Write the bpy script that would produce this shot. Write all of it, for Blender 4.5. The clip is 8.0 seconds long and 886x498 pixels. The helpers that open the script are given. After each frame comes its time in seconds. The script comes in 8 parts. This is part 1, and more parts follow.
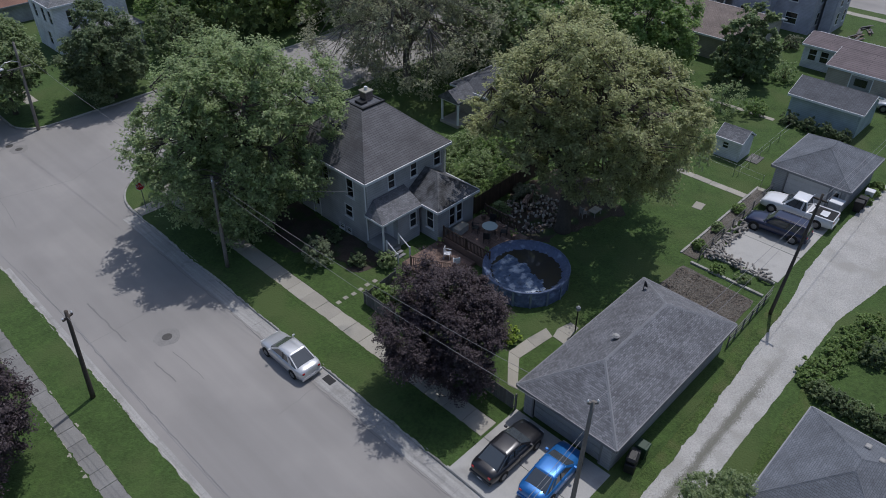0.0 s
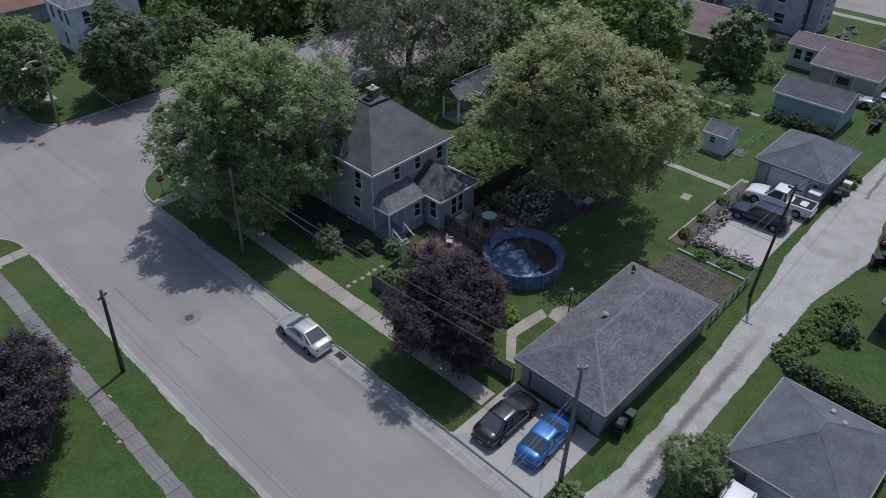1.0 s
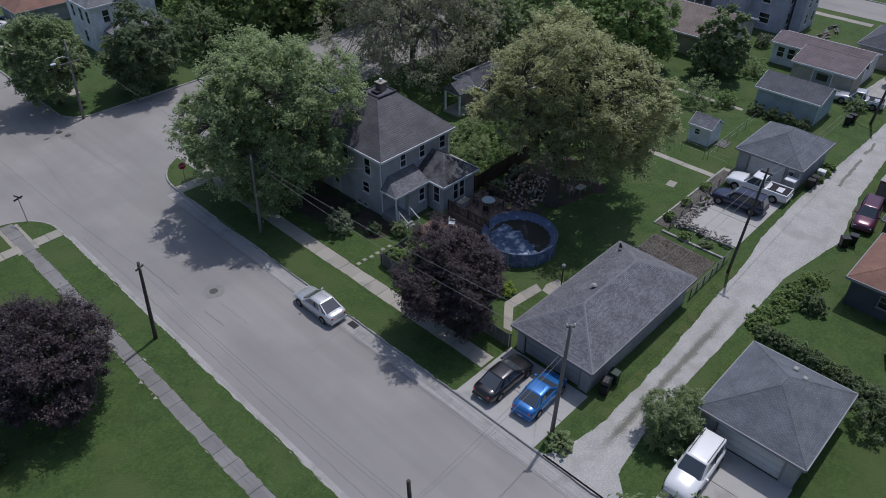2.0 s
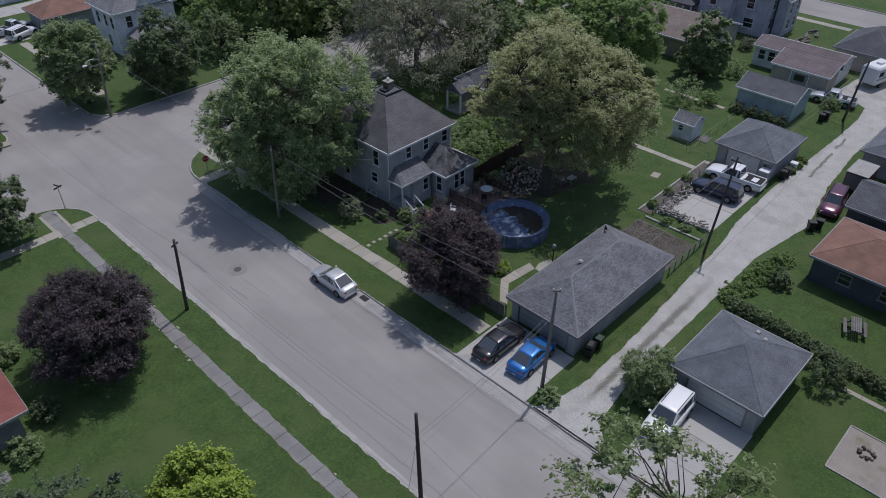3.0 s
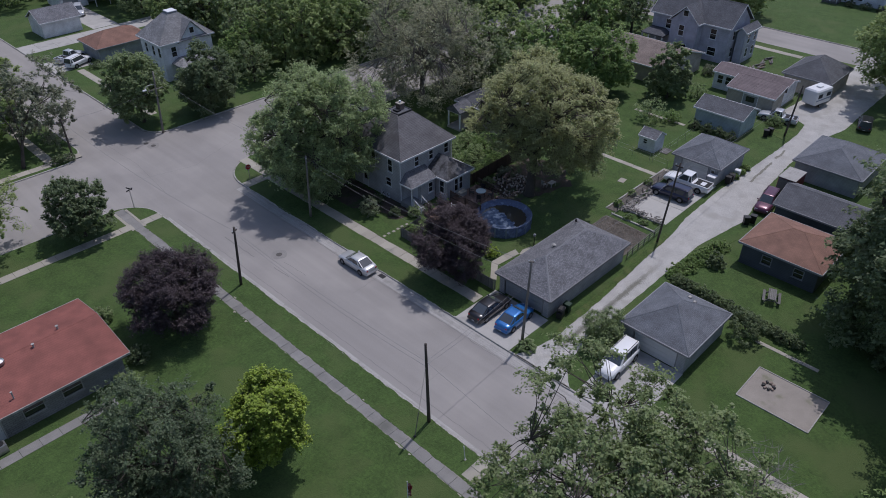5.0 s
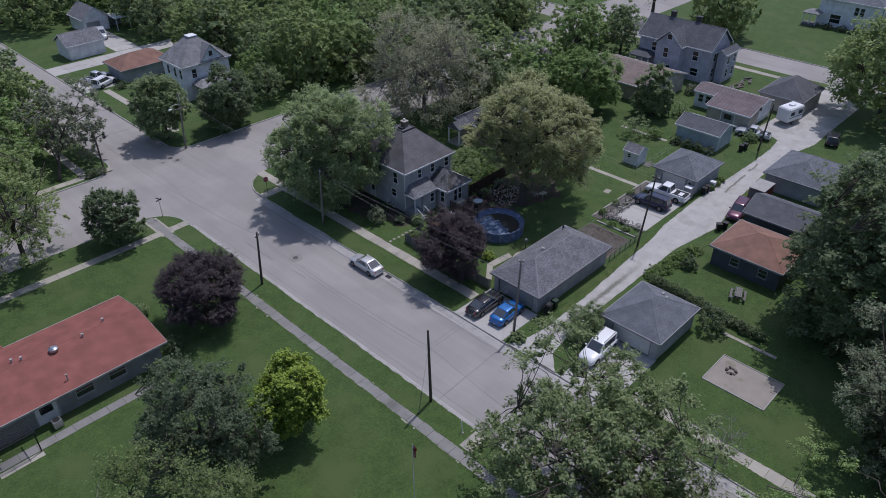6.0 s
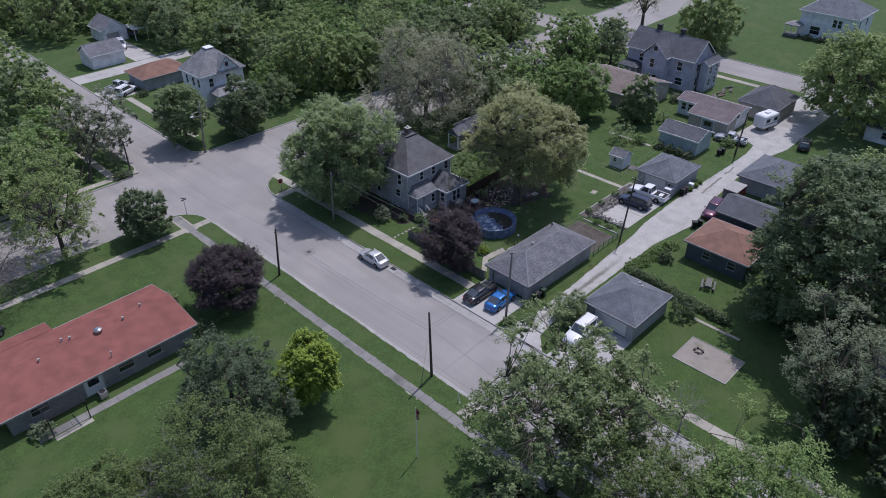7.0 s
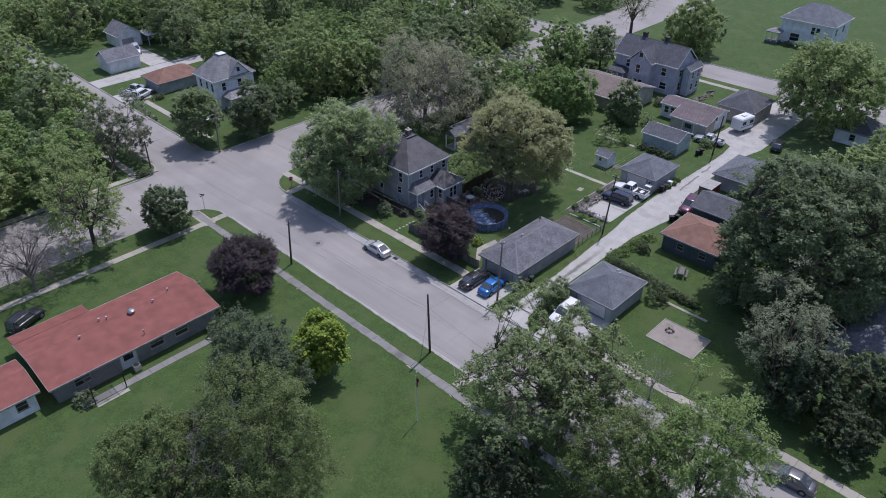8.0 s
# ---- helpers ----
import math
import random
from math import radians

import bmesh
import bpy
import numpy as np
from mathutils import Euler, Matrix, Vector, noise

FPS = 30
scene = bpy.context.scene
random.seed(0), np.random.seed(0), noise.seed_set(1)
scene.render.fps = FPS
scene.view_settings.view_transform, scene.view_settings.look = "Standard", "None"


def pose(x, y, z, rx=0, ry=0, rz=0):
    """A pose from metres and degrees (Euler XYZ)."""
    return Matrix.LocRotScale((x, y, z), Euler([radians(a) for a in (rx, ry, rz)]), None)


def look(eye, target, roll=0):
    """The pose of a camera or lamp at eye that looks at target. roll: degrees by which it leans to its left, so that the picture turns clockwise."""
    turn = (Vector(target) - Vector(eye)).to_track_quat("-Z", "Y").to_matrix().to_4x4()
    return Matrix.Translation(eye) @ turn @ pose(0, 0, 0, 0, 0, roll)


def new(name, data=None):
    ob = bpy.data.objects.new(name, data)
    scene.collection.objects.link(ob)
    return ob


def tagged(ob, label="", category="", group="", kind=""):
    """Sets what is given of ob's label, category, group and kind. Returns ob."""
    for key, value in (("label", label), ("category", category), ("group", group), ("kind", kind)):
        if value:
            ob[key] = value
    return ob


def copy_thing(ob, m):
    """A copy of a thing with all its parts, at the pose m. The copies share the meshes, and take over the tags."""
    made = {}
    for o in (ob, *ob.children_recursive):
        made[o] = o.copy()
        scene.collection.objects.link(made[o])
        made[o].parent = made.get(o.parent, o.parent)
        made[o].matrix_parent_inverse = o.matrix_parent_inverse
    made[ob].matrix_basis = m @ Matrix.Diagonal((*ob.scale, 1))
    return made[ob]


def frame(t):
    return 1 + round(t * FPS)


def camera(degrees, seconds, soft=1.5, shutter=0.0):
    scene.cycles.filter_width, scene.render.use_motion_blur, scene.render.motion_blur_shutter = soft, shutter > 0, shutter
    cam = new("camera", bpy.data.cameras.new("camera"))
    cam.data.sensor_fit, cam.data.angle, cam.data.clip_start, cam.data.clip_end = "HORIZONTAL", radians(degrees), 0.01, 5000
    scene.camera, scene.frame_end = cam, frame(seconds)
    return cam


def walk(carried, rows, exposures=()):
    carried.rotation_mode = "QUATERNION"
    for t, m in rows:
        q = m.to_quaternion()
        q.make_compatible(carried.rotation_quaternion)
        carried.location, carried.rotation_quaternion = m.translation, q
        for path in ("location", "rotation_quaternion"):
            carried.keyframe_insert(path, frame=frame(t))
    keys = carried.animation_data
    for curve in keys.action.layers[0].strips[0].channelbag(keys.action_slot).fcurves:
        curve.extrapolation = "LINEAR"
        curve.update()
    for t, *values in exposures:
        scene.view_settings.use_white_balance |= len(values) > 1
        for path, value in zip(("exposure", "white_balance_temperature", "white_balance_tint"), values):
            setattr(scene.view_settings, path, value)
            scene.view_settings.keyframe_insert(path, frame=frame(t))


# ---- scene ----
cam = camera(63.0, 8.0, soft=0.95)
PATH = [
    (0, (-12.081, -37.04, 33.012), (-10.934, -35.922, 31.814), -0.0),
    (0.5, (-13.249, -38.001, 33.69), (-12.101, -36.885, 32.492), 0.0),
    (1, (-14.691, -39.205, 34.508), (-13.544, -38.091, 33.306), 0.0),
    (1.5, (-16.402, -40.566, 35.256), (-15.254, -39.456, 34.052), 0.1),
    (3, (-22.498, -46.27, 37.988), (-21.346, -45.149, 36.798), -0.0),
    (3.5, (-24.788, -48.471, 39.016), (-23.632, -47.343, 37.837), -0.1),
    (4, (-27.123, -50.713, 40.433), (-25.965, -49.58, 39.261), -0.1),
    (4.5, (-29.677, -53.184, 42.248), (-28.514, -52.046, 41.086), -0.1),
    (6, (-37.455, -61.037, 47.688), (-36.271, -59.871, 46.575), -0.3),
    (6.5, (-40.192, -63.795, 49.55), (-39.005, -62.624, 48.446), -0.3),
    (7, (-42.885, -66.602, 51.534), (-41.699, -65.43, 50.43), -0.3),
    (7.5, (-45.672, -69.358, 53.452), (-44.484, -68.187, 52.348), -0.2),
    (8, (-48.347, -72.317, 55.343), (-47.159, -71.146, 54.239), -0.2),
]
walk(cam, [(t, look(eye, target, roll)) for t, eye, target, roll in PATH], exposures=[(0.0, -0.22, 6250, 12), (1.5, -0.25, 6150, 14), (3.0, -0.28, 6200, 15), (4.5, -0.3, 6200, 17), (6.0, -0.13, 6100, 18), (8.0, 0.16, 6060, 20)])

# ---- light ----
SUN_ELEV, SUN_AZ = radians(65), radians(12)      # azimuth from +x towards +y
world = bpy.data.worlds.new("sky")
scene.world = world
world.use_nodes = True
wn = world.node_tree.nodes
sky = wn.new("ShaderNodeTexSky")
sky.sky_type, sky.sun_disc = "NISHITA", False
sky.sun_elevation, sky.sun_rotation = SUN_ELEV, radians(90) - SUN_AZ
sky.air_density, sky.dust_density = 1.0, 1.5
world.node_tree.links.new(sky.outputs[0], wn["Background"].inputs[0])
wn["Background"].inputs[1].default_value = 0.125
sun = new("sun", bpy.data.lights.new("sun", "SUN"))
sun.data.energy, sun.data.angle, sun.data.color = 2.65, radians(0.53), (1.0, 0.975, 0.945)
sun.matrix_world = look((0, 0, 60), Vector((0, 0, 60)) - Vector((math.cos(SUN_ELEV) * math.cos(SUN_AZ), math.cos(SUN_ELEV) * math.sin(SUN_AZ), math.sin(SUN_ELEV))))


# ---- materials ----
def graph(name):
    m = bpy.data.materials.new(name)
    m.use_nodes = True
    nt = m.node_tree
    return m, nt, nt.nodes, nt.links, nt.nodes["Principled BSDF"]


def tint(c, k):
    return (min(1, c[0] * k), min(1, c[1] * k), min(1, c[2] * k), 1)


def surface(name, col, rough=0.85, var=0.25, big=0.35, small=14.0, bump=0.15, metal=0.0, stain_or_light=None, stain_or_light_scale=0.12, spread=0.55, per_piece=0.0, local=False, dist=0.02):
    """Two scales of noise over a base colour, an optional second colour for stains or painted light, and a fine bump.
    """
    m, nt, N, L, p = graph(name)
    pos = N.new("ShaderNodeTexCoord").outputs["Object"] if local else N.new("ShaderNodeNewGeometry").outputs["Position"]

    def nz(scale, detail=4.0):
        n = N.new("ShaderNodeTexNoise")
        n.inputs["Scale"].default_value, n.inputs["Detail"].default_value = scale, detail
        L.new(pos, n.inputs["Vector"])
        return n.outputs["Fac"]

    def mix(f, a, b, kind="MIX"):
        x = N.new("ShaderNodeMix")
        x.data_type, x.blend_type = "RGBA", kind
        for sock, v in ((x.inputs[0], f), (x.inputs[6], a), (x.inputs[7], b)):
            if isinstance(v, (int, float, tuple)):
                sock.default_value = v
            else:
                L.new(v, sock)
        return x.outputs[2]

    def ramp(f, a, b):
        r = N.new("ShaderNodeMapRange")
        r.inputs[1].default_value, r.inputs[2].default_value = a, b
        L.new(f, r.inputs[0])
        return r.outputs[0]

    c = mix(ramp(nz(big), 0.3, 0.7), tint(col, 1 - var), tint(col, 1 + var))
    c = mix(0.6, c, mix(ramp(nz(small, 6), 0.25, 0.75), tint(col, 1 - var * 1.3), tint(col, 1 + var * 1.3)))
    if stain_or_light:
        c = mix(ramp(nz(stain_or_light_scale, 5), spread, spread + 0.14), c, (*stain_or_light, 1))
    if per_piece:
        info = N.new("ShaderNodeObjectInfo")
        c = mix(1.0, c, mix(info.outputs["Random"], (1 - per_piece,) * 3 + (1,), (1 + per_piece,) * 3 + (1,)), "MULTIPLY")
    L.new(c, p.inputs["Base Color"])
    p.inputs["Roughness"].default_value, p.inputs["Metallic"].default_value = rough, metal
    p.inputs["Specular IOR Level"].default_value = 0.35
    if bump:
        b = N.new("ShaderNodeBump")
        b.inputs["Strength"].default_value, b.inputs["Distance"].default_value = bump, dist
        L.new(nz(small * 1.7, 5), b.inputs["Height"])
        L.new(b.outputs[0], p.inputs["Normal"])
    return m


def coursed(name, col, row, length, var=0.2, rough=0.85, stain_or_light=None, slope=1.0, bump=0.5, mortar=0.55, spread=0.55, sscale=0.25):
    """Rows that follow constant height (shingles, clapboards, blocks), with joints along the face."""
    m, nt, N, L, p = graph(name)
    tc = N.new("ShaderNodeTexCoord").outputs["Object"]
    sep = N.new("ShaderNodeSeparateXYZ")
    L.new(tc, sep.inputs[0])
    nrm = N.new("ShaderNodeSeparateXYZ")
    L.new(N.new("ShaderNodeTexCoord").outputs["Normal"], nrm.inputs[0])

    def op(kind, a, b=0.0):
        x = N.new("ShaderNodeMath")
        x.operation = kind
        for sock, v in zip(x.inputs, (a, b)):
            if isinstance(v, (int, float)):
                sock.default_value = v
            else:
                L.new(v, sock)
        return x.outputs[0]

    facing = op("GREATER_THAN", op("ABSOLUTE", nrm.outputs[0]), op("ABSOLUTE", nrm.outputs[1]))
    u = op("ADD", op("MULTIPLY", sep.outputs[1], facing), op("MULTIPLY", sep.outputs[0], op("SUBTRACT", 1.0, facing)))
    uv = N.new("ShaderNodeCombineXYZ")
    L.new(u, uv.inputs[0])
    L.new(op("MULTIPLY", sep.outputs[2], slope), uv.inputs[1])
    br = N.new("ShaderNodeTexBrick")
    br.offset = 0.5
    br.inputs["Scale"].default_value = 1.0
    br.inputs["Color1"].default_value, br.inputs["Color2"].default_value = tint(col, 1 - var), tint(col, 1 + var)
    br.inputs["Mortar"].default_value = tint(col, mortar)
    br.inputs["Mortar Size"].default_value, br.inputs["Mortar Smooth"].default_value = row * 0.10, 0.3
    br.inputs["Brick Width"].default_value, br.inputs["Row Height"].default_value = length, row
    L.new(uv.outputs[0], br.inputs["Vector"])
    no = N.new("ShaderNodeTexNoise")
    no.inputs["Scale"].default_value, no.inputs["Detail"].default_value = 0.7, 6
    L.new(tc, no.inputs["Vector"])
    mul = N.new("ShaderNodeMix")
    mul.data_type, mul.blend_type = "RGBA", "MULTIPLY"
    mul.inputs[0].default_value = 1.0
    mr = N.new("ShaderNodeMapRange")
    mr.inputs[1].default_value, mr.inputs[2].default_value, mr.inputs[3].default_value, mr.inputs[4].default_value = 0.3, 0.7, 0.8, 1.2
    L.new(no.outputs["Fac"], mr.inputs[0])
    L.new(br.outputs["Color"], mul.inputs[6])
    L.new(mr.outputs[0], mul.inputs[7])
    out = mul.outputs[2]
    if stain_or_light:
        n2 = N.new("ShaderNodeTexNoise")
        n2.inputs["Scale"].default_value, n2.inputs["Detail"].default_value, n2.inputs["Roughness"].default_value = sscale, 8, 0.65
        L.new(tc, n2.inputs["Vector"])
        r2 = N.new("ShaderNodeMapRange")
        r2.inputs[1].default_value, r2.inputs[2].default_value = spread, spread + 0.12
        L.new(n2.outputs["Fac"], r2.inputs[0])
        mx = N.new("ShaderNodeMix")
        mx.data_type = "RGBA"
        mx.inputs[7].default_value = (*stain_or_light, 1)
        L.new(r2.outputs[0], mx.inputs[0])
        L.new(out, mx.inputs[6])
        out = mx.outputs[2]
    L.new(out, p.inputs["Base Color"])
    p.inputs["Roughness"].default_value = rough
    b = N.new("ShaderNodeBump")
    b.inputs["Strength"].default_value, b.inputs["Distance"].default_value = bump, 0.03
    L.new(br.outputs["Fac"], b.inputs["Height"])
    b.invert = True
    L.new(b.outputs[0], p.inputs["Normal"])
    return m


def paint(name, col, rough=0.25, metal=0.0, coat=0.6):
    m, nt, N, L, p = graph(name)
    n = N.new("ShaderNodeTexNoise")
    n.inputs["Scale"].default_value = 1.3
    mx = N.new("ShaderNodeMix")
    mx.data_type = "RGBA"
    mx.inputs[6].default_value, mx.inputs[7].default_value = tint(col, 0.9), tint(col, 1.08)
    L.new(n.outputs["Fac"], mx.inputs[0])
    L.new(mx.outputs[2], p.inputs["Base Color"])
    p.inputs["Roughness"].default_value, p.inputs["Metallic"].default_value = rough, metal
    p.inputs["Coat Weight"].default_value, p.inputs["Coat Roughness"].default_value = coat, 0.08
    return m


def foliage(name, col, var=0.4, warm=None, through_light=0.55):
    m, nt, N, L, p = graph(name)
    geo = N.new("ShaderNodeNewGeometry")
    n = N.new("ShaderNodeTexNoise")
    n.inputs["Scale"].default_value, n.inputs["Detail"].default_value = 0.9, 4
    L.new(geo.outputs["Position"], n.inputs["Vector"])
    a = N.new("ShaderNodeMix")
    a.data_type = "RGBA"
    a.inputs[6].default_value, a.inputs[7].default_value = tint(col, 1 - var), tint(col, 1 + var)
    L.new(geo.outputs["Random Per Island"], a.inputs[0])
    b = N.new("ShaderNodeMix")
    b.data_type, b.inputs[7].default_value = "RGBA", (*(warm or tint(col, 1.3)[:3]), 1)
    r = N.new("ShaderNodeMapRange")
    r.inputs[1].default_value, r.inputs[2].default_value, r.inputs[4].default_value = 0.4, 0.75, 0.6
    L.new(n.outputs["Fac"], r.inputs[0])
    L.new(r.outputs[0], b.inputs[0])
    L.new(a.outputs[2], b.inputs[6])
    L.new(b.outputs[2], p.inputs["Base Color"])
    p.inputs["Roughness"].default_value, p.inputs["Specular IOR Level"].default_value = 0.5, 0.35
    tr = N.new("ShaderNodeBsdfTranslucent")
    L.new(b.outputs[2], tr.inputs[0])
    ms = N.new("ShaderNodeMixShader")
    ms.inputs[0].default_value = through_light
    L.new(p.outputs[0], ms.inputs[1])
    L.new(tr.outputs[0], ms.inputs[2])
    L.new(ms.outputs[0], N["Material Output"].inputs[0])
    return m


def glass(name, col=(0.03, 0.035, 0.04), rough=0.05):
    m, nt, N, L, p = graph(name)
    p.inputs["Base Color"].default_value = (*col, 1)
    p.inputs["Roughness"].default_value = rough
    p.inputs["Transmission Weight"].default_value = 0.25
    p.inputs["Specular IOR Level"].default_value = 0.6
    return m


GRASS = surface("grass", (0.046, 0.078, 0.021), 0.95, 0.42, 0.4, 5, 0.7, stain_or_light=(0.062, 0.086, 0.028), stain_or_light_scale=0.22, spread=0.52, dist=0.1)
LAWN = surface("mown_grass", (0.052, 0.092, 0.023), 0.95, 0.40, 0.7, 5, 0.7, stain_or_light=(0.071, 0.103, 0.032), stain_or_light_scale=0.2, spread=0.5, dist=0.1)
for m in (GRASS, LAWN):
    p = m.node_tree.nodes["Principled BSDF"]
    p.inputs["Sheen Weight"].default_value, p.inputs["Sheen Roughness"].default_value, p.inputs["Sheen Tint"].default_value = 0.08, 0.5, (0.5, 0.7, 0.3, 1)
ROAD = surface("worn_pale_asphalt", (0.28, 0.266, 0.253), 0.9, 0.11, 0.16, 18, 0.3, stain_or_light=(0.315, 0.298, 0.282), stain_or_light_scale=0.12, spread=0.46)
GUTTER = surface("pale_concrete_gutter", (0.36, 0.35, 0.335), 0.9, 0.18, 0.6, 9, 0.25, stain_or_light=(0.28, 0.27, 0.255), stain_or_light_scale=0.9, spread=0.57)
KERB = surface("kerb_concrete", (0.36, 0.35, 0.33), 0.9, 0.3, 0.9, 9, 0.3, stain_or_light=(0.19, 0.185, 0.16), stain_or_light_scale=1.1, spread=0.55)


def add_streaks(m, along, across, low, high):
    """Long worn streaks that run with the street."""
    N, L = m.node_tree.nodes, m.node_tree.links
    mp = N.new("ShaderNodeMapping")
    mp.inputs["Scale"].default_value = (across, along, 1)
    L.new(N.new("ShaderNodeNewGeometry").outputs["Position"], mp.inputs["Vector"])
    n = N.new("ShaderNodeTexNoise")
    n.inputs["Scale"].default_value, n.inputs["Detail"].default_value = 1.0, 6
    L.new(mp.outputs[0], n.inputs["Vector"])
    r = N.new("ShaderNodeMapRange")
    r.inputs[1].default_value, r.inputs[2].default_value, r.inputs[3].default_value, r.inputs[4].default_value = 0.3, 0.7, low, high
    L.new(n.outputs["Fac"], r.inputs[0])
    p = N["Principled BSDF"]
    old = p.inputs["Base Color"].links[0].from_socket
    x = N.new("ShaderNodeMix")
    x.data_type, x.blend_type = "RGBA", "MULTIPLY"
    x.inputs[0].default_value = 1.0
    L.new(old, x.inputs[6])
    L.new(r.outputs[0], x.inputs[7])
    L.new(x.outputs[2], p.inputs["Base Color"])


add_streaks(ROAD, 0.05, 0.9, 0.93, 1.05)
add_streaks(GUTTER, 0.25, 5.0, 0.8, 1.1)
SLAB = surface("walk_concrete", (0.355, 0.333, 0.285), 0.9, 0.12, 0.8, 18, 0.2, stain_or_light=(0.24, 0.235, 0.21), stain_or_light_scale=0.45, spread=0.58, per_piece=0.1)
PALESLAB = surface("pale_driveway_concrete", (0.41, 0.40, 0.38), 0.9, 0.1, 0.8, 18, 0.2, stain_or_light=(0.31, 0.30, 0.285), stain_or_light_scale=0.5, spread=0.58, per_piece=0.06)
OLDSLAB = surface("old_grey_walk_concrete", (0.225, 0.22, 0.21), 0.95, 0.2, 0.8, 18, 0.3, stain_or_light=(0.15, 0.15, 0.135), stain_or_light_scale=0.25, spread=0.54, per_piece=0.07)
ALLEYDIRT = surface("weedy_gravel", (0.20, 0.195, 0.165), 0.95, 0.35, 1.2, 10, 0.6, dist=0.04)
GRAVEL = surface("pale_gravel", (0.42, 0.41, 0.39), 0.95, 0.24, 0.6, 9, 0.9, stain_or_light=(0.355, 0.345, 0.32), stain_or_light_scale=0.5, spread=0.52, dist=0.06)


def add_track(m, slope, level, wide, x0, x1, col):
    """A ragged weedy strip along the line y = level + slope * x, from x0 to x1."""
    N, L = m.node_tree.nodes, m.node_tree.links
    sep = N.new("ShaderNodeSeparateXYZ")
    pos = N.new("ShaderNodeNewGeometry").outputs["Position"]
    L.new(pos, sep.inputs[0])

    def op(kind, a, b=0.0, c=0.0):
        x = N.new("ShaderNodeMath")
        x.operation = kind
        for sock, v in zip(x.inputs, (a, b, c)):
            if isinstance(v, (int, float)):
                sock.default_value = v
            else:
                L.new(v, sock)
        return x.outputs[0]

    def nz(scale, detail):
        n = N.new("ShaderNodeTexNoise")
        n.inputs["Scale"].default_value, n.inputs["Detail"].default_value = scale, detail
        L.new(pos, n.inputs["Vector"])
        return n.outputs["Fac"]

    def ramp(f, a, b):
        r = N.new("ShaderNodeMapRange")
        r.inputs[1].default_value, r.inputs[2].default_value = a, b
        L.new(f, r.inputs[0])
        return r.outputs[0]

    d = op("ABSOLUTE", op("SUBTRACT", sep.outputs[1], op("MULTIPLY_ADD", sep.outputs[0], slope, level)))
    d = op("ADD", d, op("MULTIPLY", op("SUBTRACT", nz(1.2, 3), 0.5), wide * 1.6))
    d = op("ADD", d, op("MULTIPLY", op("SUBTRACT", nz(20.0, 6), 0.5), wide * 5.0))
    f = ramp(d, wide * 1.15, wide * 0.75)
    f = op("MULTIPLY", f, op("MULTIPLY", ramp(sep.outputs[0], x0, x0 + 2), ramp(sep.outputs[0], x1, x1 - 5)))
    p = N["Principled BSDF"]
    old = p.inputs["Base Color"].links[0].from_socket
    x = N.new("ShaderNodeMix")
    x.data_type = "RGBA"
    x.inputs[7].default_value = (*col, 1)
    L.new(f, x.inputs[0])
    L.new(old, x.inputs[6])
    L.new(x.outputs[2], p.inputs["Base Color"])


add_track(GRAVEL, 0.012, -29.98, 0.26, 8.0, 27.0, (0.18, 0.178, 0.15))

SOIL = surface("garden_soil", (0.15, 0.135, 0.118), 1.0, 0.6, 0.9, 7, 1.0, stain_or_light=(0.11, 0.10, 0.085), stain_or_light_scale=2.2, spread=0.55, dist=0.15)
PATCH = surface("dark_asphalt_patch", (0.205, 0.198, 0.192), 0.9, 0.15, 0.8, 20, 0.2)
SHINGLE = coursed("grey_shingle", (0.165, 0.168, 0.184), 0.12, 0.22, 0.30, slope=2.3, stain_or_light=(0.12, 0.122, 0.13), spread=0.6)
SHINGLE_HOUSE = coursed("brown_grey_shingle", (0.128, 0.125, 0.134), 0.15, 0.9, 0.09, slope=1.35, stain_or_light=(0.085, 0.078, 0.08), spread=0.56, mortar=0.5)
# near-black blotches paint dappled tree shade into the shingle colour
SHINGLE_DAPPLED = coursed("shade_dappled_shingle", (0.135, 0.138, 0.15), 0.15, 0.36, 0.14, slope=2.2, stain_or_light=(0.035, 0.035, 0.037), spread=0.47, sscale=0.6)
SHINGLE_DARK = coursed("slate_grey_shingle", (0.10, 0.105, 0.12), 0.15, 0.36, 0.13, slope=2.5)
SHINGLE_RED = coursed("red_shingle", (0.225, 0.079, 0.063), 0.15, 0.3, 0.03, slope=4.0, bump=0.25, mortar=0.82)
SHINGLE_RUST = coursed("rust_shingle", (0.225, 0.122, 0.09), 0.15, 0.3, 0.08, slope=3.0, bump=0.25, mortar=0.8)
SHINGLE_TAN = coursed("tan_shingle", (0.20, 0.16, 0.14), 0.15, 0.3, 0.1, slope=3.0)
SHINGLE_MAUVE = coursed("mauve_sheet_roof", (0.15, 0.12, 0.125), 0.4, 6.0, 0.06, slope=5.0)
SIDING_BLUE = coursed("blue_grey_clapboard", (0.43, 0.432, 0.45), 0.2, 5.0, 0.03, mortar=0.7, bump=0.6)
SIDING_GARAGE = coursed("pale_grey_shiplap", (0.33, 0.335, 0.355), 0.2, 5.0, 0.04, mortar=0.7, bump=0.6)
SIDING_GREY = coursed("grey_clapboard", (0.37, 0.385, 0.41), 0.16, 5.0, 0.03, mortar=0.72, bump=0.6)
SHINGLE_PALE = coursed("pale_weathered_shingle", (0.25, 0.25, 0.255), 0.15, 0.34, 0.2, slope=1.6, stain_or_light=(0.17, 0.17, 0.175), spread=0.55)
SHINGLE_SLATE = coursed("blue_grey_slate_shingle", (0.145, 0.157, 0.18), 0.13, 0.26, 0.13, slope=2.5, stain_or_light=(0.115, 0.124, 0.14), spread=0.58)
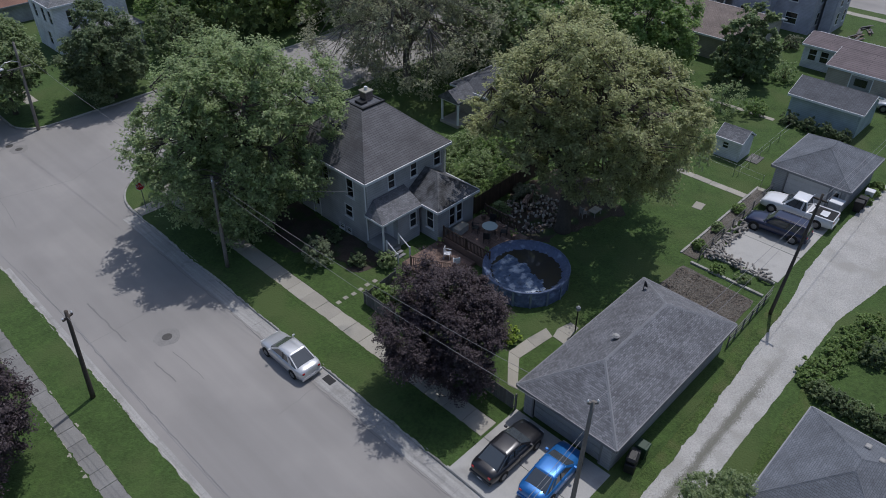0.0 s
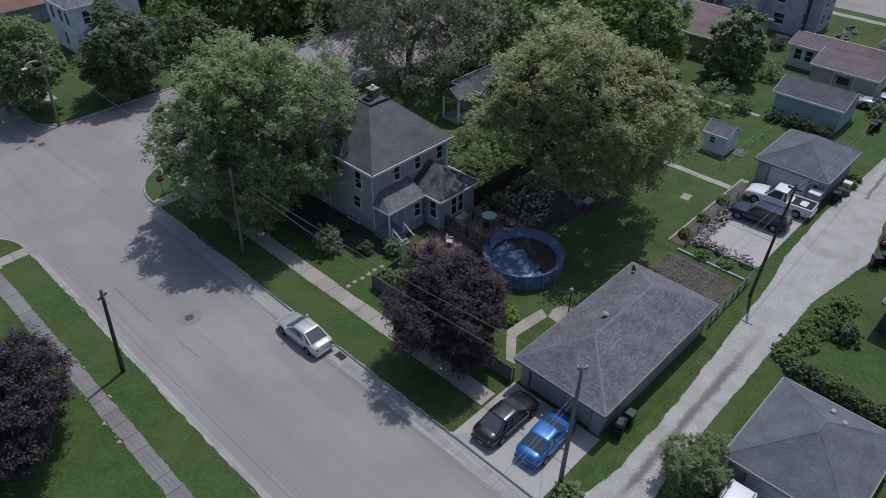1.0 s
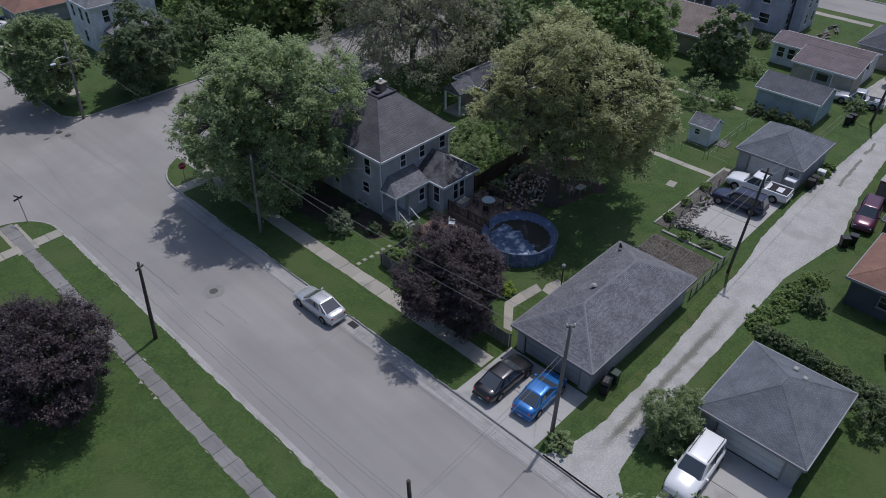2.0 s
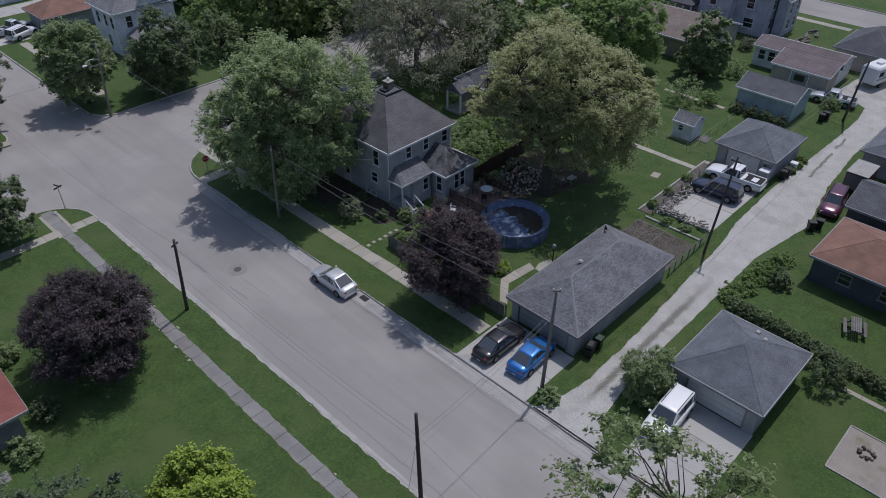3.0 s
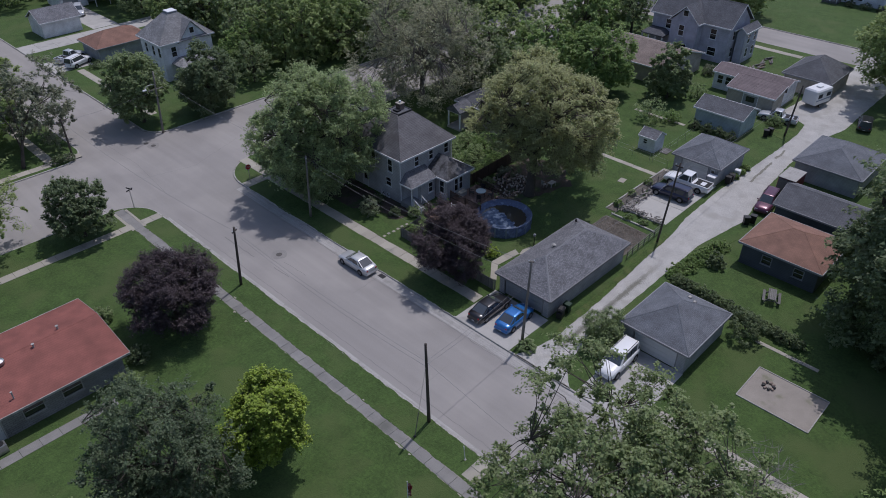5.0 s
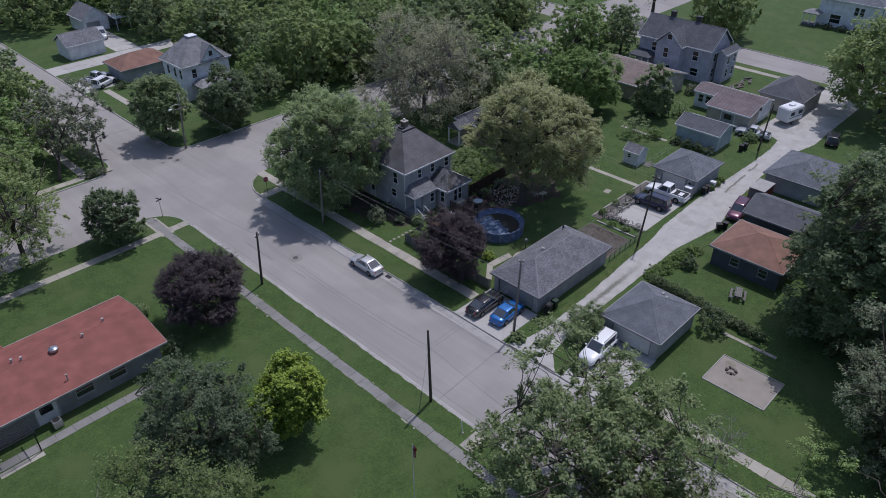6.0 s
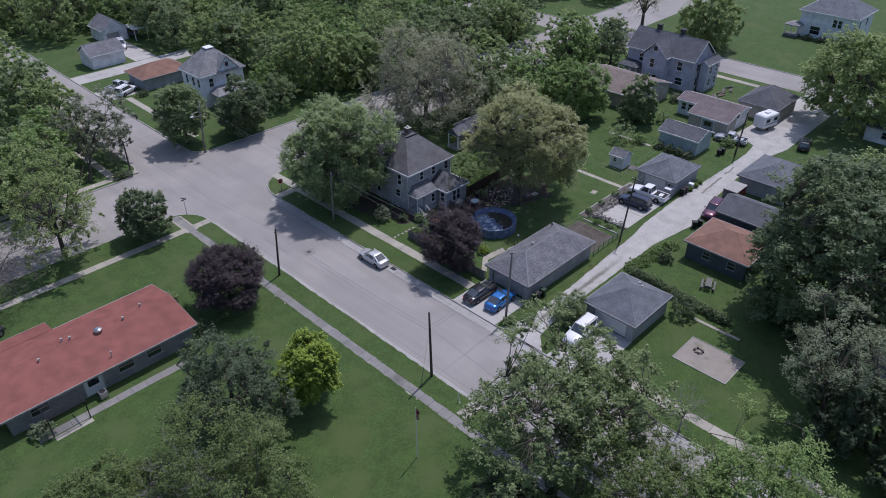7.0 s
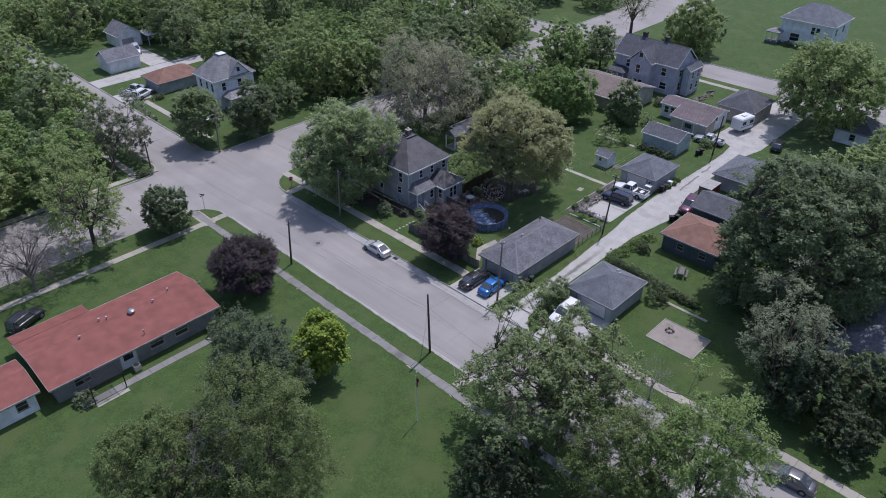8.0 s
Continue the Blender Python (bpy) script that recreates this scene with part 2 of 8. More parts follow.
SIDING_WHITE = coursed("white_clapboard", (0.74, 0.75, 0.78), 0.16, 5.0, 0.03, mortar=0.75, bump=0.5)
SIDING_LAV = coursed("lavender_clapboard", (0.44, 0.44, 0.51), 0.16, 5.0, 0.03, mortar=0.75, bump=0.5)
SIDING_AQUA = coursed("pale_aqua_clapboard", (0.40, 0.48, 0.50), 0.18, 5.0, 0.03, mortar=0.75, bump=0.5)
SIDING_TEAL = coursed("dark_slate_clapboard", (0.075, 0.085, 0.10), 0.18, 5.0, 0.04, mortar=0.7, bump=0.5)
SIDING_BEIGE = coursed("beige_clapboard", (0.42, 0.38, 0.33), 0.18, 5.0, 0.03, mortar=0.75, bump=0.5)
BLOCK = coursed("grey_block_wall", (0.22, 0.22, 0.225), 0.2, 0.4, 0.1)
TRIM = surface("white_trim_paint", (0.72, 0.73, 0.75), 0.5, 0.06, 1.5, 9, 0.03)
PANE = glass("window_pane")
CARGLASS = glass("dark_car_glass", (0.085, 0.098, 0.11), 0.05)
CARGLASS.node_tree.nodes["Principled BSDF"].inputs["Specular IOR Level"].default_value = 1.0
CARGLASS.node_tree.nodes["Principled BSDF"].inputs["Coat Weight"].default_value = 0.6
DARKWOOD = surface("dark_stained_wood", (0.075, 0.05, 0.038), 0.8, 0.35, 1.2, 12, 0.3, per_piece=0.2)
REDWOOD = surface("red_brown_deck_wood", (0.20, 0.135, 0.11), 0.75, 0.25, 1.2, 12, 0.3, per_piece=0.2)
GREYWOOD = surface("weathered_grey_wood", (0.16, 0.155, 0.15), 0.9, 0.3, 1.2, 12, 0.3, per_piece=0.2)
POLEWOOD = surface("creosoted_pole_wood", (0.085, 0.07, 0.06), 0.9, 0.3, 1.0, 8, 0.3)
PALEPOLE = surface("weathered_pale_pole_wood", (0.19, 0.175, 0.16), 0.9, 0.25, 1.0, 8, 0.3)
PALEBARK = surface("grey_brown_twig_bark", (0.17, 0.15, 0.13), 0.95, 0.3, 1.5, 10, 0.6)
BARK = surface("tree_bark", (0.085, 0.072, 0.06), 0.95, 0.35, 1.5, 10, 0.6)
GREYBARK = surface("pale_dead_bark", (0.25, 0.235, 0.22), 0.95, 0.3, 1.5, 10, 0.6)
STEEL = surface("galvanised_steel", (0.42, 0.43, 0.44), 0.4, 0.12, 2.0, 20, 0.05, metal=0.9)
CABLE = surface("weathered_cable_sheath", (0.20, 0.20, 0.21), 0.5, 0.1, 2.0, 20, 0.05)
BLACKIRON = surface("black_painted_metal", (0.02, 0.02, 0.022), 0.5, 0.2, 2.0, 20, 0.05)
RUBBER = surface("tyre_rubber", (0.018, 0.018, 0.018), 0.85, 0.2, 3.0, 20, 0.1)


# ---- geometry helpers ----
def box(bm, x0, x1, y0, y1, z0, z1):
    v = [bm.verts.new(c) for c in ((x0, y0, z0), (x1, y0, z0), (x1, y1, z0), (x0, y1, z0), (x0, y0, z1), (x1, y0, z1), (x1, y1, z1), (x0, y1, z1))]
    for f in ((3, 2, 1, 0), (4, 5, 6, 7), (0, 1, 5, 4), (1, 2, 6, 5), (2, 3, 7, 6), (3, 0, 4, 7)):
        bm.faces.new([v[i] for i in f])
    return v


def boxed(*spans, bevel=0.0):
    bm = bmesh.new()
    for s in spans:
        box(bm, *s)
    if bevel:
        bmesh.ops.bevel(bm, geom=bm.edges[:], offset=bevel, segments=1, affect="EDGES")
    return bm


def prism(bm, poly, z0, z1):
    lo = [bm.verts.new((x, y, z0)) for x, y in poly]
    hi = [bm.verts.new((x, y, z1)) for x, y in poly]
    bm.faces.new(hi)
    bm.faces.new(lo[::-1])
    for i in range(len(poly)):
        j = (i + 1) % len(poly)
        bm.faces.new((lo[i], lo[j], hi[j], hi[i]))


def tube(bm, pts, radii, n=7, caps=True):
    """A tapered round bar along pts."""
    rings = []
    for i, p in enumerate(pts):
        p = Vector(p)
        d = (Vector(pts[min(i + 1, len(pts) - 1)]) - Vector(pts[max(i - 1, 0)])).normalized()
        a = d.orthogonal().normalized() if abs(d.z) < 0.9 else Vector((1, 0, 0)).cross(d).normalized()
        b = d.cross(a)
        rings.append([bm.verts.new(p + radii[i] * (math.cos(k * math.tau / n) * a + math.sin(k * math.tau / n) * b)) for k in range(n)])
    for r, s in zip(rings, rings[1:]):
        for k in range(n):
            bm.faces.new((r[k], r[(k + 1) % n], s[(k + 1) % n], s[k]))
    if caps:
        bm.faces.new(rings[0][::-1])
        bm.faces.new(rings[-1])


def piped(pts, r, n=6):
    bm = bmesh.new()
    tube(bm, pts, [r] * len(pts) if isinstance(r, (int, float)) else r, n)
    return bm


def part(name, bm, material, parent, label="", at=None, smooth=False):
    """Links a bmesh as ONE mesh object under a thing or under a part."""
    me = bm
    if isinstance(bm, bmesh.types.BMesh):
        bmesh.ops.recalc_face_normals(bm, faces=bm.faces[:])
        me = bpy.data.meshes.new(name)
        bm.to_mesh(me)
        bm.free()
        me.materials.append(material)
        if smooth:
            me.polygons.foreach_set("use_smooth", [True] * len(me.polygons))
    ob = new(name, me)
    ob.parent = parent
    if at is not None:
        ob.matrix_basis = at
    if label:
        ob["label"] = label
    return ob


def thing(name, label, category, m=None, group="", kind=""):
    ob = new(name)
    if m is not None:
        ob.matrix_basis = m
    return tagged(ob, label, category, group, kind)


def solid(name, bm, material, label, category, m=None, group="", kind="", smooth=False):
    ob = part(name, bm, material, None, "", m, smooth)
    return tagged(ob, label, category, group, kind)
SOFTTRIM = surface("grey_painted_trim", (0.26, 0.265, 0.28), 0.6, 0.1)


# ---- ground, streets, lawns ----
def arc(cx, cy, r, a0, a1, n=10):
    return [(cx + r * math.cos(radians(a0 + (a1 - a0) * i / n)), cy + r * math.sin(radians(a0 + (a1 - a0) * i / n))) for i in range(n + 1)]


def rounded(x0, x1, y0, y1, sw=0, se=0, ne=0, nw=0):
    """A rectangle with rounded corners, counter-clockwise."""
    out = []
    for cx, cy, sx, sy, r, a in ((x0, y0, 1, 1, sw, 180), (x1, y0, -1, 1, se, 270), (x1, y1, -1, -1, ne, 0), (x0, y1, 1, -1, nw, 90)):
        out += arc(cx + sx * r, cy + sy * r, r, a, a + 90) if r else [(cx, cy)]
    return out


def inset(x0, x1, y0, y1, d, **r):
    return rounded(x0 + d, x1 - d, y0 + d, y1 - d, **{k: max(0.05, v - d) for k, v in r.items()})


bm = bmesh.new()
bmesh.ops.create_grid(bm, x_segments=24, y_segments=24, size=2500, matrix=Matrix.Translation((0, 0, -0.12)))
solid("ground", bm, GRASS, "wide flat grassy ground of the town", "ground", kind="structure")
bm = bmesh.new()
prism(bm, [(-400, -500), (400, -500), (400, 500), (-400, 500)], -0.1, 0.0)
solid("road", bm, ROAD, "worn pale grey street paving with cracks", "road", kind="structure")

BLOCKS = [
    ("lawn_east", (5.4, 98.5, -480, 21.2), dict(nw=5.5, ne=5)),
    ("lawn_west", (-300, -4.8, -480, 20.9), dict(ne=4.2)),
    ("lawn_north_west", (-300, -4.6, 35.8, 480), dict(se=3.5)),
    ("lawn_north", (4.2, 98.5, 35.6, 480), dict(sw=3.0, se=4)),
    ("lawn_far_east", (107, 390, -480, 21.2), dict(nw=4)),
    ("lawn_far_north", (107, 390, 35.6, 480), dict(sw=4)),
]
for nm, span, r in BLOCKS:
    bm = bmesh.new()
    prism(bm, inset(*span, 0.16, **r), -0.08, 0.12)
    solid(nm, bm, LAWN, "mown green lawn of a town block", "lawn", kind="structure")
    outer, inner = rounded(*span, **r), inset(*span, 0.165, **r)
    bm = bmesh.new()
    prev = None
    n = len(outer)
    ring = [[bm.verts.new((x, y, z)) for (x, y), z in ((outer[i], -0.05), (outer[i], 0.1), (tuple(0.75 * a + 0.25 * b for a, b in zip(outer[i], inner[i])), 0.135), (inner[i], 0.135), (inner[i], 0.05))] for i in range(n)]
    for i in range(n):
        a, b = ring[i], ring[(i + 1) % n]
        for k in range(4):
            bm.faces.new((a[k], b[k], b[k + 1], a[k + 1]))
    solid("kerb", bm, KERB, "pale concrete kerb along a lawn block", "kerb", kind="structure")

# gutter pans along the kerbs of the main street, poured in lengths
for x0, x1 in ((4.35, 5.42), (-4.82, -4.42)):
    bm = bmesh.new()
    y = 15.0
    while y > -110:
        l = random.uniform(2.6, 3.4)
        box(bm, x0, x1, y - l + 0.02, y, -0.02, 0.012)
        y -= l
    solid("gutter", bm, GUTTER, "pale concrete gutter pan beside the kerb", "gutter", kind="structure")


def slabs(name, label, mat, x0, x1, y0, y1, step, along="y", z=0.15, gap=0.02, jitter=0.012):
    """A pavement whose slabs are pieces of their own."""
    t = thing(name, label, "pavement", kind="structure")
    n = max(1, round(abs((y1 - y0) if along == "y" else (x1 - x0)) / step))
    w, l = (x1 - x0, (y1 - y0) / n) if along == "y" else ((x1 - x0) / n, y1 - y0)
    bm = bmesh.new()
    box(bm, -w / 2 + gap / 2, w / 2 - gap / 2, -l / 2 + gap / 2, l / 2 - gap / 2, -0.08, 0)
    bmesh.ops.bevel(bm, geom=[e for e in bm.edges if e.verts[0].co.z > -0.01 and e.verts[1].co.z > -0.01], offset=0.012, segments=1, affect="EDGES")
    first = None
    for i in range(n):
        c = (x0 + w / 2, y0 + l * (i + 0.5)) if along == "y" else (x0 + w * (i + 0.5), y0 + l / 2)
        at = pose(c[0], c[1], z + random.uniform(-jitter, jitter), random.uniform(-0.3, 0.3), random.uniform(-0.3, 0.3), random.uniform(-0.4, 0.4))
        if first is None:
            first = part("slab", bm, mat, t, at=at)
        else:
            part("slab", first.data, mat, t, at=at)
    return t


def later_walks():
    slabs("pavement_east", "pale concrete pavement slabs beside the lawn", SLAB, 8.25, 9.6, -20.2, 15.0, 1.5)
    slabs("pavement_west", "weathered grey concrete pavement slabs", OLDSLAB, -8.42, -7.36, -64, 20.3, 1.3)
    slabs("pavement_cross", "pale concrete pavement crossing the lawn", SLAB, -60, -8.3, 15.4, 16.6, 1.4, "x")
    slabs("pavement_stub", "short pale concrete walk to the kerb", SLAB, -7.1, -4.98, 15.4, 16.6, 1.1, "x")
    slabs("pavement_apron", "short concrete walk from pavement to kerb", SLAB, -7.1, -4.98, -34.2, -32.9, 1.1, "x")
    slabs("pavement_south", "pale concrete pavement slabs south of the alley", SLAB, 7.4, 8.7, -75, -40.2, 1.4)
    slabs("pavement_corner", "pale concrete corner walk", SLAB, 8.5, 9.8, 15.1, 20.9, 1.4)
    slabs("pavement_corner_arm", "pale concrete corner walk to the kerb", SLAB, 5.6, 8.4, 14.2, 15.6, 1.4, "x")
    slabs("driveway", "sunlit pale concrete driveway slabs", PALESLAB, 5.42, 11.2, -26.9, -20.35, 2.9, "x", z=0.142, jitter=0.004)
    slabs("driveway_south", "pale concrete driveway slabs", PALESLAB, 5.42, 13.6, -39.4, -34.0, 2.7, "x", z=0.142, jitter=0.004)
    slabs("parking_pad", "pale concrete parking pad beside the alley", PALESLAB, 33.2, 45.0, -26.3, -21.5, 3.9, "x", z=0.142, jitter=0.004)


def patchy(name, outline, mat, label, category, z0, z1, wobble=0.25, step=0.7):
    """A flat bed with an uneven edge."""
    pts = []
    for (ax, ay), (bx, by) in zip(outline, outline[1:] + outline[:1]):
        n = max(1, int(math.hypot(bx - ax, by - ay) / step))
        for i in range(n):
            k = i / n
            x, y = ax + (bx - ax) * k, ay + (by - ay) * k
            pts.append((x + wobble * (noise.noise((x * 0.8, y * 0.8, 3)) + 0.5 * noise.noise((x * 4, y * 4, 5))), y + wobble * (noise.noise((x * 0.8, y * 0.8, 9)) + 0.5 * noise.noise((x * 4, y * 4, 7)))))
    bm = bmesh.new()
    prism(bm, pts, z0, z1)
    return solid(name, bm, mat, label, category, kind="structure")


patchy("alley", [(5.4, -33.6), (7.5, -31.6), (12, -31.0), (20, -30.9), (32, -30.9), (40, -32.2), (48, -30.9), (56, -30.3), (66, -30.4), (72, -31.6), (80, -31.5), (98.2, -31.5), (98.2, -24.0), (82, -23.5), (72.2, -22.8), (71.2, -24.2), (69.6, -27.0), (66, -27.5), (60, -27.5), (44, -27.0), (36, -27.2), (32, -27.8), (26, -28.1), (15, -28.7), (9.5, -28.7), (7, -28.3), (5.4, -27.6)], GRAVEL, "pale gravel alley with worn wheel tracks", "alley", 0.0, 0.135, 0.09, 0.15)
for ax, bx, ya, yb in ((49.0, 55.5, -28.7, -28.5), (57.0, 60.0, -28.4, -28.3)):
    patchy("alley_strip", [(ax, ya - 0.15), (bx, yb - 0.13), (bx, yb + 0.15), (ax, ya + 0.15)], ALLEYDIRT, "dark weedy strip between the alley wheel tracks", "alley strip", 0.05, 0.142, 0.16, 0.12)
WEEDS = surface("tall_weedy_grass", (0.066, 0.108, 0.027), 0.95, 0.5, 1.0, 6, 1.0, stain_or_light=(0.095, 0.122, 0.04), stain_or_light_scale=0.8, spread=0.5, dist=0.15)
patchy("alley_verge", [(9.0, -28.75), (15, -28.75), (26, -28.15), (31.5, -27.75), (32.0, -27.0), (24.5, -27.1), (20, -27.9), (12.0, -28.0)], WEEDS, "weedy yellowish grass verge beside the alley", "grass verge", 0.05, 0.152, 0.18, 0.2)
patchy("alley_verge", [(13.0, -32.3), (20, -31.9), (26, -31.7), (32, -31.9), (36, -33.4), (33, -33.0), (25.5, -32.6), (21.5, -32.7)], WEEDS, "weedy yellowish grass verge beside the alley", "grass verge", 0.05, 0.15, 0.25, 0.25)
patchy("alley_verge", [(62.5, -27.3), (68.6, -27.0), (69.0, -24.6), (64.6, -23.2)], WEEDS, "weedy grass patch round the alley pole", "grass verge", 0.05, 0.15, 0.3, 0.3)
patchy("garden_bed", [(24.7, -26.2), (30.1, -26.0), (30.3, -20.4), (24.7, -20.3)], SOIL, "bare brown soil of a vegetable bed", "garden bed", 0.0, 0.15, 0.15)
patchy("sand_pit", [(14.5, -49.5), (18.8, -49.5), (18.9, -43.7), (14.5, -43.7)], surface("pale_sand", (0.29, 0.262, 0.23), 1.0, 0.22, 1.0, 14, 0.5, stain_or_light=(0.17, 0.175, 0.11), stain_or_light_scale=0.55, spread=0.58), "pale sand of a square play pit", "sand pit", 0.0, 0.145, 0.03)


# ---- buildings ----
def cut_wall(length, height, thick, holes):
    """A wall slab along +x with openings that go through it; its outer face lies at y = 0."""
    bm = bmesh.new()
    us = sorted({0.0, length, *(h[0] for h in holes), *(h[1] for h in holes)})
    for a, b in zip(us, us[1:]):
        v = 0.0
        for h in sorted((h for h in holes if h[0] <= a + 1e-6 and h[1] >= b - 1e-6), key=lambda h: h[2]):
            if h[2] > v:
                box(bm, a, b, 0, thick, v, h[2])
            v = h[3]
        if v < height:
            box(bm, a, b, 0, thick, v, height)
    bmesh.ops.remove_doubles(bm, verts=bm.verts[:], dist=0.001)
    return bm


def window(parent, at, u0, u1, v0, v1, trim, shutters=None):
    """A sash window: frame with sill, meeting rail and two panes."""
    w, h = u1 - u0, v1 - v0
    b = 0.075
    m = at @ pose(u0, 0, v0)
    fr = part("window", boxed((-b, 0, -0.03, 0.08, -b, h + b), (w, w + b, -0.03, 0.08, -b, h + b), (0, w, -0.03, 0.08, h, h + b), (0, w, -0.03, 0.08, -b, 0), (0, w, 0.02, 0.07, h / 2 - 0.035, h / 2 + 0.035)), trim, parent, "white framed sash window", m)
    part("sill", boxed((-b - 0.05, w + b + 0.05, -0.09, -0.032, -b - 0.05, -b + 0.02)), trim, fr)
    for k in (0, 1):
        part("pane", boxed((0, w, 0.04, 0.05, k * h / 2, (k + 1) * h / 2)), PANE, fr)
    if shutters:
        for s in (-b - 0.32, w + b + 0.02):
            part("shutter", boxed((s, s + 0.3, -0.04, -0.002, -0.04, h + 0.04)), shutters, fr)
    return fr


def door(parent, at, u0, u1, h, material, trim):
    m = at @ pose(u0, 0, 0)
    w = u1 - u0
    d = part("door", boxed((0.003, w - 0.003, 0.05, 0.1, 0.003, h - 0.003)), material, parent, "", m)
    part("frame", boxed((-0.1, 0, -0.03, 0.09, 0, h + 0.1), (w, w + 0.1, -0.03, 0.09, 0, h + 0.1), (0, w, -0.03, 0.09, h, h + 0.1)), trim, d)
    part("pane", boxed((w * 0.2, w * 0.8, 0.04, 0.049, h * 0.5, h * 0.88)), PANE, d)
    part("handle", boxed((w - 0.14, w - 0.08, -0.01, 0.048, h * 0.45, h * 0.48)), STEEL, d)
    return d


def garage_door(parent, at, u0, u1, h, material, trim, rows=4):
    w = u1 - u0
    m = at @ pose(u0, 0, 0.14)
    h -= 0.14
    d = part("garage_door", boxed((0.003, w - 0.003, 0.09, 0.12, 0, h)), material, parent, "", m)
    for r in range(rows):
        part("panel", boxed((0.04, w - 0.04, 0.06, 0.09, r * h / rows + 0.02, (r + 1) * h / rows - 0.02)), material, d)
    part("frame", boxed((-0.12, 0, -0.03, 0.1, 0, h + 0.12), (w, w + 0.12, -0.03, 0.1, 0, h + 0.12), (0, w, -0.03, 0.1, h, h + 0.12)), trim, d)
    return d


def hip_mesh(x0, x1, y0, y1, z0, z1, ridge, t=0.16):
    """A hipped roof as a closed solid; ridge: its two end points or the four corners of a flat top."""
    bm = bmesh.new()
    lo = [bm.verts.new(c) for c in ((x0, y0, z0 - t), (x1, y0, z0 - t), (x1, y1, z0 - t), (x0, y1, z0 - t))]
    e = [bm.verts.new(c) for c in ((x0, y0, z0), (x1, y0, z0), (x1, y1, z0), (x0, y1, z0))]
    bm.faces.new(lo[::-1])
    for i in range(4):
        bm.faces.new((lo[i], lo[(i + 1) % 4], e[(i + 1) % 4], e[i]))
    r = [bm.verts.new((x, y, z1)) for x, y in ridge]
    if len(r) == 4:
        bm.faces.new(r)
        for i in range(4):
            bm.faces.new((e[i], e[(i + 1) % 4], r[(i + 1) % 4], r[i]))
    elif len(r) == 1:
        for i in range(4):
            bm.faces.new((e[i], e[(i + 1) % 4], r[0]))
    elif abs(ridge[0][1] - ridge[1][1]) < 1e-6:
        bm.faces.new((e[0], e[1], r[1], r[0]))
        bm.faces.new((e[1], e[2], r[1]))
        bm.faces.new((e[2], e[3], r[0], r[1]))
        bm.faces.new((e[3], e[0], r[0]))
    else:
        bm.faces.new((e[0], e[1], r[0]))
        bm.faces.new((e[1], e[2], r[1], r[0]))
        bm.faces.new((e[2], e[3], r[1]))
        bm.faces.new((e[3], e[0], r[0], r[1]))
    return bm


def caps(bm, pairs, r=0.09):
    """Ridge and hip caps: flat overlapping pieces along each line."""
    for a, b in pairs:
        a, b = Vector(a), Vector(b)
        n = max(1, int((b - a).length / 0.3))
        d = (b - a).normalized()
        s = d.cross(Vector((0, 0, 1))).normalized() * r
        up = s.cross(d).normalized()
        rows = [[bm.verts.new(c) for c in (p - s - up * 0.03, p + up * (0.02 + 0.012 * (i % 2)), p + s - up * 0.03)] for i, p in enumerate(a.lerp(b, i / n) for i in range(n + 1))]
        for v, w in zip(rows, rows[1:]):
            bm.faces.new((v[0], v[1], w[1], w[0]))
            bm.faces.new((v[1], v[2], w[2], w[1]))


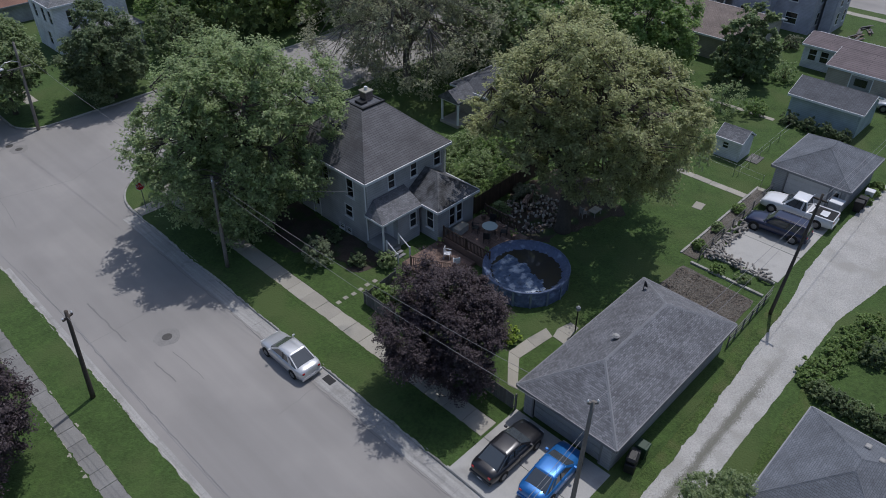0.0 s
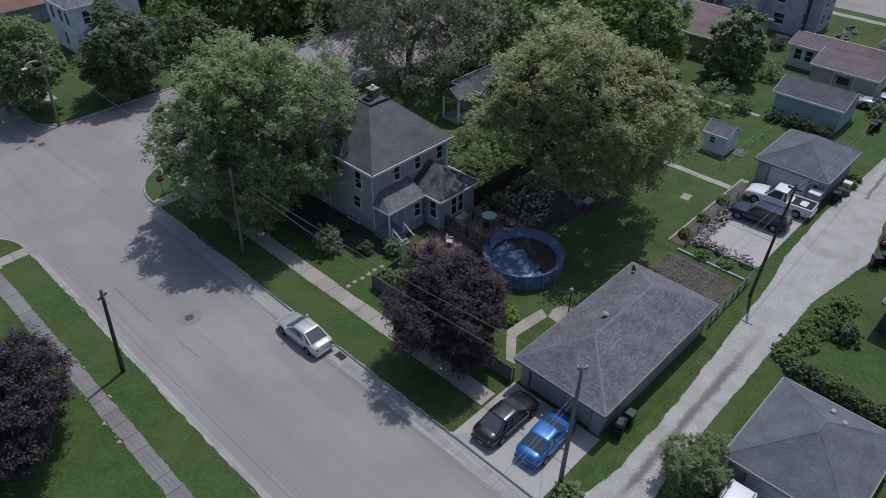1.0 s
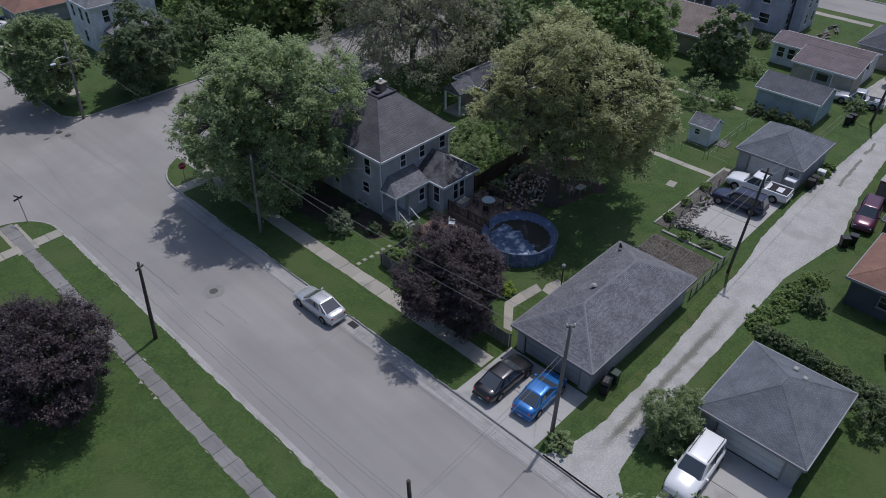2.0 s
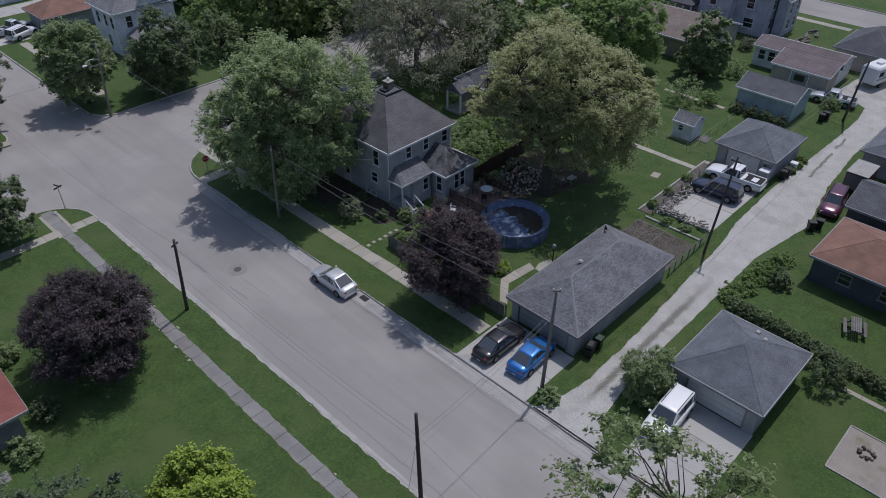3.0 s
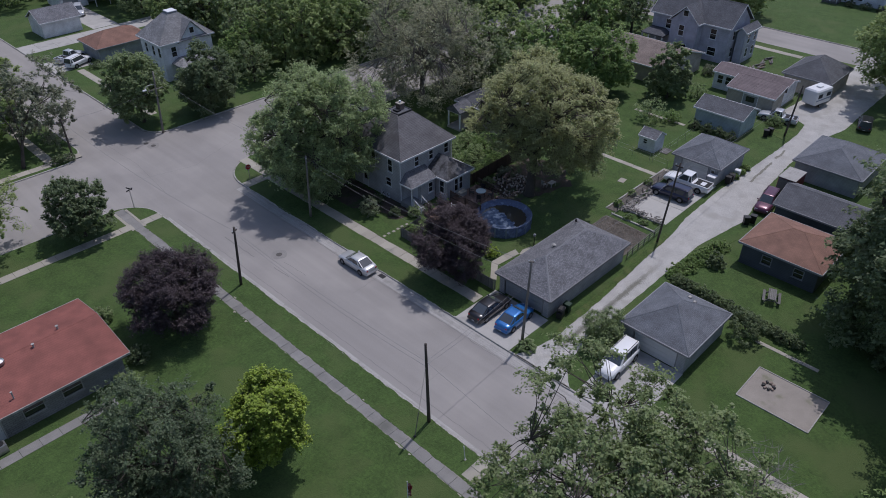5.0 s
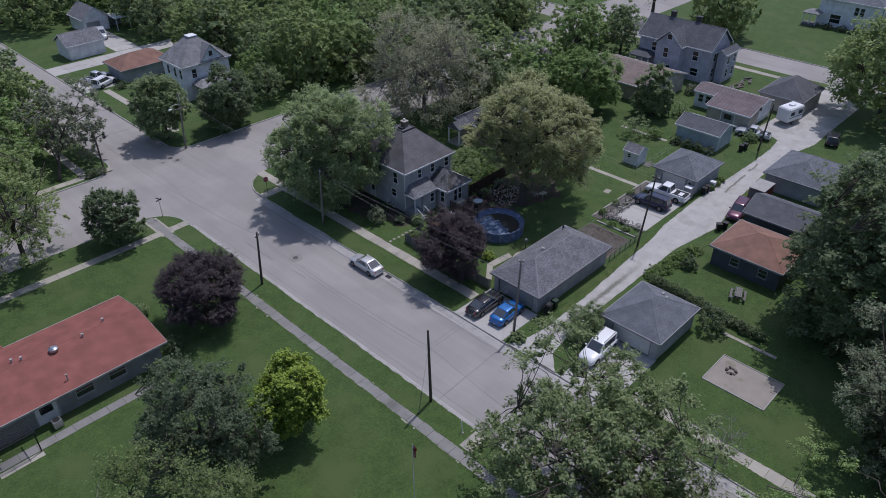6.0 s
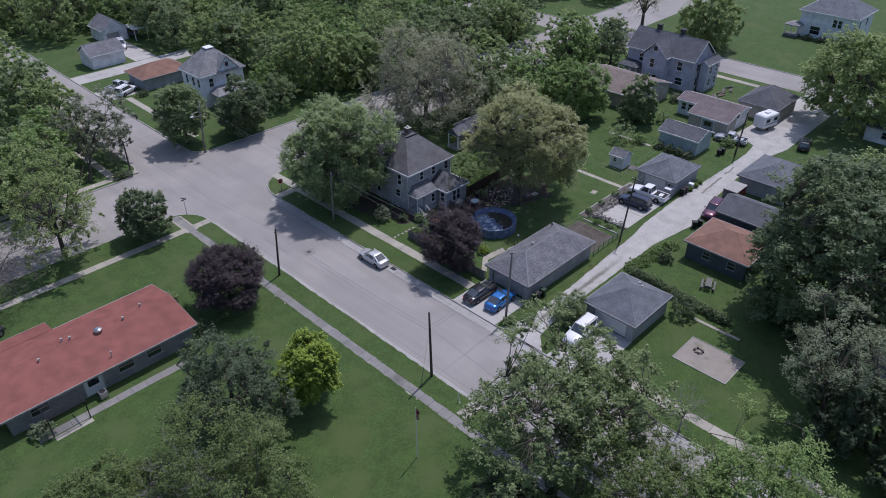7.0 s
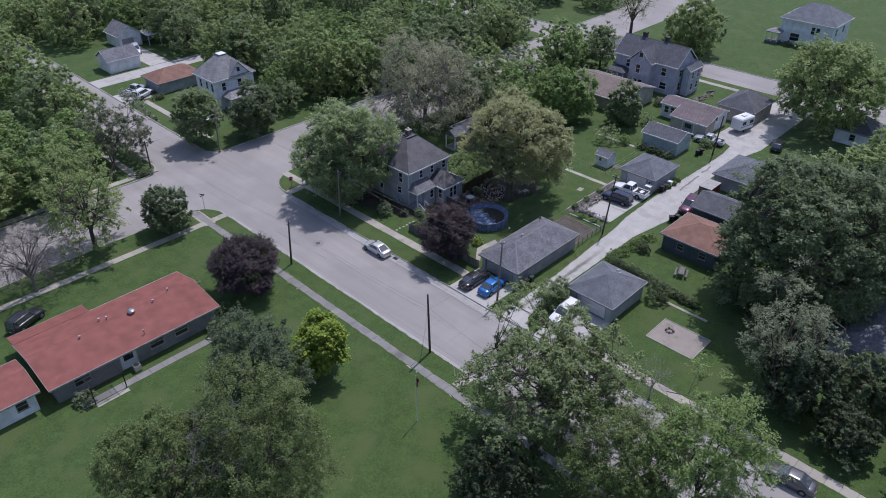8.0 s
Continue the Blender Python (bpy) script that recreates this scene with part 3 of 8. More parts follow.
def building(name, label, category, x0, x1, y0, y1, zw, roof, roofmat, wallmat, trim, over=0.35, windows=(), doors=(), gdoors=(), zr=None, ridge=None, axis="x", shutters=None, base=0.0, capmat=None, group=""):
    """x0..y1: the eaves' outline. Openings: (side, from, to, sill, head) along the wall as seen from outside, left to right."""
    t = thing(name, label, category, pose((x0 + x1) / 2, (y0 + y1) / 2, 0.1), group)
    cx, cy = (x0 + x1) / 2, (y0 + y1) / 2
    X0, X1, Y0, Y1 = x0 - cx + over, x1 - cx - over, y0 - cy + over, y1 - cy - over
    th = 0.18
    sides = {"S": (pose(X0, Y0, 0), X1 - X0), "E": (pose(X1, Y0 + th, 0, 0, 0, 90), Y1 - Y0 - 2 * th), "N": (pose(X1, Y1, 0, 0, 0, 180), X1 - X0), "W": (pose(X0, Y1 - th, 0, 0, 0, 270), Y1 - Y0 - 2 * th)}
    hw = zw - 0.17
    for s, (m, l) in sides.items():
        holes = [(a, b, c, d) for q, a, b, c, d in windows if q == s] + [(a, b, 0, h) for q, a, b, h, *_ in doors if q == s] + [(a, b, 0, h) for q, a, b, h, *_ in gdoors if q == s]
        part("wall", cut_wall(l, hw, th, holes), wallmat, t, "", m)
    for q, a, b, c, d in windows:
        window(t, sides[q][0], a, b, c, d, trim, shutters)
    for q, a, b, h, mat in doors:
        door(t, sides[q][0], a, b, h, mat, trim)
    for q, a, b, h, mat in gdoors:
        garage_door(t, sides[q][0], a, b, h, mat, trim)
    part("foundation", boxed((X0 + 0.02, X1 - 0.02, Y0 + 0.02, Y1 - 0.02, -0.3, -0.004 if base == 0 else base)), BLOCK, t)
    e = (x0 - cx, x1 - cx, y0 - cy, y1 - cy)
    if roof == "hip":
        rg = [(x - cx, y - cy) for x, y in ridge]
        rf = part("roof", hip_mesh(*e, zw, zr, rg), roofmat, t)
        pr = [((e[0], e[2]), rg[0]), ((e[1], e[2]), rg[min(1, len(rg) - 1)]), ((e[1], e[3]), rg[min(2, len(rg) - 1)]), ((e[0], e[3]), rg[-1])]
        if len(rg) == 2:
            pr = [((e[0], e[2]), rg[0]), ((e[0], e[3]), rg[0]), ((e[1], e[2]), rg[1]), ((e[1], e[3]), rg[1])] if abs(rg[0][1] - rg[1][1]) < 1e-6 else [((e[0], e[2]), rg[0]), ((e[1], e[2]), rg[0]), ((e[0], e[3]), rg[1]), ((e[1], e[3]), rg[1])]
        lines = [((*a, zw), (*b, zr)) for a, b in pr]
        if len(rg) == 2:
            lines.append(((*rg[0], zr), (*rg[1], zr)))
        for ln in lines:
            bm = bmesh.new()
            caps(bm, [ln])
            part("ridge_cap", bm, capmat or roofmat, rf)
    else:
        bm = bmesh.new()
        if axis == "x":
            ym = (e[2] + e[3]) / 2 if ridge is None else ridge - cy
            prof = [(e[2], zw - 0.14), (e[2], zw), (ym, zr), (e[3], zw), (e[3], zw - 0.14), (ym, zr - 0.16)]
            ends = [[bm.verts.new((x, y, z)) for y, z in prof] for x in (e[0], e[1])]
        else:
            xm = (e[0] + e[1]) / 2 if ridge is None else ridge - cx
            prof = [(e[0], zw - 0.14), (e[0], zw), (xm, zr), (e[1], zw), (e[1], zw - 0.14), (xm, zr - 0.16)]
            ends = [[bm.verts.new((x, y, z)) for x, z in prof] for y in (e[2], e[3])]
        for i in range(6):
            j = (i + 1) % 6
            bm.faces.new((ends[0][i], ends[0][j], ends[1][j], ends[1][i]))
        for en in ends:
            bm.faces.new((en[0], en[1], en[2], en[5]))
            bm.faces.new((en[2], en[3], en[4], en[5]))
        rf = part("roof", bm, roofmat, t)
        for k, (m2, u) in enumerate(((0, e[0] + over), (1, e[1] - over)) if axis == "x" else ((0, e[2] + over), (1, e[3] - over))):
            g = bmesh.new()
            a, b = (Y0, Y1) if axis == "x" else (X0, X1)
            mid = ym if axis == "x" else xm
            w = th if k == 0 else -th
            tri = [(a, hw), (b, hw), (mid, zr - 0.2)]
            vs = [[g.verts.new((u + s, p, z) if axis == "x" else (p, u + s, z)) for p, z in tri] for s in (0, w)]
            g.faces.new(vs[0])
            g.faces.new(vs[1][::-1])
            for i in range(3):
                g.faces.new((vs[0][i], vs[0][(i + 1) % 3], vs[1][(i + 1) % 3], vs[1][i]))
            part("gable", g, wallmat, t)
        bm = bmesh.new()
        caps(bm, [((e[0], ym, zr), (e[1], ym, zr)) if axis == "x" else ((xm, e[2], zr), (xm, e[3], zr))])
        part("ridge_cap", bm, capmat or roofmat, rf)
        for u, w in ((e[0] - 0.03, 0.027), (e[1] + 0.003, 0.027)) if axis == "x" else ((e[2] - 0.03, 0.027), (e[3] + 0.003, 0.027)):
            for k in (0, 3):
                (p0, q0), (p1, q1) = (prof[1], prof[2]) if k == 0 else (prof[2], prof[3])
                g = bmesh.new()
                vs = [[g.verts.new((u + o, p_, q_) if axis == "x" else (p_, u + o, q_)) for p_, q_ in ((p0, q0 - 0.16), (p1, q1 - 0.16), (p1, q1 + 0.015), (p0, q0 + 0.015))] for o in (0, w)]
                g.faces.new(vs[0])
                g.faces.new(vs[1][::-1])
                for i in range(4):
                    g.faces.new((vs[0][i], vs[0][(i + 1) % 4], vs[1][(i + 1) % 4], vs[1][i]))
                part("bargeboard", g, trim, rf)
    f = 0.07
    z0, z1 = zw - 0.2, zw + 0.005
    runs = [(e[0], e[1], e[2] - f, e[2] - 0.003), (e[0], e[1], e[3] + 0.003, e[3] + f)] if roof == "hip" or axis == "x" else []
    runs += [(e[0] - f, e[0] - 0.003, e[2], e[3]), (e[1] + 0.003, e[1] + f, e[2], e[3])] if roof == "hip" or axis == "y" else []
    for run in runs:
        part("fascia", boxed((*run, z0, z1)), trim, rf, "white painted fascia board")
    return t


GREYDOOR = surface("grey_painted_door", (0.28, 0.29, 0.30), 0.6, 0.1, 1.5, 8, 0.05)
WHITEDOOR = surface("white_painted_door", (0.6, 0.61, 0.63), 0.5, 0.08, 1.5, 8, 0.05)


house = building("house", "two-storey blue-grey clapboard house with a steep hipped shingle roof", "house", 15.4, 24.3, -2.5, 6.8, 5.85, "hip", SHINGLE_HOUSE, SIDING_BLUE, TRIM, 0.42, zr=9.1, ridge=[(18.8, 1.5), (20.9, 1.5), (20.9, 3.6), (18.8, 3.6)],
    windows=[("S", 2.15, 2.75, 4.15, 5.3), ("S", 4.45, 5.05, 4.2, 5.3), ("S", 6.95, 7.6, 4.15, 5.3), ("W", 6.05, 6.75, 3.65, 5.15), ("W", 3.2, 3.85, 3.7, 5.15), ("W", 5.65, 6.45, 1.7, 2.7), ("W", 4.75, 5.25, 0.15, 0.5), ("W", 5.6, 6.1, 0.15, 0.5)], doors=[("W", 1.5, 2.3, 1.95, WHITEDOOR)])
ell = building("house_ell", "one-storey blue-grey wing with tree shade painted on its shingles", "house wing", 19.5, 24.05, -5.75, -2.16, 3.0, "hip", SHINGLE_DAPPLED, SIDING_BLUE, TRIM, 0.3, zr=4.5, ridge=[(21.8, -3.4), (21.8, -2.1)], windows=[("S", 1.25, 1.8, 0.95, 2.55), ("S", 2.05, 2.6, 0.95, 2.55), ("W", 1.65, 2.3, 1.0, 2.5)])
garage = building("garage", "long grey garage with a hipped shingle roof and vents", "garage", 11.0, 24.3, -27.0, -20.4, 2.35, "hip", SHINGLE, SIDING_GARAGE, surface("grey_trim", (0.2, 0.2, 0.21), 0.6), 0.35, zr=4.15, ridge=[(14.4, -23.7), (20.9, -23.7)], gdoors=[("W", 0.5, 5.0, 2.1, GREYDOOR)], capmat=surface("pale_ridge_shingle", (0.21, 0.215, 0.23), 0.9))
building("garage", "grey garage with a slate hipped roof and white door", "garage", 44.8, 52.4, -26.4, -20.0, 2.4, "hip", SHINGLE_SLATE, SIDING_GREY, SOFTTRIM, 0.3, zr=4.0, ridge=[(47.8, -23.2), (49.4, -23.2)], gdoors=[("W", 0.9, 4.3, 2.1, WHITEDOOR)], doors=[("W", 4.6, 5.2, 2.0, WHITEDOOR)])
building("garage", "grey garage with a low slate hipped roof", "garage", 13.2, 20.9, -39.6, -33.0, 2.4, "hip", SHINGLE_SLATE, SIDING_GREY, SOFTTRIM, 0.3, zr=4.1, ridge=[(16.6, -36.3), (17.5, -36.3)], gdoors=[("W", 0.9, 5.0, 2.1, WHITEDOOR)])
building("outbuilding", "pale aqua outbuilding with a dark gabled roof", "outbuilding", 59.0, 64.3, -22.4, -15.2, 2.6, "gable", SHINGLE_DARK, SIDING_AQUA, TRIM, 0.3, zr=3.7, axis="y")
building("bungalow", "dark slate clapboard bungalow with a rust-brown hipped roof", "house", 31.9, 39.5, -43.2, -34.9, 2.6, "hip", SHINGLE_RUST, SIDING_TEAL, SOFTTRIM, 0.35, zr=4.0, ridge=[(35.7, -39.6), (35.7, -38.5)], windows=[("W", 2.0, 2.9, 1.0, 1.9), ("W", 5.2, 6.1, 1.0, 1.9)])
building("outbuilding", "grey outbuilding with a plain slate gabled roof", "outbuilding", 41.4, 47.6, -43.5, -34.2, 2.6, "gable", SHINGLE_DARK, SIDING_TEAL, SOFTTRIM, 0.3, zr=3.9, axis="y")
building("garage", "slate-roofed garage beside the gravel alley", "garage", 53.3, 62.4, -39.5, -31.5, 2.5, "hip", SHINGLE_SLATE, SIDING_GREY, SOFTTRIM, 0.3, zr=4.2, ridge=[(56.5, -35.5), (59, -35.5)])
building("bungalow", "low house front with a mauve sheet roof and white eaves", "house", 69.0, 72.9, -22.4, -15.0, 2.55, "gable", SHINGLE_MAUVE, SIDING_BEIGE, TRIM, 0.25, zr=3.5, axis="y", ridge=72.7, doors=[("W", 2.3, 4.4, 2.1, GREYDOOR)])
building("bungalow", "low house with a broad mauve-brown roof and porch windows", "house", 72.95, 78.0, -22.2, -10.8, 2.7, "gable", SHINGLE_MAUVE, SIDING_WHITE, TRIM, 0.25, zr=3.45, axis="y", windows=[("W", 0.5, 1.3, 1.0, 2.2), ("W", 1.8, 2.6, 1.0, 2.2)])
building("house", "large lavender two-storey house with a dark gabled roof", "house", 83.0, 91.0, -8.2, 6.6, 6.0, "gable", SHINGLE_DARK, SIDING_LAV, TRIM, 0.4, zr=9.2, axis="y", windows=[("W", 2.4, 3.3, 3.7, 5.2), ("W", 10.6, 11.6, 3.7, 5.3), ("W", 10.6, 12.0, 1.0, 2.3), ("S", 1.5, 2.3, 3.7, 5.2), ("S", 5.5, 6.3, 3.7, 5.2), ("S", 1.5, 2.3, 0.9, 2.4), ("S", 5.5, 6.3, 0.9, 2.4)])
building("house_bay", "lavender gabled bay with tall sash windows", "house wing", 81.3, 87.4, -3.3, 2.2, 6.0, "gable", SHINGLE_DARK, SIDING_LAV, TRIM, 0.35, zr=8.6, axis="x", windows=[("W", 1.4, 2.3, 3.6, 5.3), ("W", 1.0, 1.9, 0.9, 2.3), ("W", 2.2, 3.1, 0.9, 2.3)])
building("house_wing", "lavender rear wing with a dark lean roof and sash windows", "house wing", 85.2, 90.6, -9.9, -7.9, 5.2, "gable", SHINGLE_DARK, SIDING_LAV, TRIM, 0.3, zr=6.0, axis="x", windows=[("S", 1.2, 2.0, 3.2, 4.6), ("S", 3.4, 4.2, 3.2, 4.6), ("S", 1.2, 2.0, 0.9, 2.3), ("S", 3.4, 4.2, 0.9, 2.3)])
t = thing("attic_window", "small white-framed attic window in the lavender gable", "window", pose(81.62, -0.55, 7.0))
part("frame", boxed((-0.04, 0.02, -0.5, 0.5, -0.08, 0), (-0.04, 0.02, -0.5, 0.5, 0.9, 0.98), (-0.04, 0.02, -0.5, -0.42, 0, 0.9), (-0.04, 0.02, 0.42, 0.5, 0, 0.9)), TRIM, t)
part("pane", boxed((-0.02, 0.0, -0.42, 0.42, 0, 0.9)), PANE, t)
t = thing("veranda", "dark-roofed corner veranda with pale posts", "porch", pose(80.6, 2.4, 0.1))
part("roof", hip_mesh(0, 2.75, 0, 4.2, 3.0, 3.6, [(1.2, 1.2), (2.7, 1.2), (2.7, 3.6), (1.2, 3.6)]), SHINGLE_DARK, t)
part("floor", boxed((0.1, 2.75, 0.1, 4.1, 0, 0.5)), GREYWOOD, t)
for px, py in ((0.2, 0.2), (0.2, 1.5), (0.2, 2.8), (0.2, 4.0)):
    part("post", boxed((px - 0.08, px + 0.08, py - 0.08, py + 0.08, 0.5, 2.84)), TRIM, t)
building("house", "large white two-storey house beyond the wide lawn", "house", 133.0, 145.0, -20.2, -7.2, 5.8, "hip", SHINGLE_SLATE, SIDING_WHITE, TRIM, 0.5, zr=9.0, ridge=[(139.0, -15.5), (139.0, -11.5)], windows=[("W", 2.5, 4.6, 0.9, 2.6), ("W", 7.0, 7.8, 3.2, 4.8), ("W", 8.1, 8.9, 3.2, 4.8), ("S", 2.0, 2.9, 3.2, 4.8), ("S", 6.5, 7.4, 3.2, 4.8)])
t = thing("porch", "small white porch with slim posts beside the large white house", "porch", pose(130.9, -8.6, 0.1))
part("roof", hip_mesh(-0.2, 2.45, -0.2, 3.2, 2.7, 3.2, [(0.9, 1.0), (2.4, 1.0), (2.4, 2.0), (0.9, 2.0)]), SHINGLE_PALE, t)
part("floor", boxed((0, 2.4, 0, 3.0, 0, 0.4)), GREYWOOD, t)
for py in (0.15, 1.5, 2.85):
    part("post", boxed((0.05, 0.2, py - 0.08, py + 0.08, 0.4, 2.55)), TRIM, t)
building("outbuilding", "dark-roofed small house under the trees", "house", 84.2, 91.0, -45.4, -38.6, 2.6, "hip", SHINGLE_DARK, SIDING_WHITE, SOFTTRIM, 0.3, zr=4.6, ridge=[(87.0, -42.0), (88.2, -42.0)], windows=[("W", 2.4, 3.2, 1.0, 2.0)])
building("bungalow", "grey low-roofed house half hidden by trees", "house", 25.0, 37.5, -70.5, -59.4, 2.8, "hip", SHINGLE, SIDING_GREY, SOFTTRIM, 0.4, zr=5.0, ridge=[(29.5, -65.0), (33.0, -65.0)])
building("bungalow", "brown-roofed bungalow beside trees", "house", 67.5, 79.0, -6.4, 8.0, 2.8, "gable", SHINGLE_TAN, SIDING_BEIGE, TRIM, 0.4, zr=4.6, axis="y")
building("garage", "dark hipped-roof garage at the end of the alley", "garage", 80.0, 89.0, -26.0, -18.6, 2.6, "hip", SHINGLE_DARK, SIDING_BEIGE, SOFTTRIM, 0.3, zr=4.8, ridge=[(83.5, -22.3), (85.5, -22.3)])
red = building("ranch_house", "long low brick ranch house with a red shingle roof", "house", -38.5, -18.8, -6.1, 4.0, 2.6, "gable", SHINGLE_RED, BLOCK, GUTTER, 0.6, zr=3.5, axis="x", ridge=-0.5, doors=[("S", 7.0, 8.8, 2.1, WHITEDOOR)], windows=[("S", 2.0, 3.6, 1.0, 2.0), ("S", 10.5, 12.0, 1.0, 2.0), ("S", 13.5, 15.0, 1.0, 2.0)])
building("ranch_house", "low house with a red shingle roof and white corner", "house", -54, -39.1, -5.4, 1.4, 2.6, "gable", SHINGLE_RED, SIDING_WHITE, GUTTER, 0.5, zr=3.3, axis="x", windows=[("S", 12.0, 13.0, 1.0, 2.0)])
white_house = building("house", "white two-storey house with a steep grey hipped roof", "house", 15.0, 24.4, 51.2, 59.0, 6.0, "hip", SHINGLE_PALE, SIDING_WHITE, TRIM, 0.4, zr=9.6, ridge=[(19.1, 54.6), (20.3, 54.6), (20.3, 55.8), (19.1, 55.8)], windows=[("W", 1.2, 1.9, 3.7, 5.2), ("W", 3.5, 4.2, 3.7, 5.2), ("W", 5.4, 6.1, 3.7, 5.2), ("S", 1.5, 2.3, 3.7, 5.2), ("S", 5.0, 5.8, 3.7, 5.2), ("W", 3.5, 4.2, 0.9, 2.4)])
# front gable, roof cap and porch of the white house
bm = bmesh.new()
pr = [[bm.verts.new(c) for c in ((-1.3, y, 5.95), (3.4, y, 5.95), (1.05, y, 8.55))] for y in (-3.72, -0.6)]
bm.faces.new(pr[0])
bm.faces.new(pr[1][::-1])
for i in range(3):
    bm.faces.new((pr[0][i], pr[1][i], pr[1][(i + 1) % 3], pr[0][(i + 1) % 3]))
gable = part("gable", bm, SIDING_WHITE, white_house, "white front gable with a small attic window")
for sx in (-1, 1):
    bm = bmesh.new()
    q = [(1.05 + sx * 2.65, 5.62), (1.05 + sx * 2.65, 5.74), (1.05, 8.72), (1.05, 8.6)]
    pr = [[bm.verts.new((x, y, z)) for x, z in q] for y in (-4.0, -0.5)]
    bm.faces.new(pr[0])
    bm.faces.new(pr[1][::-1])
    for i in range(4):
        bm.faces.new((pr[0][i], pr[1][i], pr[1][(i + 1) % 4], pr[0][(i + 1) % 4]))
    part("roof_slope", bm, SHINGLE_PALE, gable)
part("attic_pane", boxed((0.7, 1.4, -3.75, -3.73, 6.75, 7.6)), PANE, gable)
part("attic_frame", boxed((0.6, 0.7, -3.78, -3.724, 6.65, 7.7), (1.4, 1.5, -3.78, -3.724, 6.65, 7.7), (0.7, 1.4, -3.78, -3.724, 7.6, 7.7), (0.7, 1.4, -3.78, -3.724, 6.65, 6.75)), TRIM, gable)
part("pent_roof", boxed((-1.4, 3.5, -4.15, -3.722, 5.9, 6.02)), SHINGLE_PALE, gable)
part("roof_cap", boxed((-0.8, 0.8, -0.8, 0.8, 9.55, 9.72), bevel=0.05), TRIM, white_house, "pale flat cap at the roof top", pose(0, 0.1, 0))
t = thing("porch", "white front porch with square posts and a grey roof", "porch", pose(16.8, 48.6, 0.1))
part("roof", hip_mesh(-0.3, 7.5, -0.3, 2.9, 2.85, 3.5, [(1.0, 1.5), (6.2, 1.5), (6.2, 2.88), (1.0, 2.88)]), SHINGLE_PALE, t)
part("floor", boxed((0, 7.2, 0, 2.95, 0, 0.5)), GREYWOOD, t)
for px in (0.15, 2.4, 4.8, 7.05):
    part("post", boxed((px - 0.1, px + 0.1, 0.05, 0.25, 0.5, 2.7)), TRIM, t)
part("balustrade", boxed((0.25, 7.0, 0.1, 0.16, 1.25, 1.32), *[(x, x + 0.05, 0.11, 0.15, 0.5, 1.25) for x in np.arange(0.3, 7.0, 0.22)]), TRIM, t)
building("garage", "grey gabled garage behind a concrete drive", "garage", 18.8, 24.9, 101.5, 109.0, 2.9, "gable", SHINGLE, SIDING_WHITE, TRIM, 0.3, zr=5.2, axis="y", gdoors=[("S", 0.7, 3.6, 2.2, GREYDOOR)])
t = thing("carport", "small lean-to carport with a pale sheet roof", "carport", pose(25.0, 99.0, 0.1))
part("roof", boxed((-0.1, 3.2, -0.2, 5.0, 2.5, 2.6)), TRIM, t, "pale sheet roof")
for px, py in ((0.1, 0), (3.0, 0), (0.1, 4.8), (3.0, 4.8)):
    part("post", boxed((px - 0.06, px + 0.06, py - 0.06, py + 0.06, 0, 2.5)), TRIM, t)
part("back_wall", boxed((0.2, 2.9, 4.72, 4.8, 0, 2.3)), SIDING_GREY, t)
building("bungalow", "low house with a rust-brown hipped roof", "house", 11.3, 21.4, 67.2, 74.8, 2.45, "hip", SHINGLE_RUST, SIDING_GREY, SOFTTRIM, 0.5, zr=4.1, ridge=[(14.8, 71), (18.5, 71)])
building("outbuilding", "pale garage with a grey gabled roof", "garage", 9.6, 17.2, 86.5, 93.0, 2.8, "gable", SHINGLE, SIDING_WHITE, TRIM, 0.3, zr=4.6, axis="x")
building("house", "neighbouring pale house behind the trees", "house", 36.8, 47.0, 1.5, 9.6, 3.0, "hip", SHINGLE_DARK, SIDING_BEIGE, TRIM, 0.4, zr=4.8, ridge=[(40.5, 5.5), (43.5, 5.5)])
t = thing("entry_porch", "gabled entry porch with white columns", "porch", pose(34.6, 6.4, 0.1))
bm = bmesh.new()
pr = [[bm.verts.new((x, y, z)) for y, z in ((-0.25, 2.6), (-0.25, 2.75), (1.1, 3.7), (2.45, 2.75), (2.45, 2.6))] for x in (-0.3, 2.5)]
for i in range(5):
    bm.faces.new((pr[0][i], pr[0][(i + 1) % 5], pr[1][(i + 1) % 5], pr[1][i]))
bm.faces.new(pr[0])
bm.faces.new(pr[1][::-1])
part("roof", bm, SHINGLE_DAPPLED, t)
part("floor", boxed((-0.2, 2.5, -0.1, 2.3, 0, 0.3)), SLAB, t)
for py in (0.05, 2.15):
    part("column", piped([(0, py, 0.3), (0, py, 2.6)], 0.12, 10), TRIM, t, "white round column")
part("beam", boxed((-0.1, 0.1, -0.1, 2.3, 2.42, 2.6)), TRIM, t)
shed = building("garden_shed", "small white garden shed with a grey gabled roof", "shed", 47.2, 49.8, -16.4, -13.8, 1.95, "gable", SHINGLE, SIDING_WHITE, TRIM, 0.12, zr=2.75, axis="y", windows=[("W", 0.5, 1.0, 1.0, 1.55)])


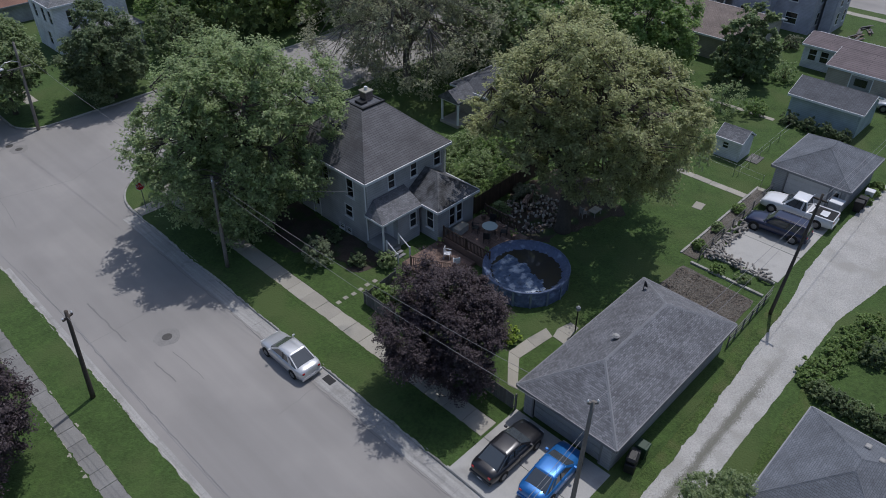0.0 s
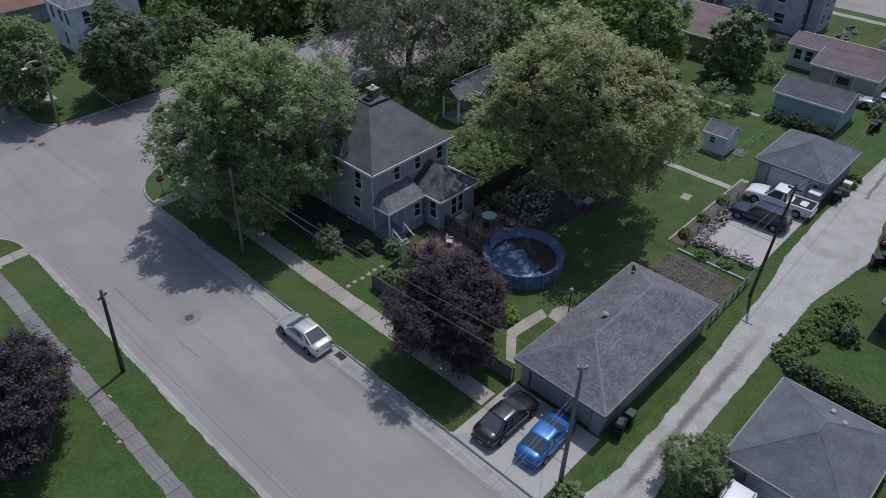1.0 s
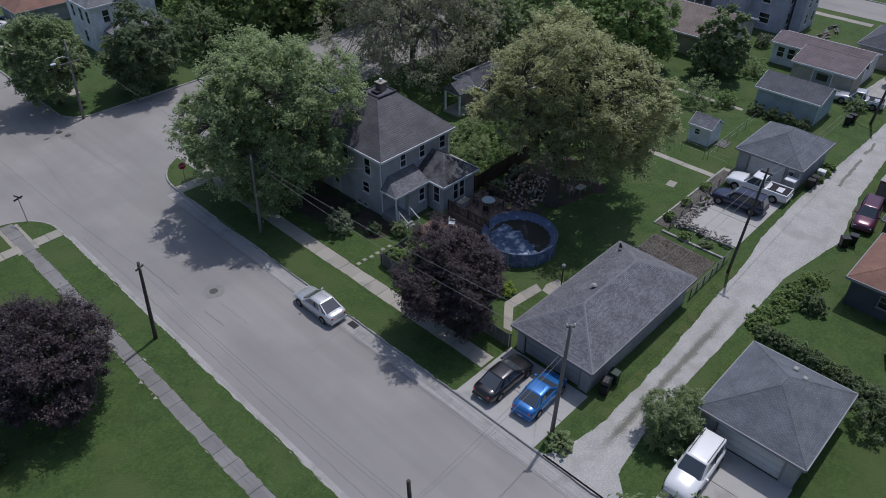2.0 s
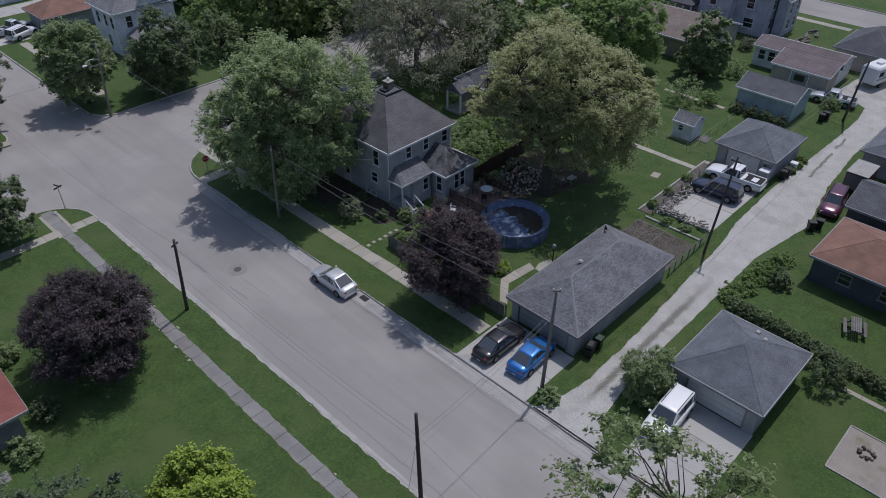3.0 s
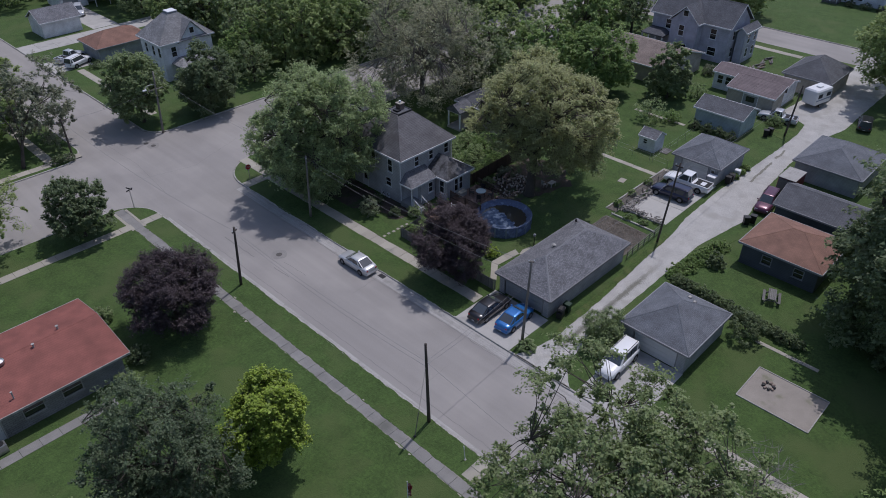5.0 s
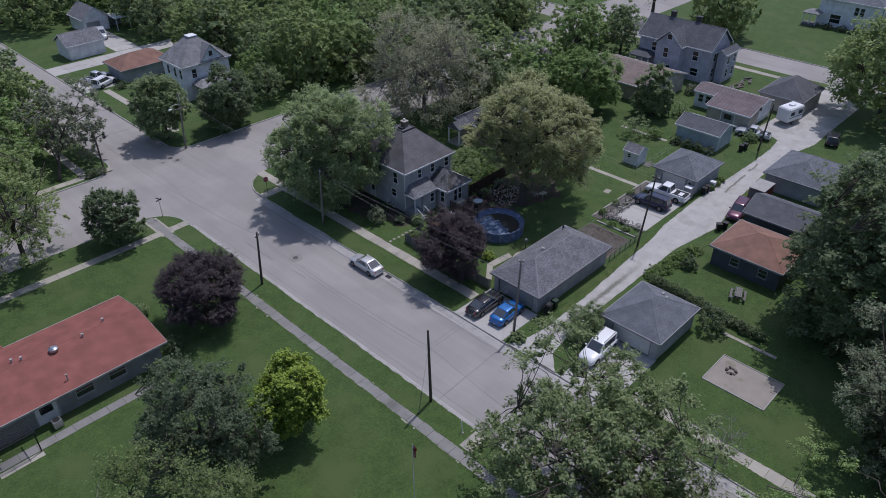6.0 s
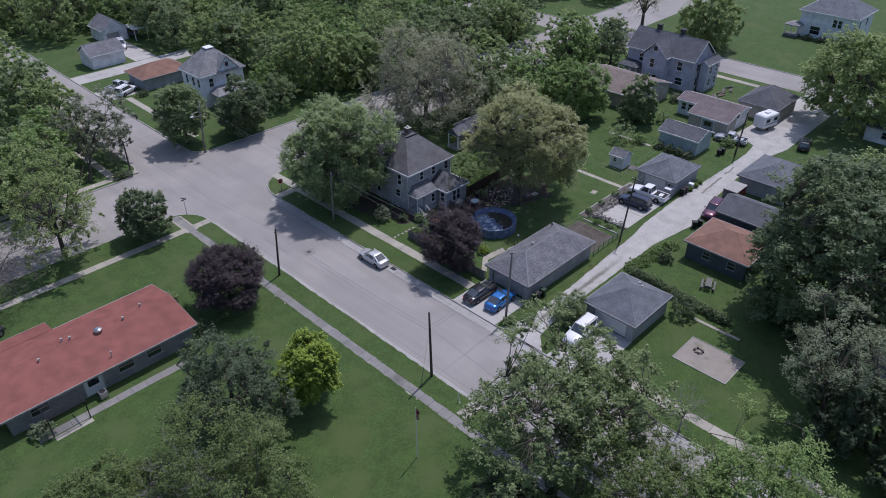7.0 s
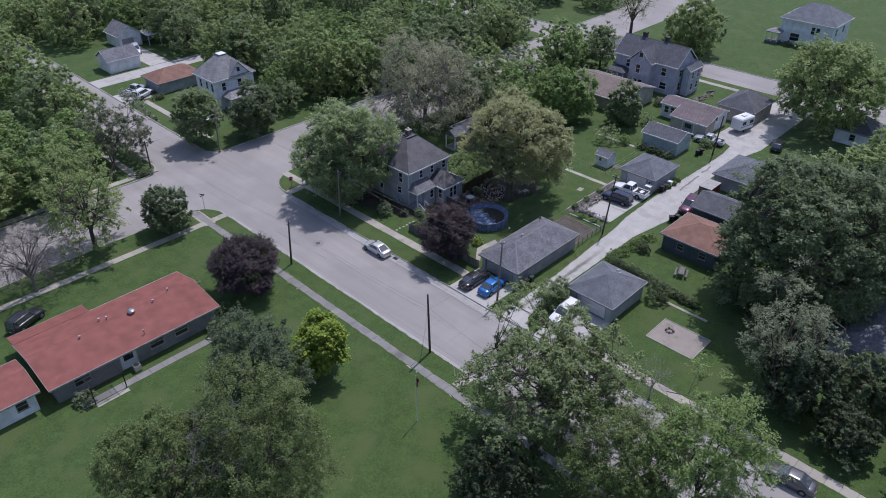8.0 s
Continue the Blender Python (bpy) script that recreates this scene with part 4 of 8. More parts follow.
# ---- trees ----
def leaf_mesh(name, centres, normals, sizes, material, seed, fine=False):
    """Many small leaves: folded diamonds where they are seen from near, triangles elsewhere."""
    rng = np.random.default_rng(seed)
    n = len(centres)
    t = rng.normal(size=(n, 3))
    t -= (t * normals).sum(1, keepdims=True) * normals
    t /= np.linalg.norm(t, axis=1, keepdims=True) + 1e-9
    b = np.cross(normals, t)
    s = sizes[:, None]
    fold = normals * s * 0.18
    if fine:
        w = s * rng.uniform(0.28, 0.42, (n, 1))
        v = np.stack((centres - t * s * 0.62, centres - b * w + fold, centres + t * s * 0.62 - fold * 0.5, centres + b * w + fold), 1)
    else:
        v = np.stack((centres - t * s * 0.7, centres + t * s * 0.45 + b * s * 0.5 + fold, centres + t * s * 0.55 - b * s * 0.5 + fold * 0.5), 1)
    k = v.shape[1]
    me = bpy.data.meshes.new(name)
    me.vertices.add(k * n)
    me.vertices.foreach_set("co", v.astype(np.float32).ravel())
    me.loops.add(k * n)
    me.loops.foreach_set("vertex_index", np.arange(k * n, dtype=np.int32))
    me.polygons.add(n)
    me.polygons.foreach_set("loop_start", np.arange(0, k * n, k, dtype=np.int32))
    me.materials.append(material)
    me.update()
    me.validate()
    return me


def crown_points(rng, rx, ry, rz, zc, clumps, per, size, flat=0.92, rough=0.25, core=0.2, cr=0.30, lobes=17, shoot=26):
    """An uneven crown that billows in lobes: tufts over each lobe, leafy shoots over each tuft, leaves along each shoot."""
    k = np.arange(lobes) + 0.5
    up = 1 - 1.75 * k / lobes
    th = np.pi * (1 + 5 ** 0.5) * k + rng.uniform(0, 6)
    ring = np.sqrt(np.maximum(0, 1 - up ** 2))
    d = np.stack((np.cos(th) * ring, np.sin(th) * ring, up), 1) + rng.normal(scale=0.16, size=(lobes, 3))
    d /= np.linalg.norm(d, axis=1, keepdims=True)
    swell = rng.uniform(1 - 0.9 * rough, 1 + 0.25 * rough, lobes)
    k = np.arange(clumps) + 0.5
    up = 1 - 1.85 * k / clumps
    th = np.pi * (1 + 5 ** 0.5) * k
    ring = np.sqrt(np.maximum(0, 1 - up ** 2))
    e = np.stack((np.cos(th) * ring, np.sin(th) * ring, up), 1) + rng.normal(scale=0.08, size=(clumps, 3))
    e /= np.linalg.norm(e, axis=1, keepdims=True)
    dot = e @ d.T
    near = dot.argmax(1)
    gap = np.clip((1 - dot.max(1)) / 0.16, 0, 1)
    rad = (1.0 - 0.62 * cr) * swell[near] * (1 - 0.40 * gap ** 1.5) + rough * rng.uniform(-0.3, 0.14, clumps)
    inner = rng.random(clumps) < core
    rad = np.where(inner, rad * rng.uniform(0.4, 0.75, clumps), rad)
    c = e * rad[:, None] * np.array((rx, ry, rz))
    c[:, 2] = np.where(c[:, 2] < 0, c[:, 2] * flat, c[:, 2]) + zc
    r = cr * 0.74 * (rx * ry * rz) ** (1 / 3) * rng.uniform(0.55, 1.3, clumps)
    ns = max(3, per // shoot) if per else 4
    m = max(1, per // ns)
    out = 0.55 * e + 0.45 * d[near]
    s = rng.normal(size=(clumps, ns, 3))
    s /= np.linalg.norm(s, axis=2, keepdims=True)
    s = s + 0.75 * out[:, None, :] + np.array((0, 0, 0.25))
    s /= np.linalg.norm(s, axis=2, keepdims=True)
    q = (r[:, None] * rng.uniform(0.6, 1.25, (clumps, ns)))[..., None]
    tips = c[:, None, :] + s * q * np.array((1.15, 1.15, 0.85))
    base = c[:, None, :] + s * q * 0.1
    if per:
        k = rng.uniform(0.12, 1.0, (clumps, ns, m, 1)) ** 0.75
        lc = base[:, :, None, :] * (1 - k) + tips[:, :, None, :] * k + rng.normal(size=(clumps, ns, m, 3)) * (q * 0.17)[:, :, None, :] * (1.25 - 0.7 * k) * np.array((1, 1, 0.6))
        ln = 0.45 * s[:, :, None, :] + np.array((0.1, 0, 0.8)) + rng.normal(scale=0.42, size=lc.shape)
        ln /= np.linalg.norm(ln, axis=3, keepdims=True)
        lc, ln = lc.reshape(-1, 3), ln.reshape(-1, 3)
    else:
        lc, ln = np.zeros((0, 3)), np.zeros((0, 3))
    base, tips = base.reshape(-1, 3), tips.reshape(-1, 3)
    seen = lc if per else tips
    lo, hi = np.percentile(seen[:, 2], (0.6, 99.6))
    wide = np.percentile(np.hypot(seen[:, 0] / rx, seen[:, 1] / ry), 98.5)
    for p in (c, lc, base, tips):
        p[:, :2] /= wide
        p[:, 2] = zc + rz * (2 * (p[:, 2] - lo) / (hi - lo) - 1)
    return c, lc, ln, size * rng.uniform(0.6, 1.3, len(lc)), base, tips


def twig_mesh(name, a, b, thick, thin, material):
    """Three-sided tapered twigs from each point of a to its fellow in b."""
    n = len(a)
    d = b - a
    d = d / (np.linalg.norm(d, axis=1, keepdims=True) + 1e-9)
    u = np.cross(d, np.where(np.abs(d[:, 2:3]) < 0.9, np.array((0, 0, 1.0)), np.array((1.0, 0, 0))))
    u /= np.linalg.norm(u, axis=1, keepdims=True)
    w = np.cross(d, u)
    ring = [u * math.cos(k * math.tau / 3) + w * math.sin(k * math.tau / 3) for k in range(3)]
    v = np.stack([a + o * thick for o in ring] + [b + o * thin for o in ring], 1)
    f = np.array(((0, 1, 4, 3), (1, 2, 5, 4), (2, 0, 3, 5)))
    me = bpy.data.meshes.new(name)
    me.vertices.add(6 * n)
    me.vertices.foreach_set("co", v.astype(np.float32).ravel())
    me.loops.add(12 * n)
    me.loops.foreach_set("vertex_index", (np.arange(n)[:, None, None] * 6 + f).astype(np.int32).ravel())
    me.polygons.add(3 * n)
    me.polygons.foreach_set("loop_start", np.arange(0, 12 * n, 4, dtype=np.int32))
    me.materials.append(material)
    me.update()
    me.validate()
    return me


def tree(name, label, x, y, height, rx, ry=None, bottom=1.5, leaf=None, bark=None, clumps=70, per=220, size=0.3, trunk=0.28, seed=1, lean=(0, 0), rough=0.25, cr=0.30, limbs=7, group="", category="tree", core=0.2, z=0.12, lobes=17, twigs=0, tilt=(0, 0), fine=False, shoot=26):
    """A trunk that forks into limbs, branches to every tuft and, on near trees, a twig along every shoot."""
    rng = np.random.default_rng(seed)
    ry = ry or rx
    rz = (height - bottom) / 2
    zc = bottom + rz
    t = thing(name, label, category, pose(x, y, z), group)
    c, lc, ln, sz, base, tips = crown_points(rng, rx, ry, rz, zc, clumps, per, size, rough=rough, cr=cr, core=core, lobes=lobes, shoot=shoot)
    off = np.array((lean[0], lean[1], 0))
    for p in (c, lc, base, tips):
        p[:, 2] += np.clip((zc - p[:, 2]) / rz, 0, 1) * (tilt[0] * p[:, 0] / rx + tilt[1] * p[:, 1] / ry)
        p += off
    bm = bmesh.new()
    fork = max(bottom * 0.9, height * 0.16)
    top = Vector((lean[0] * 0.8, lean[1] * 0.8, zc + rz * 0.35))
    a = Vector((lean[0] * 0.15, lean[1] * 0.15, fork))
    wob = Vector(rng.normal(scale=0.12, size=3) * rx * 0.3)
    stem = [Vector((0, 0, -0.15)), Vector((0, 0, 0.25)), a, a.lerp(top, 0.5) + wob, top]
    tube(bm, stem, [trunk * 1.5, trunk * 1.1, trunk * 0.85, trunk * 0.45, trunk * 0.08], 9)
    heads = []
    for i in range(limbs):
        ang = i * 2.4 + rng.uniform(-0.3, 0.3)
        r = rng.uniform(0.5, 0.78)
        q = Vector((lean[0] + rx * r * math.cos(ang), lean[1] + ry * r * math.sin(ang), zc + rz * rng.uniform(-0.2, 0.6)))
        s = a.lerp(top, rng.uniform(0.0, 0.45))
        m1 = s.lerp(q, 0.35) + Vector((0, 0, 0.10 * rx))
        m2 = s.lerp(q, 0.7) + Vector(rng.normal(scale=0.05, size=3) * rx)
        tube(bm, [s, m1, m2, q], [trunk * 0.45, trunk * 0.34, trunk * 0.22, trunk * 0.07], 6)
        heads += [m1, s.lerp(q, 0.55) + Vector((0, 0, 0.05 * rx)), m2, q]
    part("trunk", bm, bark or BARK, t, smooth=True)
    bm = bmesh.new()
    for p in c[:: twigs or 1]:
        p = Vector(p)
        s = min(heads, key=lambda h: (h - p).length + 0.3 * max(0, h.z - p.z))
        m1 = s.lerp(p, 0.5) + Vector(rng.normal(scale=0.06, size=3) * (p - s).length)
        tube(bm, [s, m1, p], [trunk * 0.14, trunk * 0.09, 0.014], 4, False)
    tagged(part("branchwork", bm, bark or BARK, t), kind="stuff")
    if fine or not per:
        tagged(part("twigwork", twig_mesh("twigwork", base, tips, 0.014, 0.005, bark or BARK), bark or BARK, t), kind="stuff")
    if per:
        part("crown", leaf_mesh("crown", lc, ln, sz, leaf, seed, fine), leaf, t)
    return t


MAPLE = foliage("maple_leaves", (0.37, 0.465, 0.235), warm=(0.44, 0.51, 0.27), through_light=0.62)
OAK = foliage("young_oak_leaves", (0.45, 0.485, 0.26), warm=(0.51, 0.51, 0.27), through_light=0.66)
PURPLE = foliage("purple_leaves", (0.078, 0.060, 0.068), warm=(0.112, 0.079, 0.084), through_light=0.3)
LIME = foliage("bright_yellow_green_leaves", (0.24, 0.34, 0.045), warm=(0.29, 0.37, 0.055), through_light=0.22)
DEEP = foliage("deep_green_leaves", (0.19, 0.25, 0.13), warm=(0.235, 0.29, 0.15))
MID = foliage("mid_green_leaves", (0.28, 0.355, 0.175), warm=(0.335, 0.40, 0.20))
FRESH = foliage("fresh_green_leaves", (0.27, 0.385, 0.135), warm=(0.33, 0.43, 0.155))
SAGE = foliage("grey_green_leaves", (0.30, 0.355, 0.225), warm=(0.36, 0.40, 0.255))
NEEDLE = foliage("blue_green_needles", (0.15, 0.205, 0.118), warm=(0.175, 0.225, 0.13))
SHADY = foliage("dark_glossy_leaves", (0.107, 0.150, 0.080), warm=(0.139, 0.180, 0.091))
OLIVE = foliage("olive_green_leaves", (0.185, 0.255, 0.09), warm=(0.23, 0.29, 0.105))
STREETASH = foliage("glossy_green_leaves", (0.265, 0.34, 0.155), warm=(0.315, 0.375, 0.175))
HAZEL = foliage("pale_mid_green_leaves", (0.32, 0.405, 0.165), warm=(0.37, 0.44, 0.18))


# ---- vehicles ----
def loft(bm, rings):
    rows = [[bm.verts.new(c) for c in r] for r in rings]
    n = len(rows[0])
    for a, b in zip(rows, rows[1:]):
        for i in range(n):
            bm.faces.new((a[i], a[(i + 1) % n], b[(i + 1) % n], b[i]))
    bm.faces.new(rows[0][::-1])
    bm.faces.new(rows[-1])


def wheel(parent, x, y, r, w):
    s = 1 if y > 0 else -1
    bm = bmesh.new()
    tube(bm, [(0, -w / 2, 0), (0, -w / 2 + 0.03, 0), (0, w / 2 - 0.03, 0), (0, w / 2, 0)], [r * 0.9, r, r, r * 0.9], 18)
    wh = part("wheel", bm, RUBBER, parent, "", pose(x, y, r))
    bm = bmesh.new()
    tube(bm, [(0, s * (w / 2 + 0.004), 0), (0, s * (w / 2 + 0.015), 0)], [r * 0.64, r * 0.6], 14)
    part("rim", bm, ALLOY, wh)


ALLOY = surface("dusty_wheel_alloy", (0.22, 0.225, 0.235), 0.5, 0.15, 4.0, 20, 0.05, metal=0.6)
HEADLAMP = paint("clear_headlamp", (0.7, 0.72, 0.75), 0.1, 0.0)
TAILLAMP = paint("red_tail_lamp", (0.35, 0.01, 0.012), 0.15)
PLATE = surface("pale_plate", (0.6, 0.6, 0.6), 0.5, 0.05)
BEDLINER = surface("black_bed_liner", (0.03, 0.03, 0.032), 0.9, 0.2)


def car(name, label, at, col, L=4.7, W=1.78, H=1.45, kind="sedan", metal=0.5, rough=0.28, group=""):
    """A vehicle that looks along +x; kind sets the outline of its hood, cabin and tail."""
    t = thing(name, label, {"pickup": "pickup truck", "suv": "car", "sedan": "car", "van": "van"}[kind], at, group)
    p = paint(name + "_paint", col, rough, metal)
    hw, zb = W / 2, H * (0.66 if kind == "sedan" else 0.60)
    zl = 0.2 if kind == "sedan" else 0.32
    hood = {"sedan": 0.93, "suv": 0.97, "pickup": 0.98, "van": 0.9}[kind]
    deck = {"sedan": 0.98, "suv": 1.0, "pickup": 0.93, "van": 1.0}[kind]
    st = [(0.0, 0.72, zb * 0.60, 0.0), (0.008, 0.80, zb * deck * 0.84, 0.01), (0.025, 0.88, zb * deck * 0.93, 0.02), (0.06, 0.94, zb * deck * 0.98, 0.025), (0.12, 0.98, zb * deck, 0.03), (0.3, 1.0, zb * deck, 0.02), (0.5, 1.0, zb, 0.02), (0.66, 1.0, zb * 0.99, 0.03), (0.74, 0.99, zb * hood * 0.985, 0.045), (0.84, 0.975, zb * hood * 0.94, 0.05), (0.92, 0.94, zb * hood * 0.87, 0.045), (0.965, 0.88, zb * hood * 0.79, 0.03), (0.99, 0.78, zb * hood * 0.70, 0.01), (1.0, 0.66, zb * 0.54, 0.0)]
    rings = []
    for k, w, z, crown in st:
        x, h = (k - 0.5) * L, hw * w
        z0 = zl + (0.06 if k in (0.0, 1.0) else 0.0)
        rings.append([(x, -h * 0.9, z0), (x, -h * 0.98, z0 + 0.1), (x, -h, (z0 + z) * 0.55), (x, -h * 0.97, z - 0.08), (x, -h * 0.88, z), (x, -h * 0.4, z + crown), (x, h * 0.4, z + crown), (x, h * 0.88, z), (x, h * 0.97, z - 0.08), (x, h, (z0 + z) * 0.55), (x, h * 0.98, z0 + 0.1), (x, h * 0.9, z0)])
    bm = bmesh.new()
    loft(bm, rings)
    part("body", bm, p, t, smooth=True)
    cab = {"sedan": (0.11, 0.29, 0.565, 0.745), "suv": (0.015, 0.06, 0.58, 0.72), "pickup": (0.37, 0.40, 0.60, 0.72), "van": (0.01, 0.03, 0.70, 0.86)}[kind]
    a, b, c, d = [(k - 0.5) * L for k in cab]
    zt, wr = H - 0.04, hw * 0.74
    low, wl = zb - 0.03, hw * 0.87
    bm = bmesh.new()
    lo = [(a, -wl * 0.9), (a + 0.12, -wl), (d - 0.2, -wl), (d, -wl * 0.8), (d, wl * 0.8), (d - 0.2, wl), (a + 0.12, wl), (a, wl * 0.9)]
    hi = [(b, -wr * 0.92), (b + 0.1, -wr), (c - 0.15, -wr), (c, -wr * 0.85), (c, wr * 0.85), (c - 0.15, wr), (b + 0.1, wr), (b, wr * 0.92)]
    loft(bm, [[(x, y, low) for x, y in lo], [(x, y, zt) for x, y in hi]])
    part("glazing", bm, CARGLASS, t, "dark window glass")
    bm = bmesh.new()
    loft(bm, [[(x, y * 1.03, zt - 0.05) for x, y in hi], [(x, y * 1.03, zt - 0.01) for x, y in hi], [(x * 0.95 + 0.05 * (b + c) / 2, y * 0.9, zt + 0.03) for x, y in hi], [(x * 0.8 + 0.2 * (b + c) / 2, y * 0.6, zt + 0.055) for x, y in hi]])
    part("roof", bm, p, t, smooth=True)
    # painted quarters and pillars between the panes
    rear = 0.20 * (d - a) if kind == "sedan" else 0.16 * (d - a)
    for s in (-1, 1):
        quad = [((a + 0.10, wl * 0.93), (a + rear + 0.18, wl), (b + 0.26, wr), (b + 0.03, wr * 0.93)), ((d - 0.26, wl), (d - 0.10, wl * 0.93), (c - 0.05, wr * 0.93), (c - 0.2, wr))]
        for q in quad:
            bm = bmesh.new()
            vs = [[bm.verts.new((x, s * (y + o), low if k < 2 else zt)) for k, (x, y) in enumerate(q)] for o in (0.022, -0.03)]
            bm.faces.new(vs[0])
            bm.faces.new(vs[1][::-1])
            for k in range(4):
                bm.faces.new((vs[0][k], vs[1][k], vs[1][(k + 1) % 4], vs[0][(k + 1) % 4]))
            bmesh.ops.recalc_face_normals(bm, faces=bm.faces[:])
            part("pillar", bm, p, t)
        part("centre_pillar", piped([((a + d) / 2 - 0.05, s * (wl + 0.002), low), ((b + c) / 2, s * (wr + 0.008), zt)], 0.032, 5), BLACKIRON, t)
        part("corner_pillar", piped([(a + 0.03, s * wl * 0.9, low), (b + 0.02, s * wr * 0.9, zt)], 0.05, 5), p, t)
    if kind in ("suv", "van"):
        part("cargo_side", boxed((a + 0.05, a + 0.28 * L * (0.5 if kind == "suv" else 1.4), -wl - 0.012, -wl + 0.02, low, low + 0.06)), p, t)
    r = 0.31 if kind == "sedan" else 0.36
    for x in (-0.30 * L, 0.315 * L):
        for s in (-1, 1):
            wheel(t, x, s * (hw - 0.09), r, 0.21)
            bm = bmesh.new()
            tube(bm, [(x, s * (hw - 0.14), r + 0.02), (x, s * (hw + 0.003), r + 0.02)], [r * 1.16, r * 1.16], 16)
            part("wheel_arch", bm, RUBBER, t)
    for s in (-1, 1):
        part("headlight", boxed((L / 2 - 0.16, L / 2 - 0.045, s * hw * 0.60 - 0.17, s * hw * 0.60 + 0.17, zb * 0.56, zb * 0.70), bevel=0.02), HEADLAMP, t)
        part("tail_light", boxed((-L / 2 - 0.004, -L / 2 + 0.10, s * hw * 0.66 - 0.09, s * hw * 0.66 + 0.09, zb * 0.72, zb * 0.85), bevel=0.02), TAILLAMP, t)
        part("mirror", boxed((d - 0.38, d - 0.24, s * hw * 1.05 - 0.09, s * hw * 1.05 + 0.09, zb + 0.0, zb + 0.13), bevel=0.02), p, t)
        part("door_handle", boxed((-0.12, 0.06, s * hw * 0.995 - 0.012, s * hw * 0.995 + 0.012, zb - 0.18, zb - 0.15)), p, t)
    part("bumper", boxed((-L / 2 - 0.05, -L / 2 + 0.1, -hw * 0.86, hw * 0.86, zl + 0.06, zl + 0.26), bevel=0.03), p, t)
    part("bumper", boxed((L / 2 - 0.12, L / 2 + 0.03, -hw * 0.78, hw * 0.78, zl + 0.06, zl + 0.24), bevel=0.03), p, t)
    part("plate", boxed((-L / 2 - 0.062, -L / 2 - 0.052, -0.15, 0.15, zl + 0.1, zl + 0.2)), PLATE, t)
    if kind == "pickup":
        x0, x1 = -L / 2 + 0.08, a - 0.06
        part("bed", boxed((x0, x1, -hw * 0.8, hw * 0.8, zb * 0.93 - 0.02, zb * 0.93 + 0.025)), BEDLINER, t, "dark bed cover")
        for s in (-1, 1):
            part("bed_rail", boxed((x0, x1, s * hw * 0.86 - 0.07, s * hw * 0.86 + 0.07, zb * 0.9, zb * 0.93 + 0.06), bevel=0.02), p, t)
        part("tailgate", boxed((x0 - 0.06, x0 + 0.02, -hw * 0.86, hw * 0.86, zb * 0.5, zb * 0.93 + 0.05), bevel=0.02), p, t)
    if kind == "suv":
        for s in (-1, 1):
            part("roof_rail", piped([(b + 0.15, s * wr * 0.86, zt + 0.08), (c - 0.2, s * wr * 0.86, zt + 0.08)], 0.025, 5), BLACKIRON, t)
    return t


car("sedan", "silver saloon car parked at the kerb", pose(4.42, -7.55, 0.015, 0, 0, 90), (0.62, 0.63, 0.65), 4.5, 1.74, 1.42, metal=0.5, rough=0.38)
car("sedan", "black saloon car parked on the concrete driveway", pose(8.3, -22.15, 0.147, 0, 0, 0), (0.022, 0.022, 0.026), 4.6, 1.74, 1.42, metal=0.3)
car("sedan", "bright blue small saloon parked on the driveway", pose(8.8, -24.75, 0.147, 0, 0, 3), (0.022, 0.16, 0.46), 4.25, 1.72, 1.42, metal=0.35)
car("pickup_truck", "white crew-cab pickup with a dark bed cover", pose(42.6, -23.7, 0.147, 0, 0, 93), (0.75, 0.76, 0.78), 5.7, 1.95, 1.85, "pickup", 0.0)
car("suv", "dark navy estate car parked on the concrete pad", pose(39.2, -23.5, 0.147, 0, 0, 94), (0.016, 0.022, 0.06), 4.8, 1.85, 1.65, "suv", 0.3)
car("suv", "white boxy off-road car parked by the garage", pose(10.55, -34.75, 0.147, 0, 0, 182), (0.76, 0.77, 0.78), 4.8, 1.85, 1.75, "suv", 0.0)
car("suv", "dark plum off-road car parked beside the alley", pose(44.6, -32.6, 0.14, 0, 0, 188), (0.10, 0.025, 0.055), 4.6, 1.8, 1.75, "suv", 0.3)
car("pickup_truck", "pale pickup truck parked by the low house", pose(68.2, -23.6, 0.14, 0, 0, 100), (0.45, 0.47, 0.5), 5.2, 1.85, 1.7, "pickup", 0.2)
car("suv", "white estate car on the far driveway", pose(8.7, 69.4, 0.14, 0, 0, 25), (0.75, 0.76, 0.78), 4.8, 1.9, 1.75, "suv", 0.0)
car("pickup_truck", "silver pickup truck on the far driveway", pose(8.7, 72.6, 0.14, 0, 0, 18), (0.5, 0.52, 0.55), 5.4, 1.9, 1.75, "pickup", 0.3)
car("suv", "white and black off-road car by the far garage", pose(20.6, 96.8, 0.14, 0, 0, 250), (0.6, 0.62, 0.65), 4.8, 1.9, 1.8, "suv", 0.2)
car("hatchback", "red car parked beyond the lavender house", pose(99.0, -3.6, 0.14, 0, 0, 95), (0.30, 0.02, 0.04), 4.3, 1.75, 1.5, "suv", 0.2)
car("suv", "dark off-road car with a white roof rack", pose(-35.3, 10.6, 0.14, 0, 0, 25), (0.03, 0.032, 0.035), 4.6, 1.85, 1.8, "suv", 0.2)
car("suv", "dark car parked in the shade by the alley end", pose(74.6, -33.2, 0.14, 0, 0, 15), (0.03, 0.033, 0.04), 4.6, 1.8, 1.6, "suv", 0.3)
car("sedan", "dark car half hidden under trees", pose(5.6, -64.2, 0.02, 0, 0, 95), (0.10, 0.10, 0.11), 4.6, 1.8, 1.45, metal=0.3)


